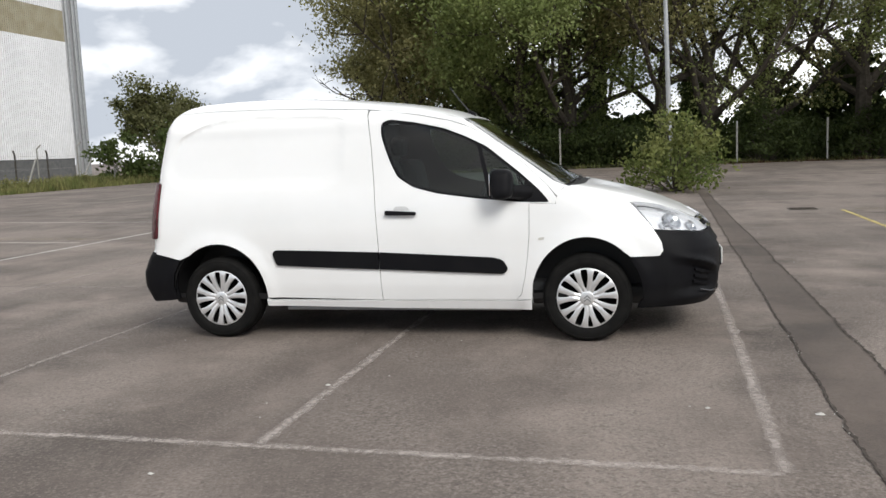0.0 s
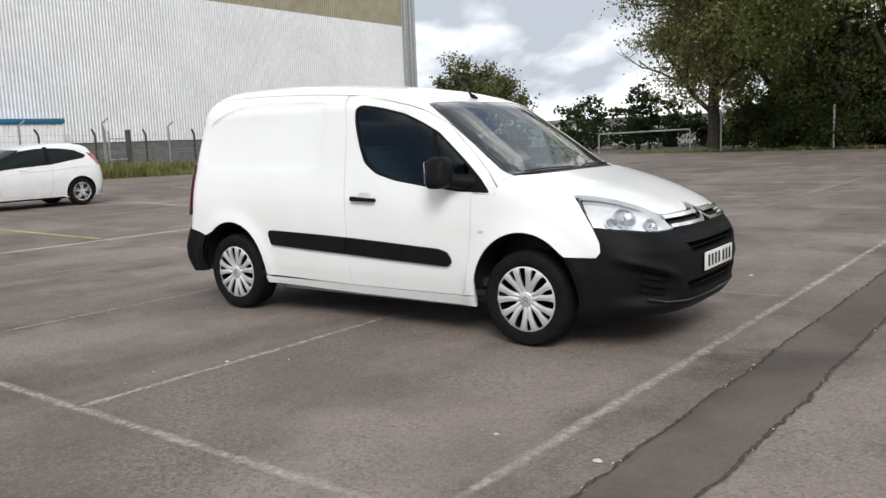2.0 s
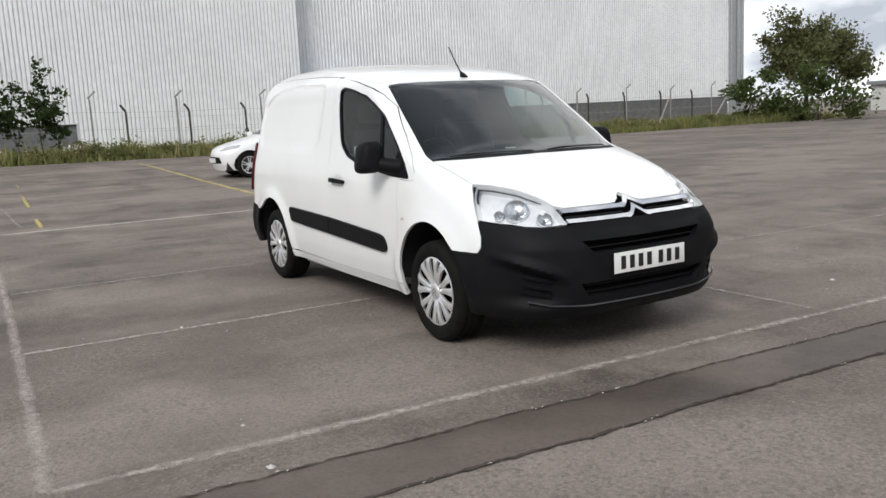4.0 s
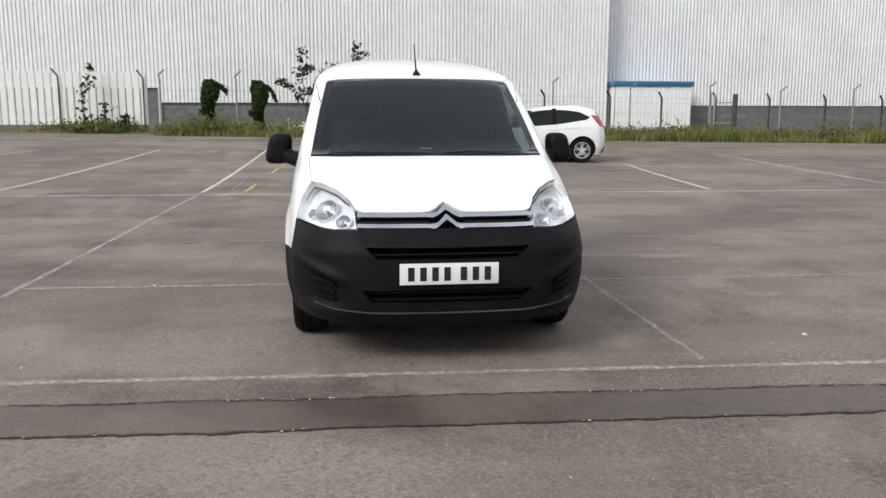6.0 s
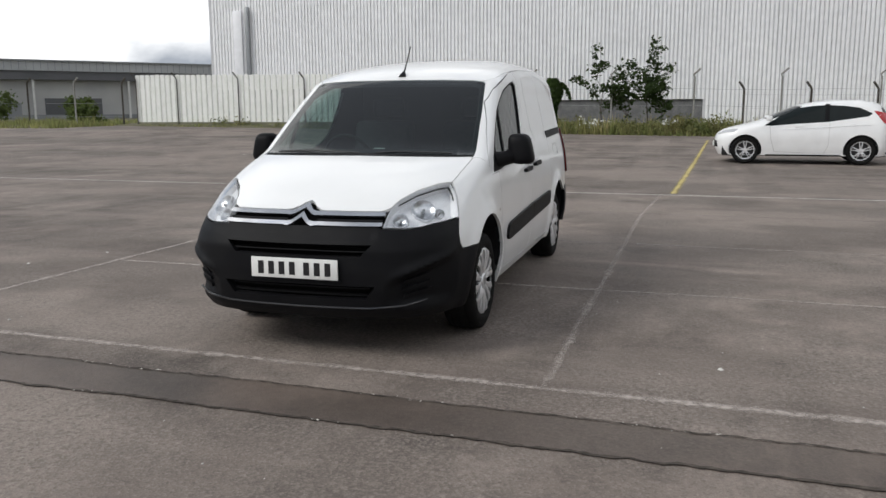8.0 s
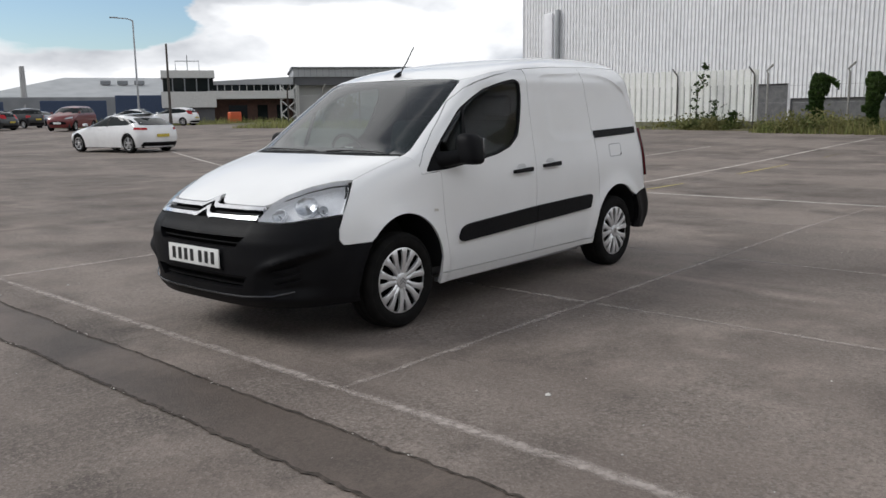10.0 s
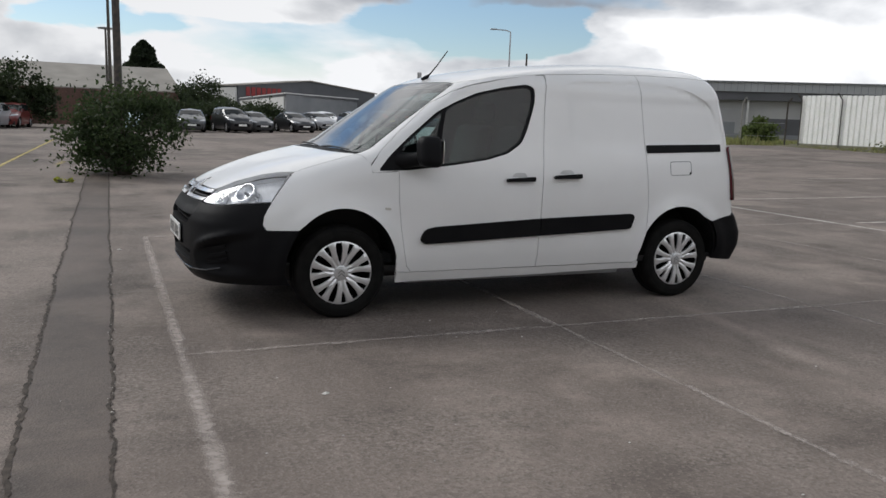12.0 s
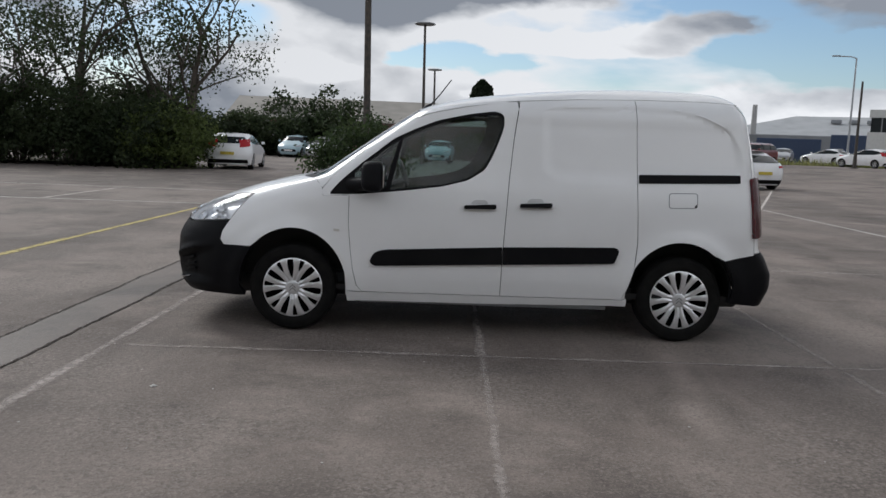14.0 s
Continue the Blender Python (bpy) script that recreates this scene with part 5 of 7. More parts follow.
def build_palisade():
    fence = base("palisade_fence", pose(0, 0, 0), "white palisade fence of upright steel pales, weathered green at the foot", "fence")
    y0, y1, x = -26.5, -8.9, -32.0
    n = 57
    pitch_ = (y1 - y0) / n
    w = pitch_ / 2 - .017
    bm = bmesh.new()
    ring = [(-w, -.055), (-w * .80, .022), (w * .80, .022), (w, -.055)]
    loop_ = ring + [(a, b - .006) for a, b in ring[::-1]]
    lo = [bm.verts.new((b, a, 0)) for a, b in loop_]
    hi = [bm.verts.new((b, a, 2.42 if abs(a) == w else 2.48)) for a, b in loop_]
    for i in range(8):
        bm.faces.new((lo[i], lo[(i + 1) % 8], hi[(i + 1) % 8], hi[i]))
    bm.faces.new(hi)
    me = None
    for i in range(n):
        y = y0 + (y1 - y0) * (i + .5) / n
        if me is None:
            ob = part("pale", bm, M["pale_paint"], fence, smooth=False)
            me = ob.data
        else:
            ob = new("pale", me)
            ob.parent = fence
        ob.matrix_local = pose(x + random.uniform(-.004, .004), y, float(ground_z(x, y)) + .16 + random.uniform(-.012, .012), random.uniform(-.25, .25), 0, random.uniform(-.8, .8))
    part("gravel_board", box_bm(x - .02, x + .05, y0, y1, .3, .80, .01), M["mossy_board"], fence, "mossy concrete board under the pales", smooth=False)
    for z in (.45, 1.85):
        zz = .62 + z
        part("rail", box_bm(x - .06, x - .02, y0, y1, zz, zz + .06), M["pale_paint"], fence, smooth=False)
    for y in (-26.4, -23.9, -20.3, -16.6, -12.6, -9.05):
        cranked_post(fence, x + .08, y, 2.75, M["post_dark"], dirn=1, lean=.22, r=.032)


def build_wire_fence():
    fence = base("wire_fence", pose(0, 0, 0), "old wire fence on pale cranked concrete posts along the verge", "fence")
    for i, y in enumerate((-8.15, -4.95, -1.45, 2.0, 5.45, 9.15, 12.8, 16.65, 20.15, 23.85, 27.4, 31.1, 34.65, 38.2, 41.8)):
        cranked_post(fence, -31.0, y, 2.75 if y < 12 else 2.55 + .15 * (i % 2), M["post_concrete"], lean=-.22, r=.040)
    for y0, y1 in ((34.5, 33.4), (39.6, 37.95), (42.6, 41.2)):
        z = float(ground_z(-31, y0))
        part("brace", tube_bm([(-31, y0, z + 1.75), (-30.9, y1, z - .05)], .05, 6), M["post_concrete"], fence)
    for z in (.5, 1.2, 1.9):
        pts = [(-31, y, float(ground_z(-31, y)) + z + .03 * math.sin(y)) for y in np.arange(-8.5, 42.5, 2.0)]
        part("wire", tube_bm(pts, .006, 4), M["galv"], fence)
    back = base("wire_fence", pose(0, 0, 0), "second fence of dark cranked steel posts before the shed", "fence")
    for y in (4.25, 7.2, 10.0, 13.5, 16.3, 19.3, 22.3, 25.5, 28.8, 32.5, 35.6, 38.9, 41.9):
        cranked_post(back, -36.0, y, 2.35, M["post_dark"], lean=.24, r=.055)
    for z in (.4, 1.1, 1.75):
        pts = [(-36, y, float(ground_z(-36, y)) + z) for y in np.arange(4.2, 42.2, 2.0)]
        part("wire", tube_bm(pts, .006, 4), M["galv"], back)
    gate = base("gate", pose(-31.0, 17.3, float(ground_z(-31, 17.3))), "rusty steel gate frame with a thick dark post", "gate")
    part("gate_post", box_bm(-.09, .09, .50, .70, -.1, 2.15, .02), M["post_dark"], gate, "thick dark gate post")
    part("stile", tube_bm([(0, -.40, 0), (0, -.40, 2.1)], .04, 8), M["post_concrete"], gate)
    part("stile", tube_bm([(0, -.58, 0), (0, -.58, 2.2)], .03, 8), M["post_concrete"], gate)
    for z in (.8, 1.75):
        part("rail", tube_bm([(0, -.40, z), (0, .52, z)], .025, 8), M["galv"], gate)


build_shed()
build_palisade()
build_wire_fence()


# ---------------------------------------------------------------- plants
def leaf_material(name, c0, c1, var=.35):
    m = mat(name, c0, .6, color2=c1, scale=1.1, per_island=var, spec=.3)
    nt = m.node_tree
    N, L = nt.nodes.new, nt.links.new
    out, b = nt.nodes["Material Output"], nt.nodes["Principled BSDF"]
    tr, mx = N("ShaderNodeBsdfTranslucent"), N("ShaderNodeMixShader")
    src = b.inputs["Base Color"].links[0].from_socket
    L(src, tr.inputs["Color"])
    mx.inputs["Fac"].default_value = .52
    L(b.outputs["BSDF"], mx.inputs[1])
    L(tr.outputs["BSDF"], mx.inputs[2])
    L(mx.outputs["Shader"], out.inputs["Surface"])
    return m


M["leaf_dark"] = leaf_material("leaf_dark", (.030, .052, .014), (.050, .078, .022))
M["leaf_mid"] = leaf_material("leaf_mid", (.075, .105, .030), (.11, .14, .045))
M["leaf_olive"] = leaf_material("leaf_olive", (.12, .13, .05), (.17, .168, .078))
M["leaf_belt"] = leaf_material("leaf_belt", (.21, .25, .085), (.29, .31, .125))
M["leaf_belt_dark"] = leaf_material("leaf_belt_dark", (.19, .240, .076), (.26, .295, .112))
M["leaf_brown"] = leaf_material("leaf_brown", (.265, .255, .105), (.33, .31, .145))
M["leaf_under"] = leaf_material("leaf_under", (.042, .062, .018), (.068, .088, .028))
M["leaf_scrub"] = leaf_material("leaf_scrub", (.027, .042, .019), (.048, .064, .028))
M["leaf_bush"] = leaf_material("leaf_bush", (.12, .16, .042), (.22, .235, .08), .4)
M["leaf_bush_dark"] = leaf_material("leaf_bush_dark", (.030, .050, .020), (.055, .078, .030))
M["leaf_cypress"] = leaf_material("leaf_cypress", (.016, .026, .013), (.028, .040, .019))
M["leaf_ivy"] = leaf_material("leaf_ivy", (.035, .070, .016), (.065, .105, .028), .4)
M["bark"] = mat("bark", (.055, .046, .036), .9, color2=(.09, .075, .06), scale=6, bump=.6, bump_scale=18)
M["grass"] = leaf_material("grass", (.19, .22, .075), (.30, .29, .12), .4)
M["grass_dry"] = leaf_material("grass_dry", (.30, .27, .12), (.38, .33, .17), .35)
M["soil"] = mat("soil", (.085, .085, .045), .95, color2=(.12, .105, .06), scale=1.5, fine=(14, .3))
M["flower"] = mat("flower", (.75, .75, .70), .7, per_island=.1)


def leaves(name, centres, size, material, parent=None, seed=0, label="", flat=.0, long=1.7):
    """Many small folded leaves, each a pair of triangles, at the given centres."""
    r = np.random.RandomState(seed)
    n = len(centres)
    c = np.asarray(centres)
    d = r.normal(size=(n, 3))
    d[:, 2] *= 1 - flat
    d /= np.linalg.norm(d, axis=1, keepdims=True)
    e = np.cross(d, r.normal(size=(n, 3)))
    e /= np.linalg.norm(e, axis=1, keepdims=True)
    s = (size * r.uniform(.6, 1.35, n))[:, None]
    v = np.stack([c - d * s * long / 2, c + e * s * .5, c + d * s * long / 2, c - e * s * .5], 1).reshape(-1, 3)
    me = bpy.data.meshes.new(name)
    me.vertices.add(4 * n)
    me.vertices.foreach_set("co", v.ravel())
    me.loops.add(4 * n)
    me.loops.foreach_set("vertex_index", np.arange(4 * n, dtype=np.int32))
    me.polygons.add(n)
    me.polygons.foreach_set("loop_start", np.arange(0, 4 * n, 4, dtype=np.int32))
    me.polygons.foreach_set("loop_total", np.full(n, 4, dtype=np.int32))
    me.update(calc_edges=True)
    me.materials.append(material)
    ob = new(name, me)
    if parent is not None:
        ob.parent = parent
    if label:
        ob["label"] = label
    return ob


def clumps(r, tips, per, spread):
    """Leaf centres gathered in uneven clumps round branch tips."""
    out = []
    for t in tips:
        k = int(per * r.uniform(.3, 1.5))
        p = r.normal(size=(k, 3)) * spread * r.uniform(.55, 1.25)
        p[:, 2] *= .62
        out.append(np.asarray(t) + p)
    return np.vstack(out)


def grow(r, start, direction, length, radius, depth, limbs, tips, spread=.55):
    """Limbs that fork and taper; records tubes and tips."""
    pts, p, d = [tuple(start)], np.array(start, float), np.array(direction, float)
    n = 4
    for i in range(n):
        d = d + r.normal(size=3) * .16
        d[2] += .05
        d /= np.linalg.norm(d)
        p = p + d * length / n
        pts.append(tuple(p))
        if depth <= 1 and i > 0:
            tips.append(tuple(p))
    limbs.append((pts, [max(radius * (1 - .55 * i / n), .006) for i in range(n + 1)]))
    if depth == 0:
        tips.append(tuple(p))
        return
    for k in range(r.randint(2, 4)):
        i = r.randint(2, n + 1)
        q = d + r.normal(size=3) * spread
        q[2] = q[2] * .7 + .18
        q /= np.linalg.norm(q)
        grow(r, pts[i], q, length * r.uniform(.58, .82), radius * .5, depth - 1, limbs, tips, spread)


def tree(x, y, h, r0, seed, material, label, per=70, leaf=.15, spread=.75, forks=3, trunk=.38, extra=0, lean=(0, 0), group="", low=None, reach=None, bark="bark"):
    r = np.random.RandomState(seed)
    z = float(ground_z(x, y))
    t = base("tree", pose(x, y, z), label, "tree", group)
    limbs, tips = [], []
    th = h * trunk
    pts = [(0, 0, -.2)] + [(lean[0] * th * k / 4 + r.normal() * .05, lean[1] * th * k / 4 + r.normal() * .05, th * k / 4) for k in range(1, 5)]
    limbs.append((pts, [h * .030, h * .024, h * .021, h * .019, h * .017]))
    for k in range(5):
        a = 2 * math.pi * k / 5 + r.uniform(-.5, .5)
        i = r.randint(2, 5)
        grow(r, pts[i], (math.cos(a) * .75, math.sin(a) * .75, r.uniform(.45, 1.0)), h * r.uniform(.24, .36), h * .010, forks, limbs, tips)
    grow(r, pts[-1], (lean[0], lean[1], 1.0), h * .34, h * .014, forks, limbs, tips)
    bm = bmesh.new()
    for p, rad in limbs:
        tube_bm(p, rad, 5 if rad[0] < .06 else 8, bm, cap=False)
    part("trunk", bm, M[bark], t, "dark bark trunk and limbs")
    c = clumps(r, tips, per, spread)
    if extra:
        a = r.normal(size=(extra, 3))
        a /= np.linalg.norm(a, axis=1, keepdims=True)
        a = a * (r.uniform(.4, 1, extra) ** .5)[:, None] * np.array([r0, r0, h * .34]) + np.array([0, 0, h * .60])
        c = np.vstack([c, clumps(r, a[::24], 24, spread)])
    if low:
        # foliage hanging low round the trunk
        k, q = low
        a, d = r.uniform(0, 6.28, k // 26), r.uniform(.25, 1, k // 26) ** .5 * q
        z = r.uniform(2.8, 10.0, k // 26)
        c = np.vstack([c, clumps(r, np.stack([d * np.cos(a), d * np.sin(a), z], 1), 48, .62)])
    if reach:
        # the side towards the open yard is thinner and ragged
        c = c[c[:, 0] > -reach - .28 * np.maximum(c[:, 2] - 5.5, 0) + .8 * np.sin(c[:, 2] * 1.7) + r.normal(0, .45, len(c))]
    leaves("crown", c, leaf, material, t, seed)
    return t


def bush(x, y, h, rad, seed, material, label, n=2500, leaf=.09, lumps=26, name="bush", category="bush", flatten=1.0):
    r = np.random.RandomState(seed)
    b = base(name, pose(x, y, float(ground_z(x, y))), label, category)
    tips = []
    bm = bmesh.new()
    for k in range(lumps):
        a, q = r.uniform(0, 6.28), r.uniform(.1, 1) ** .6
        zz = h * (.10 + .84 * r.uniform(0, 1) * (1 - .45 * q * q))
        p = (rad * q * math.cos(a), rad * q * math.sin(a) * flatten, zz)
        tips.append(p)
        if k % 2 == 0:
            tube_bm([(p[0] * .15, p[1] * .15, 0), (p[0] * .5, p[1] * .5, zz * .55), p], [.02, .013, .005], 5, bm, cap=False)
    part("stem", bm, M["bark"], b)
    c = clumps(r, tips, n / lumps, min(rad, h) * .20)
    c[:, 2] = np.maximum(c[:, 2], .02)
    leaves("foliage", c, leaf, material, b, seed)
    return b


def build_woods():
    # belt of tall trees beyond the yard
    spec = [(-11.35, 42.0, 10.5, 4.0, M["leaf_brown"], 46), (-8.0, 45.0, 14.0, 4.0, M["leaf_belt_dark"], 70), (-4.6, 43.0, 14.0, 4.4, M["leaf_belt_dark"], 85), (-1.7, 43.0, 15.0, 4.2, M["leaf_brown"], 40), (3.6, 43.0, 15.0, 4.0, M["leaf_brown"], 44),
            (6.2, 42.8, 14.5, 3.8, M["leaf_belt"], 44), (9.4, 44.0, 15.0, 4.2, M["leaf_belt"], 50), (14.0, 42.5, 14.5, 4.2, M["leaf_brown"], 60), (19.5, 44.0, 14.0, 4.3, M["leaf_belt"], 70), (25.5, 41.5, 13.5, 4.5, M["leaf_belt"], 80)]
    for i, (x, y, h, r0, m, per) in enumerate(spec):
        tree(x, y, h * 1.5, r0, 20 + i, m, "tall broadleaf tree with dark trunk beyond the yard", per=int(per * (2.1 if x < 0 else 1.4)), leaf=.112, spread=.85, forks=3, trunk=.20 if i else .26,
             low=((3000 if -9 < x < -3 else 1500), 4.2) if i not in (0, 3, 4) else (8000, 2.3) if i == 0 else None, reach=2.9 if i == 0 else None, group="belt of tall trees")
    r = np.random.RandomState(77)
    for i in range(16):
        x = -8.6 + i * 2.5 + r.uniform(-.6, .6)
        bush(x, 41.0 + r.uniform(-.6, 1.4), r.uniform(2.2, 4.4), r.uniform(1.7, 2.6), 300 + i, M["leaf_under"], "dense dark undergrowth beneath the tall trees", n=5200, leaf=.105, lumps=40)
    for i, (x, y, h, q) in enumerate(((-9.2, 44.6, 6.6, 2.1), (-6.9, 43.6, 8.0, 2.4), (-4.4, 44.2, 7.4, 2.4), (-2.0, 45.0, 6.0, 2.2))):
        bush(x, y, h, q, 330 + i, M["leaf_belt_dark"], "dense green young growth filling the wood's edge", n=9000, leaf=.11, lumps=70)
    # dark mass of leaves behind the first row; its colour carries the wood's shade
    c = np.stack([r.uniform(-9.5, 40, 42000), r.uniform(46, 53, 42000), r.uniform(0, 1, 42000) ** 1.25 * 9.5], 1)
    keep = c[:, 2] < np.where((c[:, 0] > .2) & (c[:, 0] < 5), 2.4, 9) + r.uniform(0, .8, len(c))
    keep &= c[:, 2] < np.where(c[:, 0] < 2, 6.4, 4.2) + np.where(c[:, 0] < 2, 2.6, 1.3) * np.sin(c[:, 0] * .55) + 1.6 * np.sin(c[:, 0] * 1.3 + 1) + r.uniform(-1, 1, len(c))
    tagged(leaves("woodland", c[keep], .42, M["leaf_under"], seed=5), "dark leaves standing in for the deep shade behind the trees", "woodland", kind="stuff")
    # scattered far trees between the shed and the belt
    tree(-31.0, 47.5, 7.4, 2.6, 41, M["leaf_olive"], "leafy tree standing beyond the end of the shed", per=60, leaf=.15, spread=.46, forks=2, trunk=.30, extra=700)
    bush(-27.2, 43.5, 3.6, 2.4, 42, M["leaf_mid"], "dark bush at the fence end by the shed", n=3000, leaf=.16, lumps=30)
    bush(-30.5, 42.0, 3.9, 1.7, 43, M["leaf_mid"], "dark bush at the fence end by the shed", n=2500, leaf=.16, lumps=26)
    for i, (x, y, h, q) in enumerate(((-18.6, 48.5, 5.6, .8), (-17.4, 47.5, 4.2, .7), (-23.2, 50.0, 4.4, 1.2))):
        bush(x, y, h, q, 44 + i, M["leaf_dark"], "slender young tree at the far corner of the yard", n=1500, leaf=.13, lumps=46, name="tree", category="tree")
    for i, (x, y, h) in enumerate(((-24.5, 52, 4.2), (-22.5, 54, 3.6), (-20.5, 56, 4.6), (-17.5, 55, 2.6), (-14.0, 54, 2.2))):
        bush(x, y, h, 2.0, 60 + i, M["leaf_dark"], "distant hedge bush at the yard's far corner", n=1500, leaf=.2, lumps=22)
    # trees and scrub on the other side, by the parked cars
    for i, (x, y, h, per) in enumerate(((9.7, -26.4, 8.2, 11), (11.6, -27.6, 8.0, 5), (14.0, -26.4, 9.4, 13), (16.8, -25.6, 9.2, 12), (20.0, -24.0, 9.0, 24))):
        tree(x, y, h, 2.2, 80 + i, M["leaf_scrub"], "dark-limbed tree rising from scrub beside the yard", per=per, leaf=.085, spread=.40, forks=3, trunk=.36)
    for i, (x, y, h) in enumerate(((10.1, -25.1, 2.5), (11.0, -24.9, 3.0), (12.2, -25.2, 2.9), (13.8, -24.8, 3.4), (15.6, -24.8, 3.5), (17.6, -24.2, 3.6), (20.0, -23.5, 3.8), (11.2, -27.4, 3.4), (12.6, -27.5, 3.8), (15.4, -27.2, 4.4), (18.2, -26.4, 4.6))):
        bush(x, y, h, 1.6, 120 + i, M["leaf_scrub"] if i else M["leaf_mid"], "dense dark scrub at the edge of the yard", n=8500, leaf=.085, lumps=60)
    for i, (x, y, h, q) in enumerate(((5.3, -52.4, 4.3, 1.7), (7.4, -52.6, 3.6, 1.7), (9.4, -52.4, 3.4, 1.8), (11.4, -52.2, 3.4, 1.8), (13.4, -51.6, 3.5, 1.8), (15.6, -51.0, 3.8, 1.9), (18.0, -50.4, 4.4, 2.2), (20.8, -49.6, 5.0, 2.6),
                                       (-3.0, -57.2, 2.0, 1.9), (-5.4, -57.0, 2.1, 1.9), (-8.0, -57.4, 2.2, 2.0), (-10.6, -60.0, 2.3, 2.0), (-6.6, -64.5, 4.4, 2.0), (-7.4, -65.2, 4.0, 2.2), (-13, -70, 2.0, 2.0))):
        bush(x, y, h, q, 150 + i, M["leaf_scrub"], "dark overgrown hedge behind the parked cars", n=7000, leaf=.13, lumps=60)
    for i, (x, y, h) in enumerate(((10.0, -66, 5.0), (12.6, -67, 4.6))):
        tree(x, y, h, 2.0, 170 + i, M["leaf_scrub"], "distant tree behind the low building", per=9, leaf=.2, spread=.45, forks=2, trunk=.5)
    # cypress: a dark cone
    r = np.random.RandomState(9)
    cy = base("conifer", pose(-9.5, -150.0, 0), "dark pointed conifer rising over the roofs", "tree")
    part("trunk", tube_bm([(0, 0, 0), (0, 0, 5), (0, 0, 12.4)], [.4, .3, .06], 6), M["bark"], cy)
    hh = r.uniform(0, 1, 9000) ** .8
    aa = r.uniform(0, 6.28, 9000)
    rr = 5.4 * (1 - hh) ** .58 * r.uniform(.2, 1, 9000) ** .5 * (1 + .14 * np.sin(hh * 23 + aa * 2) + .08 * np.sin(hh * 51))
    leaves("crown", np.stack([rr * np.cos(aa), rr * np.sin(aa), 1.0 + hh * 12.0], 1), .42, M["leaf_cypress"], cy, 3)
    # bushes that stand in the yard
    bush(2.85, 16.4, 2.35, 1.22, 201, M["leaf_bush"], "loose green willow bush growing out of the asphalt", n=4300, leaf=.075, lumps=90)
    bush(1.95, -11.9, 2.0, 1.05, 202, M["leaf_bush_dark"], "dark green bush growing round the foot of a lamp post", n=9500, leaf=.052, lumps=95)
    bush(3.05, -9.9, .10, .16, 203, M["flower_yellow"], "low yellow weeds in the asphalt", n=60, leaf=.05, lumps=8, name="weeds", category="weeds")
    # ivy-grown stumps and saplings at the wire fence
    for i, y in enumerate((-6.1, -4.0)):
        s = base("ivy_post", pose(-31.0, y, float(ground_z(-31, y))), "fence post smothered in dark ivy", "ivy")
        part("stem", tube_bm([(0, 0, 0), (0, 0, 2.0)], .08, 6), M["post_dark"], s)
        r = np.random.RandomState(230 + i)
        zz = r.uniform(0, 2.35, 3200)
        w = np.interp(zz, [0, .5, 1.2, 1.6, 2.0, 2.35], [.13, .19, .27, .36, .40, .20])
        aa, ww = r.uniform(0, 6.28, 3200), r.uniform(.35, 1, 3200) ** .5
        cc = np.stack([w * np.cos(aa) * ww, w * np.sin(aa) * ww + .06 * np.sin(zz * 4 + i), zz], 1)
        bow = r.uniform(0, 1, 260)
        arm = np.stack([r.normal(0, .07, 260), .25 + bow * .50 + r.normal(0, .04, 260), 2.12 - bow ** 2 * (.30 + .35 * i) + r.normal(0, .05, 260)], 1)
        stray = np.stack([r.normal(0, .05, 60), -.25 - r.uniform(0, .2, 60), .95 + r.normal(0, .06, 60)], 1)
        leaves("foliage", np.vstack([cc, arm, stray]), .085, M["leaf_ivy"], s, 230 + i)
    for i, (y, h) in enumerate(((-1.75, 3.4), (-.9, 2.7), (.1, 3.55), (.9, 2.5))):
        s = base("sapling", pose(-31.3, y, float(ground_z(-31.3, y))), "sparse young sapling by the wire fence", "tree")
        r = np.random.RandomState(240 + i)
        limbs, tips = [], []
        grow(r, (0, 0, 0), (0, 0, 1), h * .55, .03, 0, limbs, tips)
        for k in range(5):
            grow(r, limbs[0][0][r.randint(2, 5)], (r.normal() * .2, r.normal() * .7, 1), h * .36, .014, 1, limbs, tips)
        bm = bmesh.new()
        for p, rad in limbs:
            tube_bm(p, rad, 5, bm, cap=False)
        part("stem", bm, M["bark"], s)
        leaves("foliage", clumps(r, tips, 15, .13), .095, M["leaf_dark"], s, i)
    for i, (y, h, lean_) in enumerate(((-11.5, 2.75, .32), (-10.7, 1.25, .12), (-9.8, .75, .05))):
        s = base("climber", pose(-31.45, y, float(ground_z(-31.45, y))), "dark leafy shoot growing up against the white fence", "weeds")
        r = np.random.RandomState(251 + i)
        way = [(0, lean_ * k * k * 1.2 + .03 * math.sin(k * 9), h * k) for k in np.linspace(0, 1, 9)]
        part("stem", tube_bm(way, [.014] * 5 + [.010, .008, .006, .004], 5), M["bark"], s)
        c = clumps(r, way[1:] * 2, 11 if i == 0 else 8, .13)
        leaves("foliage", c, .12, M["leaf_dark"], s, 251 + i)
    for i, y in enumerate((-2.6, -1.9, 1.2)):
        bush(-30.4, y, .75, .5, 260 + i, M["flower"], "white-flowered weeds in the verge", n=110, leaf=.08, lumps=14, name="weeds", category="weeds")


M["flower_yellow"] = mat("flower_yellow", (.50, .46, .05), .7, color2=(.25, .30, .05), per_island=.3)


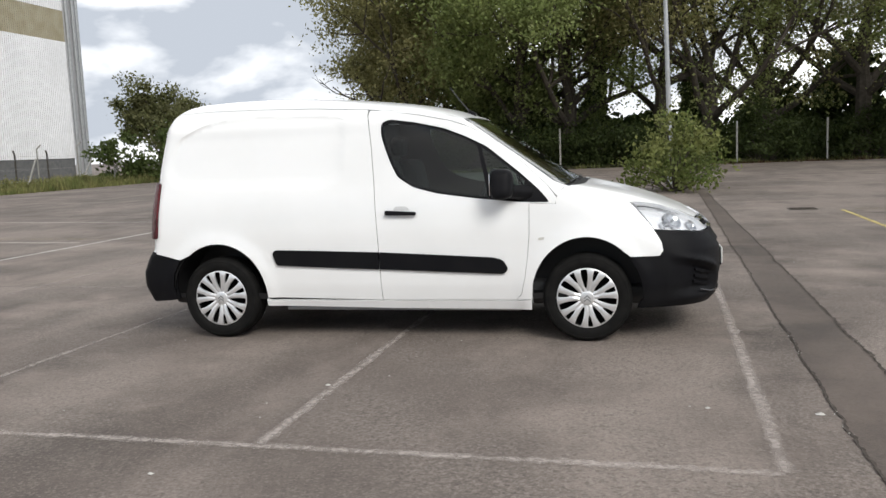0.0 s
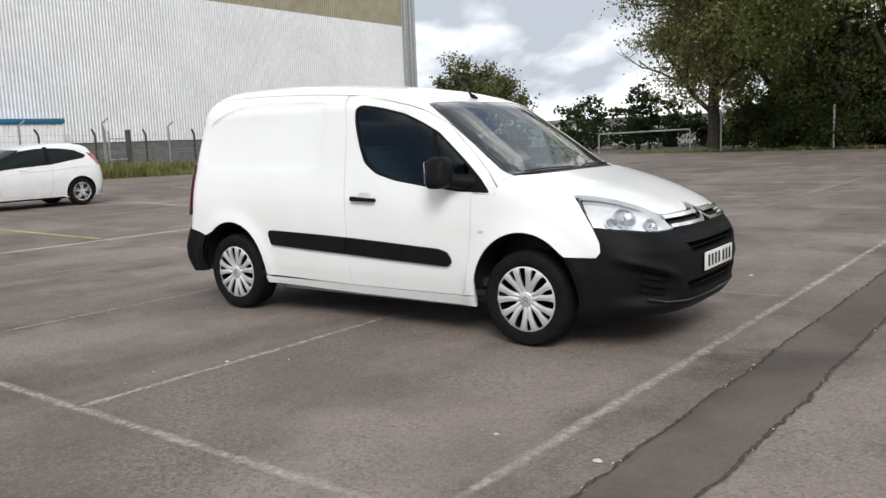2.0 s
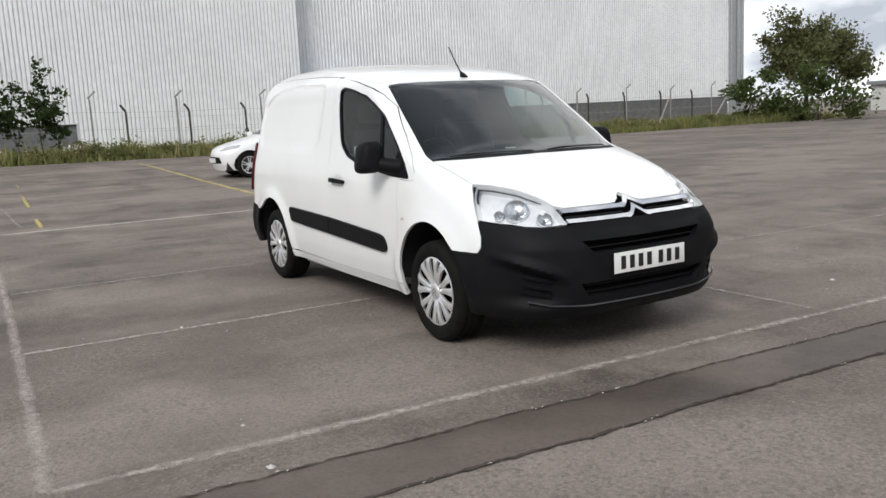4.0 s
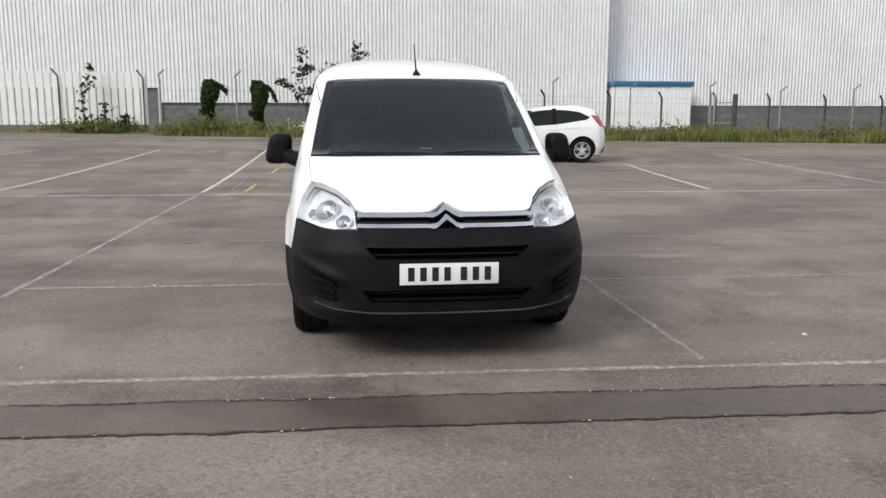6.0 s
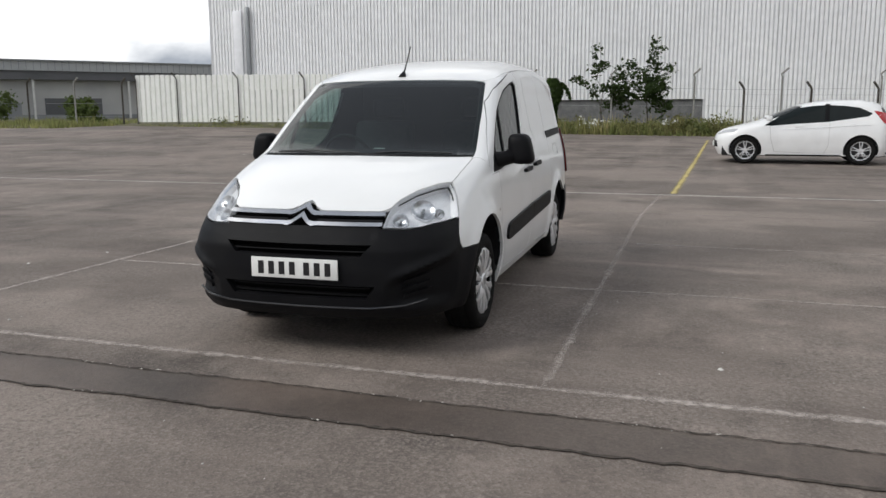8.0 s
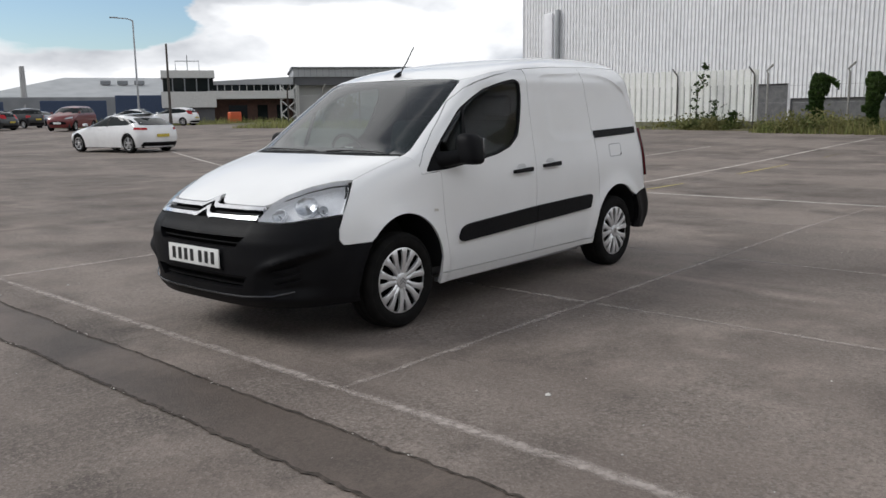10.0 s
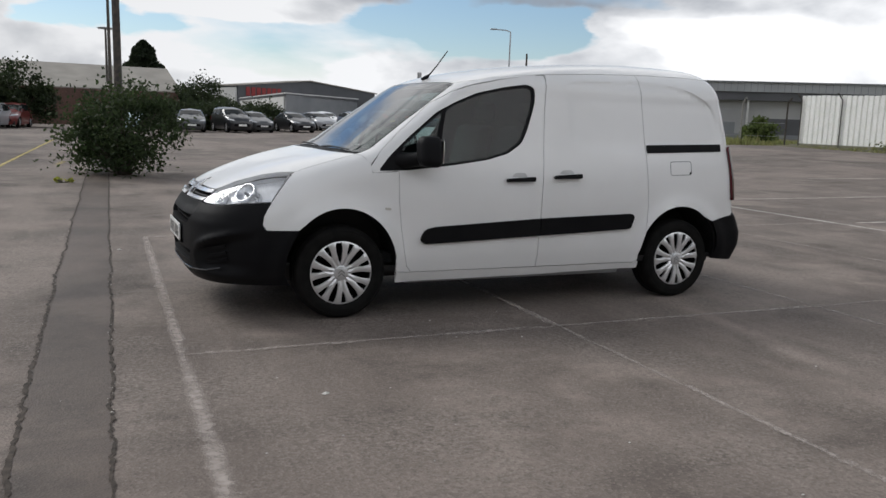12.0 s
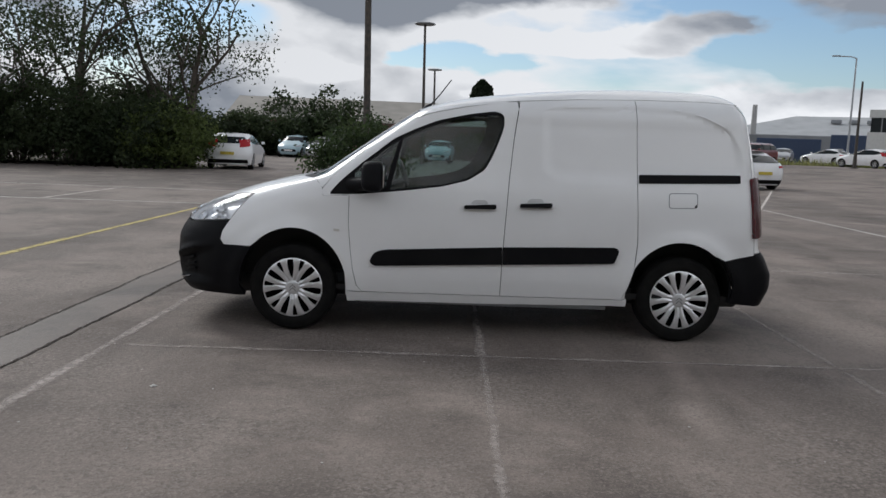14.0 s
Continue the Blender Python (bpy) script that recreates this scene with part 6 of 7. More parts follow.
def verge(x0, x1, y0, y1, lift=.05):
    """A soil strip with a lumpy edge."""
    xs, ys = np.linspace(x0, x1, 9), np.arange(y0, y1 + .1, 1.2)
    r = np.random.RandomState(3)
    v, f = [], []
    for y in ys:
        for i, x in enumerate(xs):
            e = lift * (1 if 0 < i < 8 else -.4)
            v.append((x + (r.uniform(-.25, .25) if i in (0, 8) else 0), y, float(ground_z(x, y)) + e + r.uniform(0, .06) * (0 < i < 8)))
    n = len(xs)
    for j in range(len(ys) - 1):
        for i in range(n - 1):
            f.append((j * n + i, j * n + i + 1, (j + 1) * n + i + 1, (j + 1) * n + i))
    tagged(mesh_ob("grass_verge", v, f, M["soil"]), "strip of soil and rough turf along the yard", "verge", kind="structure")


def blades(name, x0, x1, y0, y1, n, h0, h1, material, seed, label):
    r = np.random.RandomState(seed)
    x, y = r.uniform(x0, x1, n), r.uniform(y0, y1, n)
    h = r.uniform(h0, h1, n) * (.55 + .45 * np.sin(y * 1.9 + seed) ** 2) * (.7 + .3 * np.sin(x * 2.3 + y * .7))
    z = ground_z(x, y)
    a, w = r.uniform(0, 6.28, n), r.uniform(.02, .045, n)
    dx, dy = np.cos(a) * w, np.sin(a) * w
    lx, ly = r.normal(0, .22, n) * h, r.normal(0, .22, n) * h
    v = np.stack([np.stack([x - dx, y - dy, z], 1), np.stack([x + dx, y + dy, z], 1), np.stack([x + lx, y + ly, z + h], 1)], 1).reshape(-1, 3)
    me = bpy.data.meshes.new(name)
    me.vertices.add(3 * n)
    me.vertices.foreach_set("co", v.ravel())
    me.loops.add(3 * n)
    me.loops.foreach_set("vertex_index", np.arange(3 * n, dtype=np.int32))
    me.polygons.add(n)
    me.polygons.foreach_set("loop_start", np.arange(0, 3 * n, 3, dtype=np.int32))
    me.polygons.foreach_set("loop_total", np.full(n, 3, dtype=np.int32))
    me.update(calc_edges=True)
    me.materials.append(material)
    return tagged(new(name, me), label, "grass", kind="stuff")


def build_verges():
    verge(-38.9, -28.6, -8.0, 52.0)
    verge(-34.5, -30.6, -27.5, -8.0)
    verge(-32.0, -26.8, -40.0, -27.4)
    blades("grass", -32.0, -26.6, -40.0, -27.0, 5000, .25, .70, M["grass"], 38, "long grass beyond the end of the white fence")
    verge(-90, -34.5, -60, -27.0)
    verge(-60, -30.6, -40.0, -27.5)
    blades("grass", -50, -30.8, -38, -27, 9000, .15, .35, M["grass"], 30, "mown grass beyond the white fence")
    for i, (x, y, h, q) in enumerate(((-35.8, -39.9, 2.4, 1.25), (-34.2, -31.6, 1.5, .85), (-40.0, -37.0, 1.8, 1.0))):
        bush(x, y, h, q, 270 + i, M["leaf_mid"], "round bush on the grass before the long building", n=1500, leaf=.13, lumps=26)
    side = base("wire_fence", pose(0, 0, 0), "leaning wire fence beyond the end of the white fence", "fence")
    for i, (x, y) in enumerate(((-31.8, -27.2), (-30.8, -29.4), (-29.9, -31.6), (-29.0, -33.8), (-28.1, -36.0))):
        cranked_post(side, x, y, 2.5, M["post_concrete"] if i % 2 else M["post_dark"], r=.05, dirn=-1)
    for z in (.5, 1.2, 1.9):
        part("wire", tube_bm([(-31.8, -27.2, .6 + z), (-29.9, -31.6, .6 + z), (-28.1, -36.0, .6 + z)], .008, 4), M["galv"], side)
    blades("grass", -31.7, -30.7, -25.5, -8.0, 1800, .06, .26, M["grass"], 31, "short weeds along the foot of the white fence")
    blades("grass", -38.8, -28.4, -8.0, 50.0, 42000, .28, .80, M["grass"], 32, "long rough grass along the verge")
    blades("grass", -38.8, -28.6, -8.0, 50.0, 9000, .45, 1.0, M["grass_dry"], 33, "dry seed heads in the long grass")
    blades("grass", -30.2, -28.3, 6.5, 46.0, 12000, .40, .95, M["grass"], 36, "tall weeds at the edge of the verge")
    r = np.random.RandomState(61)
    tips = []
    for k in range(330):
        y = r.uniform(-8.0, 46.0)
        h = r.uniform(.15, .55) * (1.0 + .9 * (math.sin(y * .9) > .3))
        tips.append((r.uniform(-31.2, -28.9), y, float(ground_z(-30, y)) + h * .55))
    for k in range(45):
        y = r.uniform(-25.0, -8.5) if k < 7 else r.normal(-10.9, .9)
        tips.append((r.uniform(-31.8, -30.9), y, float(ground_z(-31, y)) + r.uniform(.08, .22)))
    c = clumps(r, tips, 110, .27)
    c[:, 2] = np.maximum(c[:, 2], ground_z(c[:, 0], c[:, 1]) + .03)
    tagged(leaves("weeds", c, .065, M["weed"], seed=62, long=2.6), "rank yellow-green weeds and docks along the verge", "weeds", kind="stuff")
    verge(-16.0, 40.0, 39.4, 47.0)
    blades("grass", -16.0, 40.0, 39.2, 42.0, 9000, .10, .40, M["grass"], 34, "rough grass below the belt of trees")
    blades("grass", 4.5, 40.0, 38.9, 40.2, 4000, .08, .24, M["leaf_litter"], 35, "brown leaf litter along the yard's edge")
    verge(8.5, 30.0, -28.0, -24.2)
    verge(-48, -24, -61.5, -58.5)
    blades("grass", -48, -26, -61.0, -58.2, 3000, .3, .9, M["grass"], 37, "rough weeds beside the far car park")


M["weed"] = leaf_material("weed", (.125, .15, .05), (.23, .215, .09), .4)
M["leaf_litter"] = leaf_material("leaf_litter", (.10, .06, .035), (.14, .085, .05))
build_woods()
build_verges()


# ---------------------------------------------------------------- lamp posts
def lamp_post(x, y, h, r, material, label, head="none", aim=0.0, lean=(0, 0)):
    p = base("lamp_post", pose(x, y, float(ground_z(x, y)), 0, 0, aim), label, "lamp post")
    top = (lean[0] * h, lean[1] * h, h)
    part("pole", tube_bm([(0, 0, -.1), (0, 0, 0), (lean[0] * h * .2, lean[1] * h * .2, h * .2), top], [r * 1.5, r * 1.5, r, r * .7], 12), material, p)
    part("base_plate", box_bm(-r * 2, r * 2, -r * 2, r * 2, 0, .03, .005), material, p)
    if head == "disc":
        v, f = lathe([(.02, .0), (.55, .02), (.62, .07), (.60, .12), (.30, .16), (.01, .17)], 24, axis='z')
        mesh_ob("lamp_head", [(a + top[0], b + top[1], c + top[2]) for a, b, c in v], f, M["satin_grey"], p)
    if head == "arm":
        part("arm", tube_bm([top, (top[0] + .5, 0, h + .18), (top[0] + 1.7, 0, h + .25)], .06, 8), material, p)
        part("lamp_head", box_bm(top[0] + 1.5, top[0] + 2.3, -.14, .14, h + .20, h + .34, .05, 3), M["satin_grey"], p)
    return p


lamp_post(2.9, 19.6, 9.0, .075, M["galv"], "pale galvanised lamp post behind the willow bush", lean=(-.022, .01))
lamp_post(1.9, -13.6, 10.0, .085, M["post_dark"], "tall dark lamp post standing in a bush", lean=(.012, 0))
lamp_post(.7, -43.3, 8.1, .10, M["post_dark"], "lamp post with a flat disc head", "disc", lean=(.012, 0))
lamp_post(-.1, -65.9, 7.4, .11, M["post_dark"], "distant lamp post with a flat disc head", "disc", lean=(.012, 0))
lamp_post(-43.0, -78.9, 10.8, .11, M["galv"], "tall street lamp with a single arm", "arm", aim=-28)
lamp_post(-29.5, -51.2, 6.0, .10, M["post_dark"], "dark wooden pole beside the far cars")
for x in (-10.2, -4.65, -2.0, 7.2, 11.6):
    p = base("fence_post", pose(x, 39.6, 0), "slim concrete fence post below the trees", "fence post", "slim posts below the trees")
    part("post", tube_bm([(0, 0, -.1), (0, 0, 2.2)], .05, 6), M["post_concrete"], p)
fr = base("goal_frame", pose(-12.2, 40.5, 0), "white tubular barrier at the far corner of the yard", "barrier")
part("crossbar", tube_bm([(-5.5, 0, 1.15), (0, 0, 1.25)], .045, 8), M["galv"], fr)
for x in (-5.5, 0):
    part("leg", tube_bm([(x, 0, 0), (x, 0, 1.2)], .045, 8), M["galv"], fr)
dr = base("drain_cover", pose(4.75, 9.75, .004), "dark iron drain cover in the asphalt", "drain cover")
part("frame", box_bm(-.24, .24, -.16, .16, 0, .012, .003), M["post_dark"], dr)
for i in range(6):
    part("bar", box_bm(-.21, .21, -.14 + .048 * i, -.115 + .048 * i, .012, .020), M["crack"], dr, smooth=False)


# ---------------------------------------------------------------- parked cars
def car_paint(name, c):
    return mat(name, c, .3, color2=tuple(k * .93 for k in c), scale=3, coat=.6)


PAINT = {"white": car_paint("car_white", (.86, .86, .865)), "black": car_paint("car_black", (.018, .019, .022)), "navy": car_paint("car_navy", (.03, .045, .085)), "silver": car_paint("car_silver", (.33, .34, .36)),
         "red": car_paint("car_red", (.15, .018, .018)), "sky": car_paint("car_sky", (.42, .57, .63)), "grey": car_paint("car_grey", (.065, .07, .075))}
M["dark_glass"] = mat("dark_glass", (.012, .016, .017), .05, spec=.16)
M["lamp_clear"] = mat("lamp_clear", (.62, .63, .65), .12, metal=.3)
M["lamp_red"] = mat("lamp_red", (.42, .010, .014), .22, coat=.1)
M["alloy"] = mat("alloy", (.78, .78, .79), .25, metal=.6, color2=(.66, .66, .67), scale=15)


def car_wheel(parent, x, s, r, track):
    hub = new("wheel")
    hub.parent = parent
    hub.matrix_local = pose(x, s * track, r, 0, 0, 0 if s > 0 else 180)
    v, f = lathe([(r * .66, -.09), (r * .9, -.1), (r, -.07), (r, .07), (r * .9, .1), (r * .66, .09)], 28, closed=True)
    mesh_ob("tyre", v, f, M["rubber"], hub)
    bm = bmesh.new()
    v, f = lathe([(r * .70, .02), (r * .70, .09), (r * .62, .085), (r * .60, .03), (.0, .03)], 28)
    vs = [bm.verts.new(p) for p in v]
    bm.free()
    mesh_ob("rim", v, f, M["dark_seal"], hub)
    sp = bmesh.new()
    v, f = lathe([(r * .62, .086), (r * .69, .092), (r * .70, .08)], 28)
    vs = [sp.verts.new(p) for p in v]
    for t in f:
        sp.faces.new([vs[i] for i in t])
    v, f = lathe([(.0, .098), (r * .13, .096), (r * .17, .080)], 20)
    vs = [sp.verts.new(p) for p in v]
    for t in f:
        if len({v[i] for i in t}) > 2:
            sp.faces.new([vs[i] for i in t])
    for k in range(5):
        for side_ in (-1, 1):
            a = 2 * math.pi * k / 5 + .3
            rows = []
            for rr, an, wd, h in ((r * .12, .30, .10, .090), (r * .38, .19, .065, .094), (r * .64, .17, .058, .090)):
                c0, t0 = a + side_ * an, wd * r * .5
                u, w = (math.cos(c0), math.sin(c0)), (-math.sin(c0), math.cos(c0))
                rows.append([sp.verts.new((rr * u[0] + q * t0 * w[0], h - d, rr * u[1] + q * t0 * w[1])) for q, d in ((-1, .03), (-1, .0), (1, .0), (1, .03))])
            for p, q in zip(rows, rows[1:]):
                for i in range(3):
                    sp.faces.new((p[i], p[i + 1], q[i + 1], q[i]))
    part("wheel_face", sp, M["alloy"], hub, "bright alloy wheel with paired spokes")


def car(x, y, heading, L, H, W, paint, label, shape="hatch", group="", detail=.14):
    """A parked car: skin with windows cut out, glass, lamps, bumpers, wheels. heading: degrees from +x."""
    z = float(ground_z(x, y))
    c = base("car", pose(x, y, z, 0, 0, heading), label, "car", group)
    w = W / 2
    zs = [.13, .25, .40, .48, .55, .62, .66, .70, .80, .90, .95, .98, 1.0]
    xf = [.475, .497, .498, .485, .44, .34, .265, .225, .145, .055, -.01, -.08, -.15]
    if shape == "coupe":
        xr = [-.47, -.495, -.50, -.497, -.492, -.485, -.478, -.462, -.40, -.32, -.25, -.19, -.13]
    elif shape == "suv":
        xr = [-.48, -.495, -.50, -.495, -.492, -.488, -.484, -.48, -.465, -.445, -.425, -.39, -.25]
        xf = [.475, .495, .498, .49, .47, .41, .32, .26, .19, .115, .05, -.03, -.12]
    else:
        xr = [-.48, -.497, -.50, -.492, -.488, -.482, -.475, -.465, -.44, -.405, -.37, -.32, -.2]
    if shape == "small":
        xr = [-.48, -.497, -.50, -.496, -.493, -.489, -.484, -.477, -.456, -.432, -.412, -.35, -.2]
    ww = [.92, .97, 1.0, 1.0, .99, .975, .96, .935, .875, .80, .72, .5, .1]
    xm = [f - .2 for f in xf]
    S = Shell([k * H for k in zs], [k * L for k in xf], [k * L for k in xr], [k * w for k in ww], [k * L for k in xm], [2.9] * 6 + [3.4] * 7, [2.7] * 13, rear=.09 * L, zbend=.90 * H, ztop=H, wexp=.5, rn=2.4)
    A = S.AF + S.AS + S.AR
    roof_r = {"small": [], "coupe": [(-.20, .905), (-.31, .845), (-.385, .765), (-.31, .70)], "suv": [(-.36, .895), (-.43, .84), (-.44, .72)], "hatch": [(-.22, .925), (-.34, .875), (-.41, .79), (-.36, .72), (-.25, .685)]}[shape]
    top = [(.225, .655), (.15, .775), (.06, .88), (-.05, .93)] if shape != "suv" else [(.25, .692), (.18, .80), (.10, .885), (.0, .92)]
    line_ = top + roof_r
    if shape == "small":
        line_ = [(.215, .605), (.12, .765), (.026, .882), (-.06, .912), (-.13, .920), (-.22, .908), (-.298, .880), (-.368, .79), (-.345, .745), (-.14, .662), (.057, .628), (.172, .600)]
    side = rounded([(a * L, b * H) for a, b in line_], .03)
    sw = S.side(resample(side, .05))
    fw = S.front(resample([(0.0, .71 * H), (.80 * w, .705 * H), (.78 * w, .80 * H), (.66 * w, .90 * H), (0.0, .915 * H)], .06))
    aw = A - S.AR * .62
    rw = resample([(A, .70 * H), (aw, .705 * H), (aw + .03, .84 * H), (aw + .06, .875 * H), (A, .88 * H)], .06)
    rf, rx = .215 * H if shape != "coupe" else .235 * H, (.315 * L, -.315 * L)
    hub = min(.34, rf)
    arch = [S.side(np.array([(xx + hub * 1.16 * math.cos(radians(t)), max(hub + hub * 1.16 * math.sin(radians(t)), .14 * H)) for t in range(-30, 211, 15)])) for xx in rx]
    body = np.vstack([[(a, .135 * H) for a in np.linspace(0, A, 40)], [(A, q) for q in np.linspace(.2 * H, S.zeta_top, 16)], [(a, S.zeta_top) for a in np.linspace(A, 0, 40)[1:]], [(0, q) for q in np.linspace(S.zeta_top, .2 * H, 16)[1:]]])
    S.panel("body", body, paint, c, holes=[sw] + arch, join=True, step=detail, rim=.03)
    S.panel("side_window", sw, M["dark_glass"], c, off=-.006, rim=0, step=detail)
    for xx in {"suv": (.02, -.20), "small": (-.115,)}.get(shape, (-.06,)):
        S.panel("window_pillar", S.side(resample([(xx * L, .66 * H), (xx * L - .09, .66 * H), (xx * L - .11, .94 * H), (xx * L - .02, .94 * H)], .06)), M["black_plastic"], c, off=.002, rim=.006, step=detail)
    if shape == "small":
        seam = [(.178, .58), (.172, .40), (.150, .20), (-.118, .17), (-.140, .30), (-.142, .64), (-.1445, .64), (-.1425, .30), (-.1205, .163), (.1535, .194), (.1755, .40), (.1815, .58)]
        S.panel("door_gap", S.side(resample([(a * L, b * H) for a, b in seam], .03)), M["satin_white"], c, off=.0015, rim=.002, step=.03, label="thin shut line round the door")
        S.panel("sill_trim", S.side(resample([(.20 * L, .125 * H), (-.21 * L, .125 * H), (-.21 * L, .15 * H), (.20 * L, .15 * H)], .05)), M["black_plastic"], c, off=.006, rim=.008, step=.08)
        S.panel("side_crease", S.side(resample(rounded([(.12 * L, .535 * H), (-.36 * L, .615 * H), (-.36 * L, .622 * H), (.12 * L, .545 * H)], .004), .05)), paint, c, off=.008, rim=.010, step=.04)
    S.panel("windscreen", fw, M["dark_glass"], c, off=.004, rim=.004, join=True, step=detail)
    S.panel("rear_window", rw, M["dark_glass"], c, off=.004, rim=.004, join=True, step=detail)
    S.panel("headlight", S.front(resample(rounded([(.52 * w, .46 * H), (.93 * w, .50 * H), (.90 * w, .555 * H), (.60 * w, .525 * H)], .03), .05)), M["lamp_clear"], c, off=.006, rim=.01, step=.1)
    tl = resample(rounded([(A - S.AR * .98, .64 * H), (A - S.AR * .50, .62 * H), (A - S.AR * .48, .55 * H), (A - S.AR * 1.02, .49 * H)], .02), .05)
    if shape in ("hatch", "small"):
        tl = S.side(resample(rounded([(-.372 * L, .83 * H), (-.455 * L, .79 * H), (-.489 * L, .59 * H), (-.428 * L, .64 * H)], .02), .05))
    if shape == "coupe":
        tl = resample(rounded([(A - S.AR * .98, .645 * H), (A - S.AR * .42, .635 * H), (A - S.AR * .40, .575 * H), (A - S.AR * 1.02, .585 * H)], .02), .05)
    tl[:, 0] = np.minimum(tl[:, 0], A - S.AR * .30)
    S.panel("tail_light", tl, M["lamp_red"], c, off=.008, rim=.01, step=.1)
    S.panel("grille", S.front(resample([(0.0, .25 * H), (.62 * w, .26 * H), (.55 * w, .36 * H), (0.0, .37 * H)], .05)), M["black_plastic"], c, off=.006, rim=.01, join=True, step=.1)
    S.panel("rear_bumper", resample([(A, .17 * H), (A - S.AR * .7, .17 * H), (A - S.AR * .6, .27 * H), (A, .27 * H)], .05), M["black_plastic"], c, off=.006, rim=.01, join=True, step=.1)
    part("front_plate", box_bm(.497 * L, .506 * L, -.26, .26, .27 * H, .345 * H), M["plate_white"], c, smooth=False)
    part("rear_plate", box_bm(-.509 * L, -.499 * L, -.26, .26, .40 * H, .475 * H), M["plate_yellow"], c, smooth=False)
    part("underbody", box_bm(-.45 * L, .45 * L, -w * .8, w * .8, .12 * H, .3 * H, .03), M["dark_seal"], c)
    for s in (1, -1):
        part("door_mirror", box_bm(.17 * L, .205 * L, min(s * w * .96, s * w * 1.10), max(s * w * .96, s * w * 1.10), .68 * H, .755 * H, .02), paint, c)
        for xx in rx:
            car_wheel(c, xx, s, hub, w * .86)
            v, f = lathe([(hub * 1.2, 0), (hub * 1.2, .25), (.01, .25)], 20)
            v = [(a + xx, s * (w * .95 - h), q + hub) for a, h, q in v]
            f = [t for t in f if min(v[i][2] for i in t) > hub * .8]
            mesh_ob("wheel_arch", v, f, M["dark_seal"], c)
        d = S.side(np.array([(.02 * L, .50 * H), (.02 * L, .52 * H)]))
        for xx in ((.03,) if shape != "suv" else (.03, -.2)):
            q = S.side(resample([(xx * L - .1, .585 * H), (xx * L + .06, .585 * H), (xx * L + .06, .605 * H), (xx * L - .1, .605 * H)], .05))
        S.panel("door_handle", q, paint, c, off=.02, rim=.02, step=.1, sides=(s,))
    return c


M["plate_yellow"] = mat("plate_yellow", (.60, .47, .06), .4)


def build_cars():
    car(-15.55, 4.53, -93, 3.95, 1.48, 1.72, PAINT["white"], "small white three-door hatchback with alloy wheels", "small", detail=.07)
    car(8.25, -28.0, -87, 4.52, 1.43, 1.80, PAINT["white"], "white sports hatchback parked beside dark scrub")
    car(-11.6, -25.9, -82, 4.7, 1.44, 1.84, PAINT["white"], "white coupe parked alone in the yard", "coupe")
    far_ = "cars in the far car park"
    car(9.3, -49.5, 86, 3.6, 1.48, 1.62, PAINT["sky"], "light blue city car in the far car park", group=far_)
    car(6.9, -46.6, 80, 4.0, 1.42, 1.68, PAINT["silver"], "silver hatchback in the far car park", group=far_)
    car(12.0, -56.0, 86, 4.2, 1.45, 1.72, PAINT["silver"], "silver hatchback in the far car park", group=far_)
    car(6.0, -49.4, 80, 4.2, 1.45, 1.72, PAINT["red"], "dark red hatchback in the far car park", group=far_)
    car(-.4, -48.5, 84, 4.0, 1.5, 1.7, PAINT["sky"], "pale green hatchback in the far car park", group=far_)
    row = [(-4.4, -50.5, "grey", "dark grey hatchback", "hatch", 1.5, 84), (-9.8, -77.0, "silver", "pale hatchback", "hatch", 1.45, 84), (-7.2, -51.6, "black", "black tall hatchback", "suv", 1.68, 99), (-9.3, -54.4, "grey", "dark grey hatchback", "hatch", 1.46, 97),
           (-13.3, -65.6, "white", "white hatchback", "hatch", 1.45, 100), (-12.3, -54.8, "black", "black saloon", "coupe", 1.46, 100), (-15.4, -59.4, "silver", "silver hatchback", "hatch", 1.46, 97), (-17.4, -64.0, "white", "white hatchback", "hatch", 1.46, 96),
           (-18.4, -58.8, "navy", "dark blue saloon", "hatch", 1.46, 101), (-22.2, -64.6, "black", "black hatchback", "hatch", 1.5, -70), (-25.6, -67.6, "black", "black tall hatchback", "suv", 1.66, -72), (-32.6, -78.6, "navy", "dark blue hatchback", "hatch", 1.46, 98),
           (-34.6, -75.0, "silver", "silver hatchback", "hatch", 1.46, 60)]
    for x, y, p, what, shape, h, turn in row:
        car(x, y, turn, 4.3, h, 1.76, PAINT[p], what + " in the row of the far car park", shape, far_)
    car(-23.2, -53.6, 40, 4.6, 1.72, 1.88, PAINT["red"], "red estate car with black roof in the far car park", "suv", far_)
    car(-34.8, -66.4, -60, 4.6, 1.46, 1.8, PAINT["white"], "white saloon in the far car park", "coupe", far_)
    car(-33.4, -57.2, -62, 4.4, 1.48, 1.78, PAINT["white"], "white hatchback by the far weeds", "hatch", far_)
    # bright orange tub and a small trailer far off
    b = base("barrier_tub", pose(-42.0, -60.6, float(ground_z(-42, -60.6))), "orange plastic barrier by the far building", "barrier")
    part("body", box_bm(-.6, .6, -.3, .3, 0, 1.1, .12, 3), mat("orange_plastic", (.55, .09, .02), .5), b)


build_cars()


# ---------------------------------------------------------------- far buildings
def oriented(x0, y0, x1, y1):
    d = math.degrees(math.atan2(y1 - y0, x1 - x0))
    return math.hypot(x1 - x0, y1 - y0), d


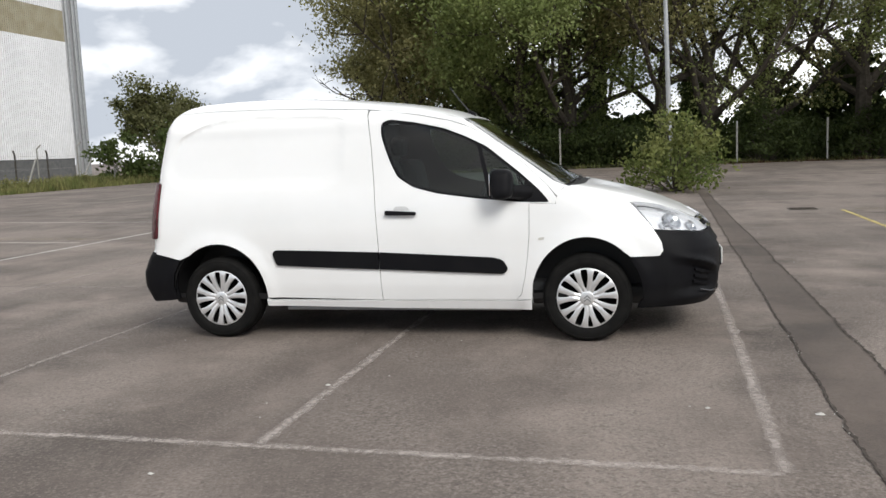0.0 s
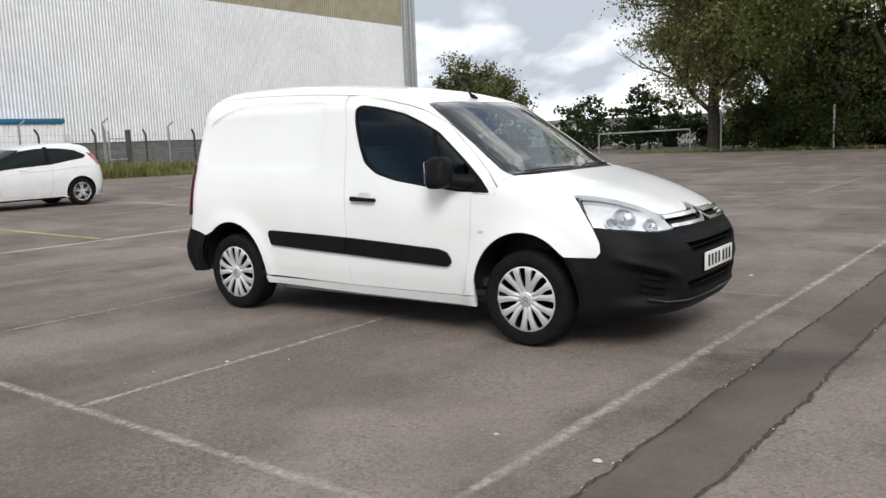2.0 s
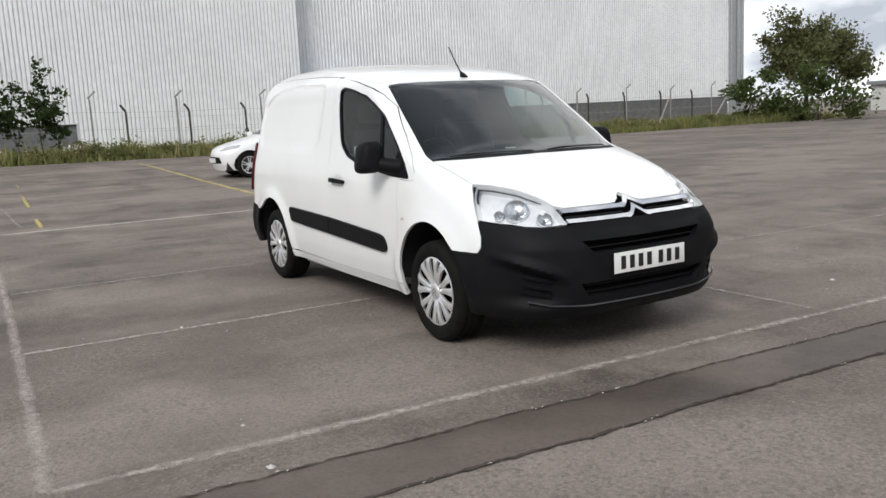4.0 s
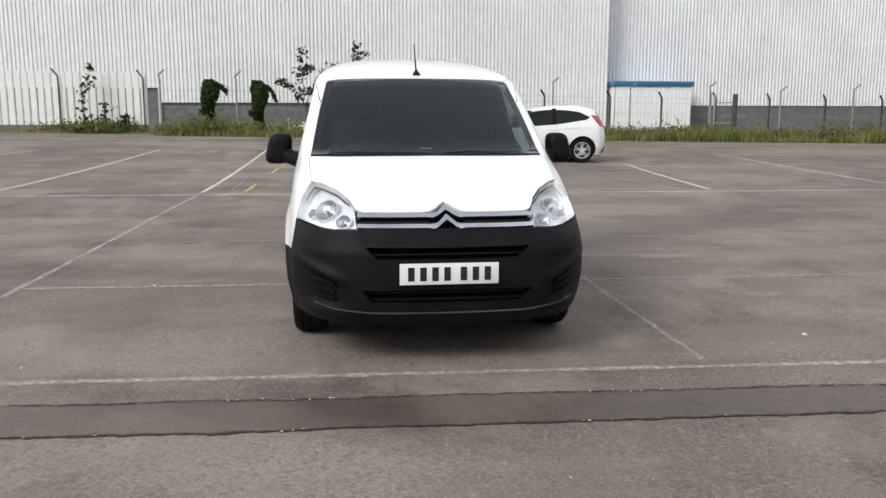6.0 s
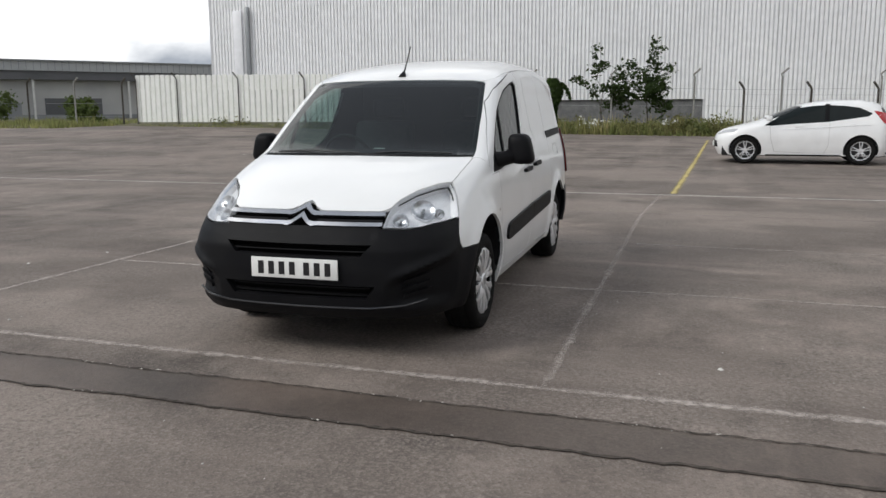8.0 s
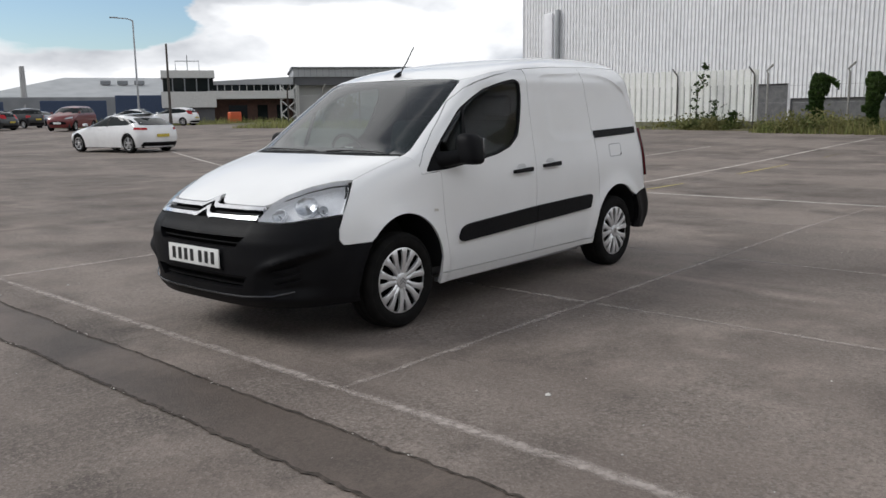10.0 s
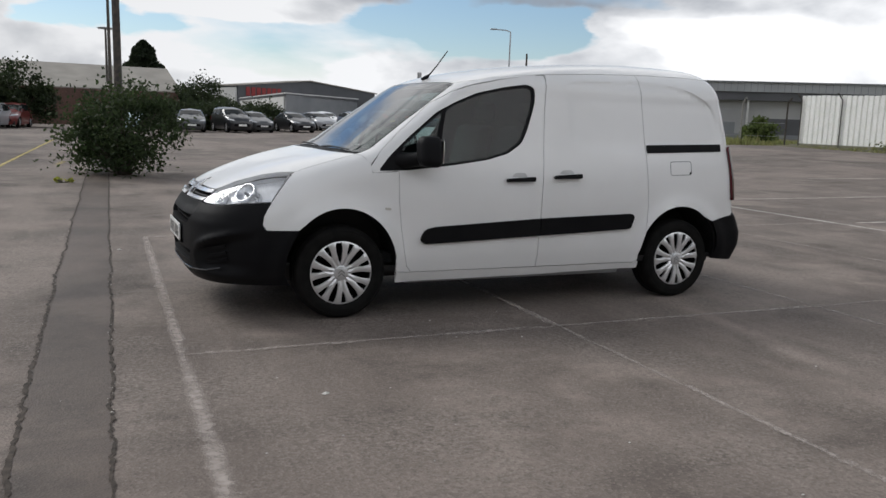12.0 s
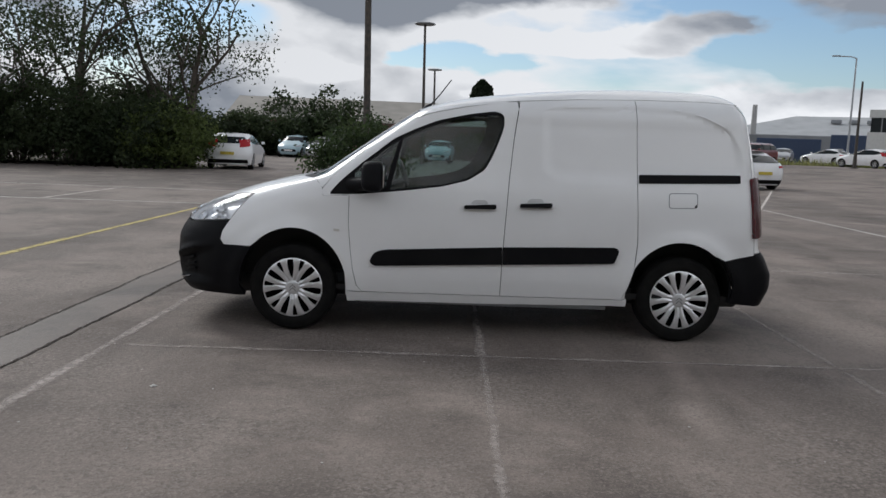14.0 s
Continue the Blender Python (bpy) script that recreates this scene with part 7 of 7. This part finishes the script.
M["far_grey"] = mat("far_grey", (.23, .24, .25), .7, color2=(.19, .20, .21), scale=.5)
M["far_dark"] = mat("far_dark", (.075, .08, .085), .6, color2=(.10, .10, .11), scale=.4)
M["far_pale"] = mat("far_pale", (.42, .42, .41), .8, color2=(.35, .35, .35), scale=.3)
M["far_white"] = mat("far_white", (.62, .62, .60), .7)
M["far_blue"] = mat("far_blue", (.035, .06, .12), .5)
M["far_red"] = mat("far_red", (.28, .03, .03), .6)
M["brick_far"] = mat("brick_far", (.11, .062, .048), .9, color2=(.085, .05, .04), scale=2, fine=(9, .2))
M["far_roof"] = mat("far_roof", (.30, .28, .25), .85, color2=(.24, .225, .20), scale=.6)


def gable(name, p0, p1, depth, eave, ridge, wall, roof, label, hip=0.0):
    """A long building: its front runs from p0 to p1, its body lies behind the front."""
    L, a = oriented(*p0, *p1)
    b = base(name, pose(p0[0], p0[1], 0, 0, 0, a), label, "building")
    part("wall", box_bm(0, L, 0, .25, -.5, eave), wall, b, smooth=False)
    part("wall", box_bm(0, L, depth - .25, depth, -.5, eave), wall, b, smooth=False)
    for x in (0, L - .25):
        bm = bmesh.new()
        q = [(x, 0.0, -.5), (x, depth, -.5), (x, depth, eave), (x, depth / 2, eave if hip and x else ridge), (x, 0.0, eave)]
        lo = [bm.verts.new(v) for v in q]
        hi = [bm.verts.new((v[0] + .25, v[1], v[2])) for v in q]
        bm.faces.new(lo)
        bm.faces.new(hi[::-1])
        for i in range(5):
            bm.faces.new((lo[i], lo[(i + 1) % 5], hi[(i + 1) % 5], hi[i]))
        part("gable_wall", bm, wall, b, smooth=False)
    bm = bmesh.new()
    q = [(-.3, -.4, eave - .1), (-.3, depth / 2, ridge + .1), (-.3, depth + .4, eave - .1)]
    lo = [bm.verts.new(v) for v in q]
    ends = (L + .3, L + .3 - hip, L + .3)
    hi = [bm.verts.new((x, v[1], v[2])) for x, v in zip(ends, q)]
    lo2 = [bm.verts.new((v[0], v[1], v[2] + .2)) for v in q]
    hi2 = [bm.verts.new((x, v[1], v[2] + .2)) for x, v in zip(ends, q)]
    for i in range(2):
        bm.faces.new((lo[i], lo[i + 1], hi[i + 1], hi[i]))
        bm.faces.new((lo2[i], hi2[i], hi2[i + 1], lo2[i + 1]))
    bm.faces.new((lo[0], hi[0], hi2[0], lo2[0]))
    bm.faces.new((lo[2], lo2[2], hi2[2], hi[2]))
    if hip:
        bm.faces.new(hi2)
        bm.faces.new((hi[0], hi[2], hi2[2], hi2[0]))
    part("roof", bm, roof, b, smooth=False)
    return b, L


def build_far():
    # grey warehouse with a red sign
    L, a = oriented(-52.0, -149.8, -23.6, -138.9)
    b = base("warehouse", pose(-23.6, -138.9, 0, 0, 0, a + 180), "dark grey gable-fronted warehouse with a red sign", "building")
    front = [(0, -.5), (L, -.5), (L, 5.9), (.49 * L, 7.4), (0, 5.9)]
    bm = bmesh.new()
    rings = [[bm.verts.new((x, y, z)) for x, z in front] for y in (0, 7)]
    for k in range(5):
        bm.faces.new((rings[0][k], rings[0][(k + 1) % 5], rings[1][(k + 1) % 5], rings[1][k]))
    bm.faces.new(rings[0][::-1])
    bm.faces.new(rings[1])
    part("wall", bm, M["far_dark"], b, smooth=False)
    part("end_wall", box_bm(-.3, -.04, .2, 6.9, -.5, 5.6), M["far_white"], b, "pale sheeted end wall", smooth=False)
    for x0, z0, x1, z1 in ((-.4, 5.85, .49 * L, 7.4), (.49 * L, 7.4, L + .4, 5.85)):
        bm = box_bm(x0, x1, -.3, 7.3, 0, .2)
        for v in bm.verts:
            v.co.z += z0 + (z1 - z0) * (v.co.x - x0) / (x1 - x0)
        part("roof", bm, M["far_roof"], b, smooth=False)
    for k in range(7):
        part("sign_bar", box_bm(1.6 + 1.05 * k, 2.35 + 1.05 * k, -.16, -.04, 4.3, 5.75), M["far_red"], b, "dull red sign bar", smooth=False)
    # low flat-roofed unit standing before it, pale bays on one side
    low_ = base("flat_unit", pose(-19.3, -86.6, 0), "low grey flat-roofed unit with pale bays", "building")
    foot = [(0, 0), (-12.9, -13.9), (-16.3, -59.2), (-3.4, -45.3)]
    for grow_, z0, z1, m, what in ((0, -.3, 3.5, "far_grey", "wall"), (.25, 3.5, 3.62, "far_dark", "eaves"), (.1, 3.62, 3.75, "far_white", "roof")):
        bm = bmesh.new()
        mid = (-8.15, -29.6)
        ring_ = [[bm.verts.new((x + math.copysign(grow_, x - mid[0]), y + math.copysign(grow_, y - mid[1]), z)) for x, y in foot] for z in (z0, z1)]
        for k in range(4):
            bm.faces.new((ring_[0][k], ring_[1][k], ring_[1][(k + 1) % 4], ring_[0][(k + 1) % 4]))
        bm.faces.new(ring_[0])
        bm.faces.new(ring_[1][::-1])
        bmesh.ops.recalc_face_normals(bm, faces=bm.faces)
        part(what, bm, M[m], low_, smooth=False)
    for k in range(4):
        y0, y1 = -.8 - 11.2 * k, -11.2 - 11.2 * k
        bm = box_bm(.03, .12, y1, y0, .2, 3.3)
        for v in bm.verts:
            v.co.x += v.co.y * 3.4 / 45.3
        part("bay_panel", bm, M["far_white"], low_, "pale bay panel", smooth=False)
    # white shed with a hipped, stepped roof and a mast
    b, L = gable("white_shed", (-70, -114), (-44, -126.5), -30, 4.4, 7.7, M["far_grey"], M["far_roof_pale"], "pale industrial shed with a wide low roof", hip=13.0)
    for i in range(3):
        part("roof_vent", box_bm(4 + 2.6 * i, 5.6 + 2.6 * i, -9.5, -8.6, 6.7, 7.3, .1), M["far_grey"], b)
    mast = base("chimney", pose(-50.5, -123.6, 0), "slim pale chimney beside the white shed", "chimney")
    part("flue", tube_bm([(0, 0, 0), (0, 0, 9.0)], [.55, .35], 10), M["far_pale"], mast)
    # dark blue low units
    for i, (p0, p1, h) in enumerate((((-36.5, -97.0), (-33.0, -98.4), 3.3), ((-46.6, -92.4), (-40.0, -95.5), 3.4), ((-53, -89), (-47.5, -92), 4.0))):
        L, a = oriented(*p0, *p1)
        u = base("blue_unit", pose(*p0, 0, 0, 0, a), "dark blue container-like unit in the distance", "container", "dark blue units")
        part("body", box_bm(0, L, -6, 0, 0, h, .05), M["far_blue"], u, smooth=False)
        for k in range(int(L / .6)):
            part("rib", box_bm(.3 + .6 * k, .42 + .6 * k, 0, .06, .1, h - .1), M["far_blue"], u, smooth=False)
    # two-storey black and white block
    L, a = oriented(-43.2, -65.4, -39.3, -67.9)
    k = base("office_block", pose(-43.2, -65.4, 0, 0, 0, a), "small two-storey office with a black window band", "building")
    part("lower_wall", box_bm(0, L, -5, 0, -.3, 2.2), M["far_dark"], k, smooth=False)
    part("canopy", box_bm(-.2, L + .2, -5, .5, 2.2, 3.7), M["far_white"], k, "white panelled canopy", smooth=False)
    part("window_band", box_bm(0, L, -5, .1, 3.7, 5.0), M["dark_glass"], k, "black window band", smooth=False)
    for i in range(4):
        part("mullion", box_bm(.4 + i * 1.1, .5 + i * 1.1, .1, .16, 3.7, 5.0), M["far_grey"], k, smooth=False)
    part("parapet", box_bm(-.15, L + .15, -5.1, .25, 5.0, 5.7), M["far_white"], k, smooth=False)
    part("roof_rail", tube_bm([(1.2, -2, 5.7), (1.2, -2, 6.7), (3.4, -2, 6.7), (3.4, -2, 5.7)], .05, 6), M["galv"], k)
    part("mast", tube_bm([(2.3, -2, 5.7), (2.3, -2, 7.3)], .05, 6), M["galv"], k)
    # long low building: pale roof edge over a dark band, open pale bays below, running off behind the white fence
    L, a = oriented(-76, -40, -49.3, -60.75)
    lb = base("long_building", pose(-76, -40, 0, 0, 0, a), "long low building with a pale roof edge over a dark band", "building")
    part("wall", box_bm(0, L, -14, -.9, -.3, 4.3), M["far_pale"], lb, smooth=False)
    part("fascia", box_bm(-.5, L, -14.2, .2, 5.05, 5.9), M["far_roof_pale"], lb, "pale grey roof edge", smooth=False)
    # shadow under the roof edge, given as a dark-coloured band
    part("shadow_band", box_bm(-.3, L - .1, -14, 0, 4.25, 5.05), M["far_dark"], lb, "dark band put in for the shadow under the roof edge", smooth=False)
    part("roof", box_bm(-.7, L + .2, -14.4, .4, 5.9, 6.02), M["far_grey"], lb, smooth=False)
    for i in range(int(L / .6)):
        part("seam", box_bm(.3 + i * .6, .34 + i * .6, .2, .225, 5.08, 5.88), M["far_grey"], lb, smooth=False)
    for x0, x1, z0, z1, m in ((0, L, -.3, 1.1, "far_grey"), (4, 15, 1.1, 1.7, "far_white"), (19, 24, 1.1, 2.6, "far_dark"), (26, 30, 1.1, 2.2, "far_grey")):
        part("bay_panel", box_bm(x0, x1, -.9, -.82, z0, z1), M[m], lb, smooth=False)
    for k in (0, 8.4, 16.8, 25.2):
        part("column", box_bm(L - .5 - k, L - .32 - k, -.3, -.1, -.3, 4.3), M["far_white"], lb, smooth=False)
    for k in range(3):
        part("strut", tube_bm([(L - .2, .1, .2 + k * 1.3), (L + 1.3, .1, 1.5 + k * 1.3)], .07, 6), M["far_white"], lb)
        part("strut", tube_bm([(L - .2, .1, 1.5 + k * 1.3), (L + 1.3, .1, .2 + k * 1.3)], .07, 6), M["far_white"], lb)
    for x in (-.2, 1.3):
        part("post", tube_bm([(L + x, .1, -.2), (L + x, .1, 4.3)], .08, 6), M["far_white"], lb)
    # low red-walled shop with a strip of high windows over a white canopy
    L, a = oriented(-49.3, -60.75, -42.9, -65.7)
    shop = base("shop", pose(-49.3, -60.75, 0, 0, 0, a), "low red-walled shop with a white canopy and a window strip", "building")
    part("wall", box_bm(.1, L, -10, -1.6, -.3, 3.0), M["brick_far"], shop, "dull red wall", smooth=False)
    part("canopy", box_bm(0, L + .2, -10, .4, 3.0, 3.75), M["far_white"], shop, "white canopy", smooth=False)
    part("window_strip", box_bm(.1, L, -9.8, -.4, 3.75, 4.35), M["dark_glass"], shop, "dark strip of high windows", smooth=False)
    for i in range(int(L / .7)):
        part("mullion", box_bm(.3 + i * .7, .36 + i * .7, -.4, -.33, 3.75, 4.35), M["far_white"], shop, smooth=False)
    bm = box_bm(0, L + .3, -10, -.1, 4.35, 5.1)
    for v in bm.verts:
        if v.co.z > 5 and v.co.x > 1:
            v.co.z -= .45
    part("roof_edge", bm, M["far_roof_pale"], shop, "pale sloping roof edge", smooth=False)
    for x0, x1 in ((.6, 1.7), (2.6, 3.6), (4.6, 6.4)):
        part("shop_window", box_bm(x0, x1, -1.6, -1.52, .5, 2.4), M["dark_glass"], shop, smooth=False)
    # low brown shed behind the hedges
    gable("brown_shed", (-5.2, -63.6), (17.0, -62.6), -16, 2.7, 4.6, M["brick_far"], M["far_roof"], "low brown shed with a pale sheet roof")
    # small white van-like kiosk behind the young trees
    w = base("far_shed", pose(-26, 66, 0), "long white roof glimpsed beyond the far hedge", "building")
    part("wall", box_bm(-12, 14, 0, 6, 0, 2.2), M["far_white"], w, smooth=False)
    part("roof", box_bm(-12.3, 14.3, -.3, 6.3, 2.2, 2.5), M["far_grey"], w, smooth=False)


M["far_roof_pale"] = mat("far_roof_pale", (.40, .41, .42), .8, color2=(.34, .35, .36), scale=.4)
build_far()
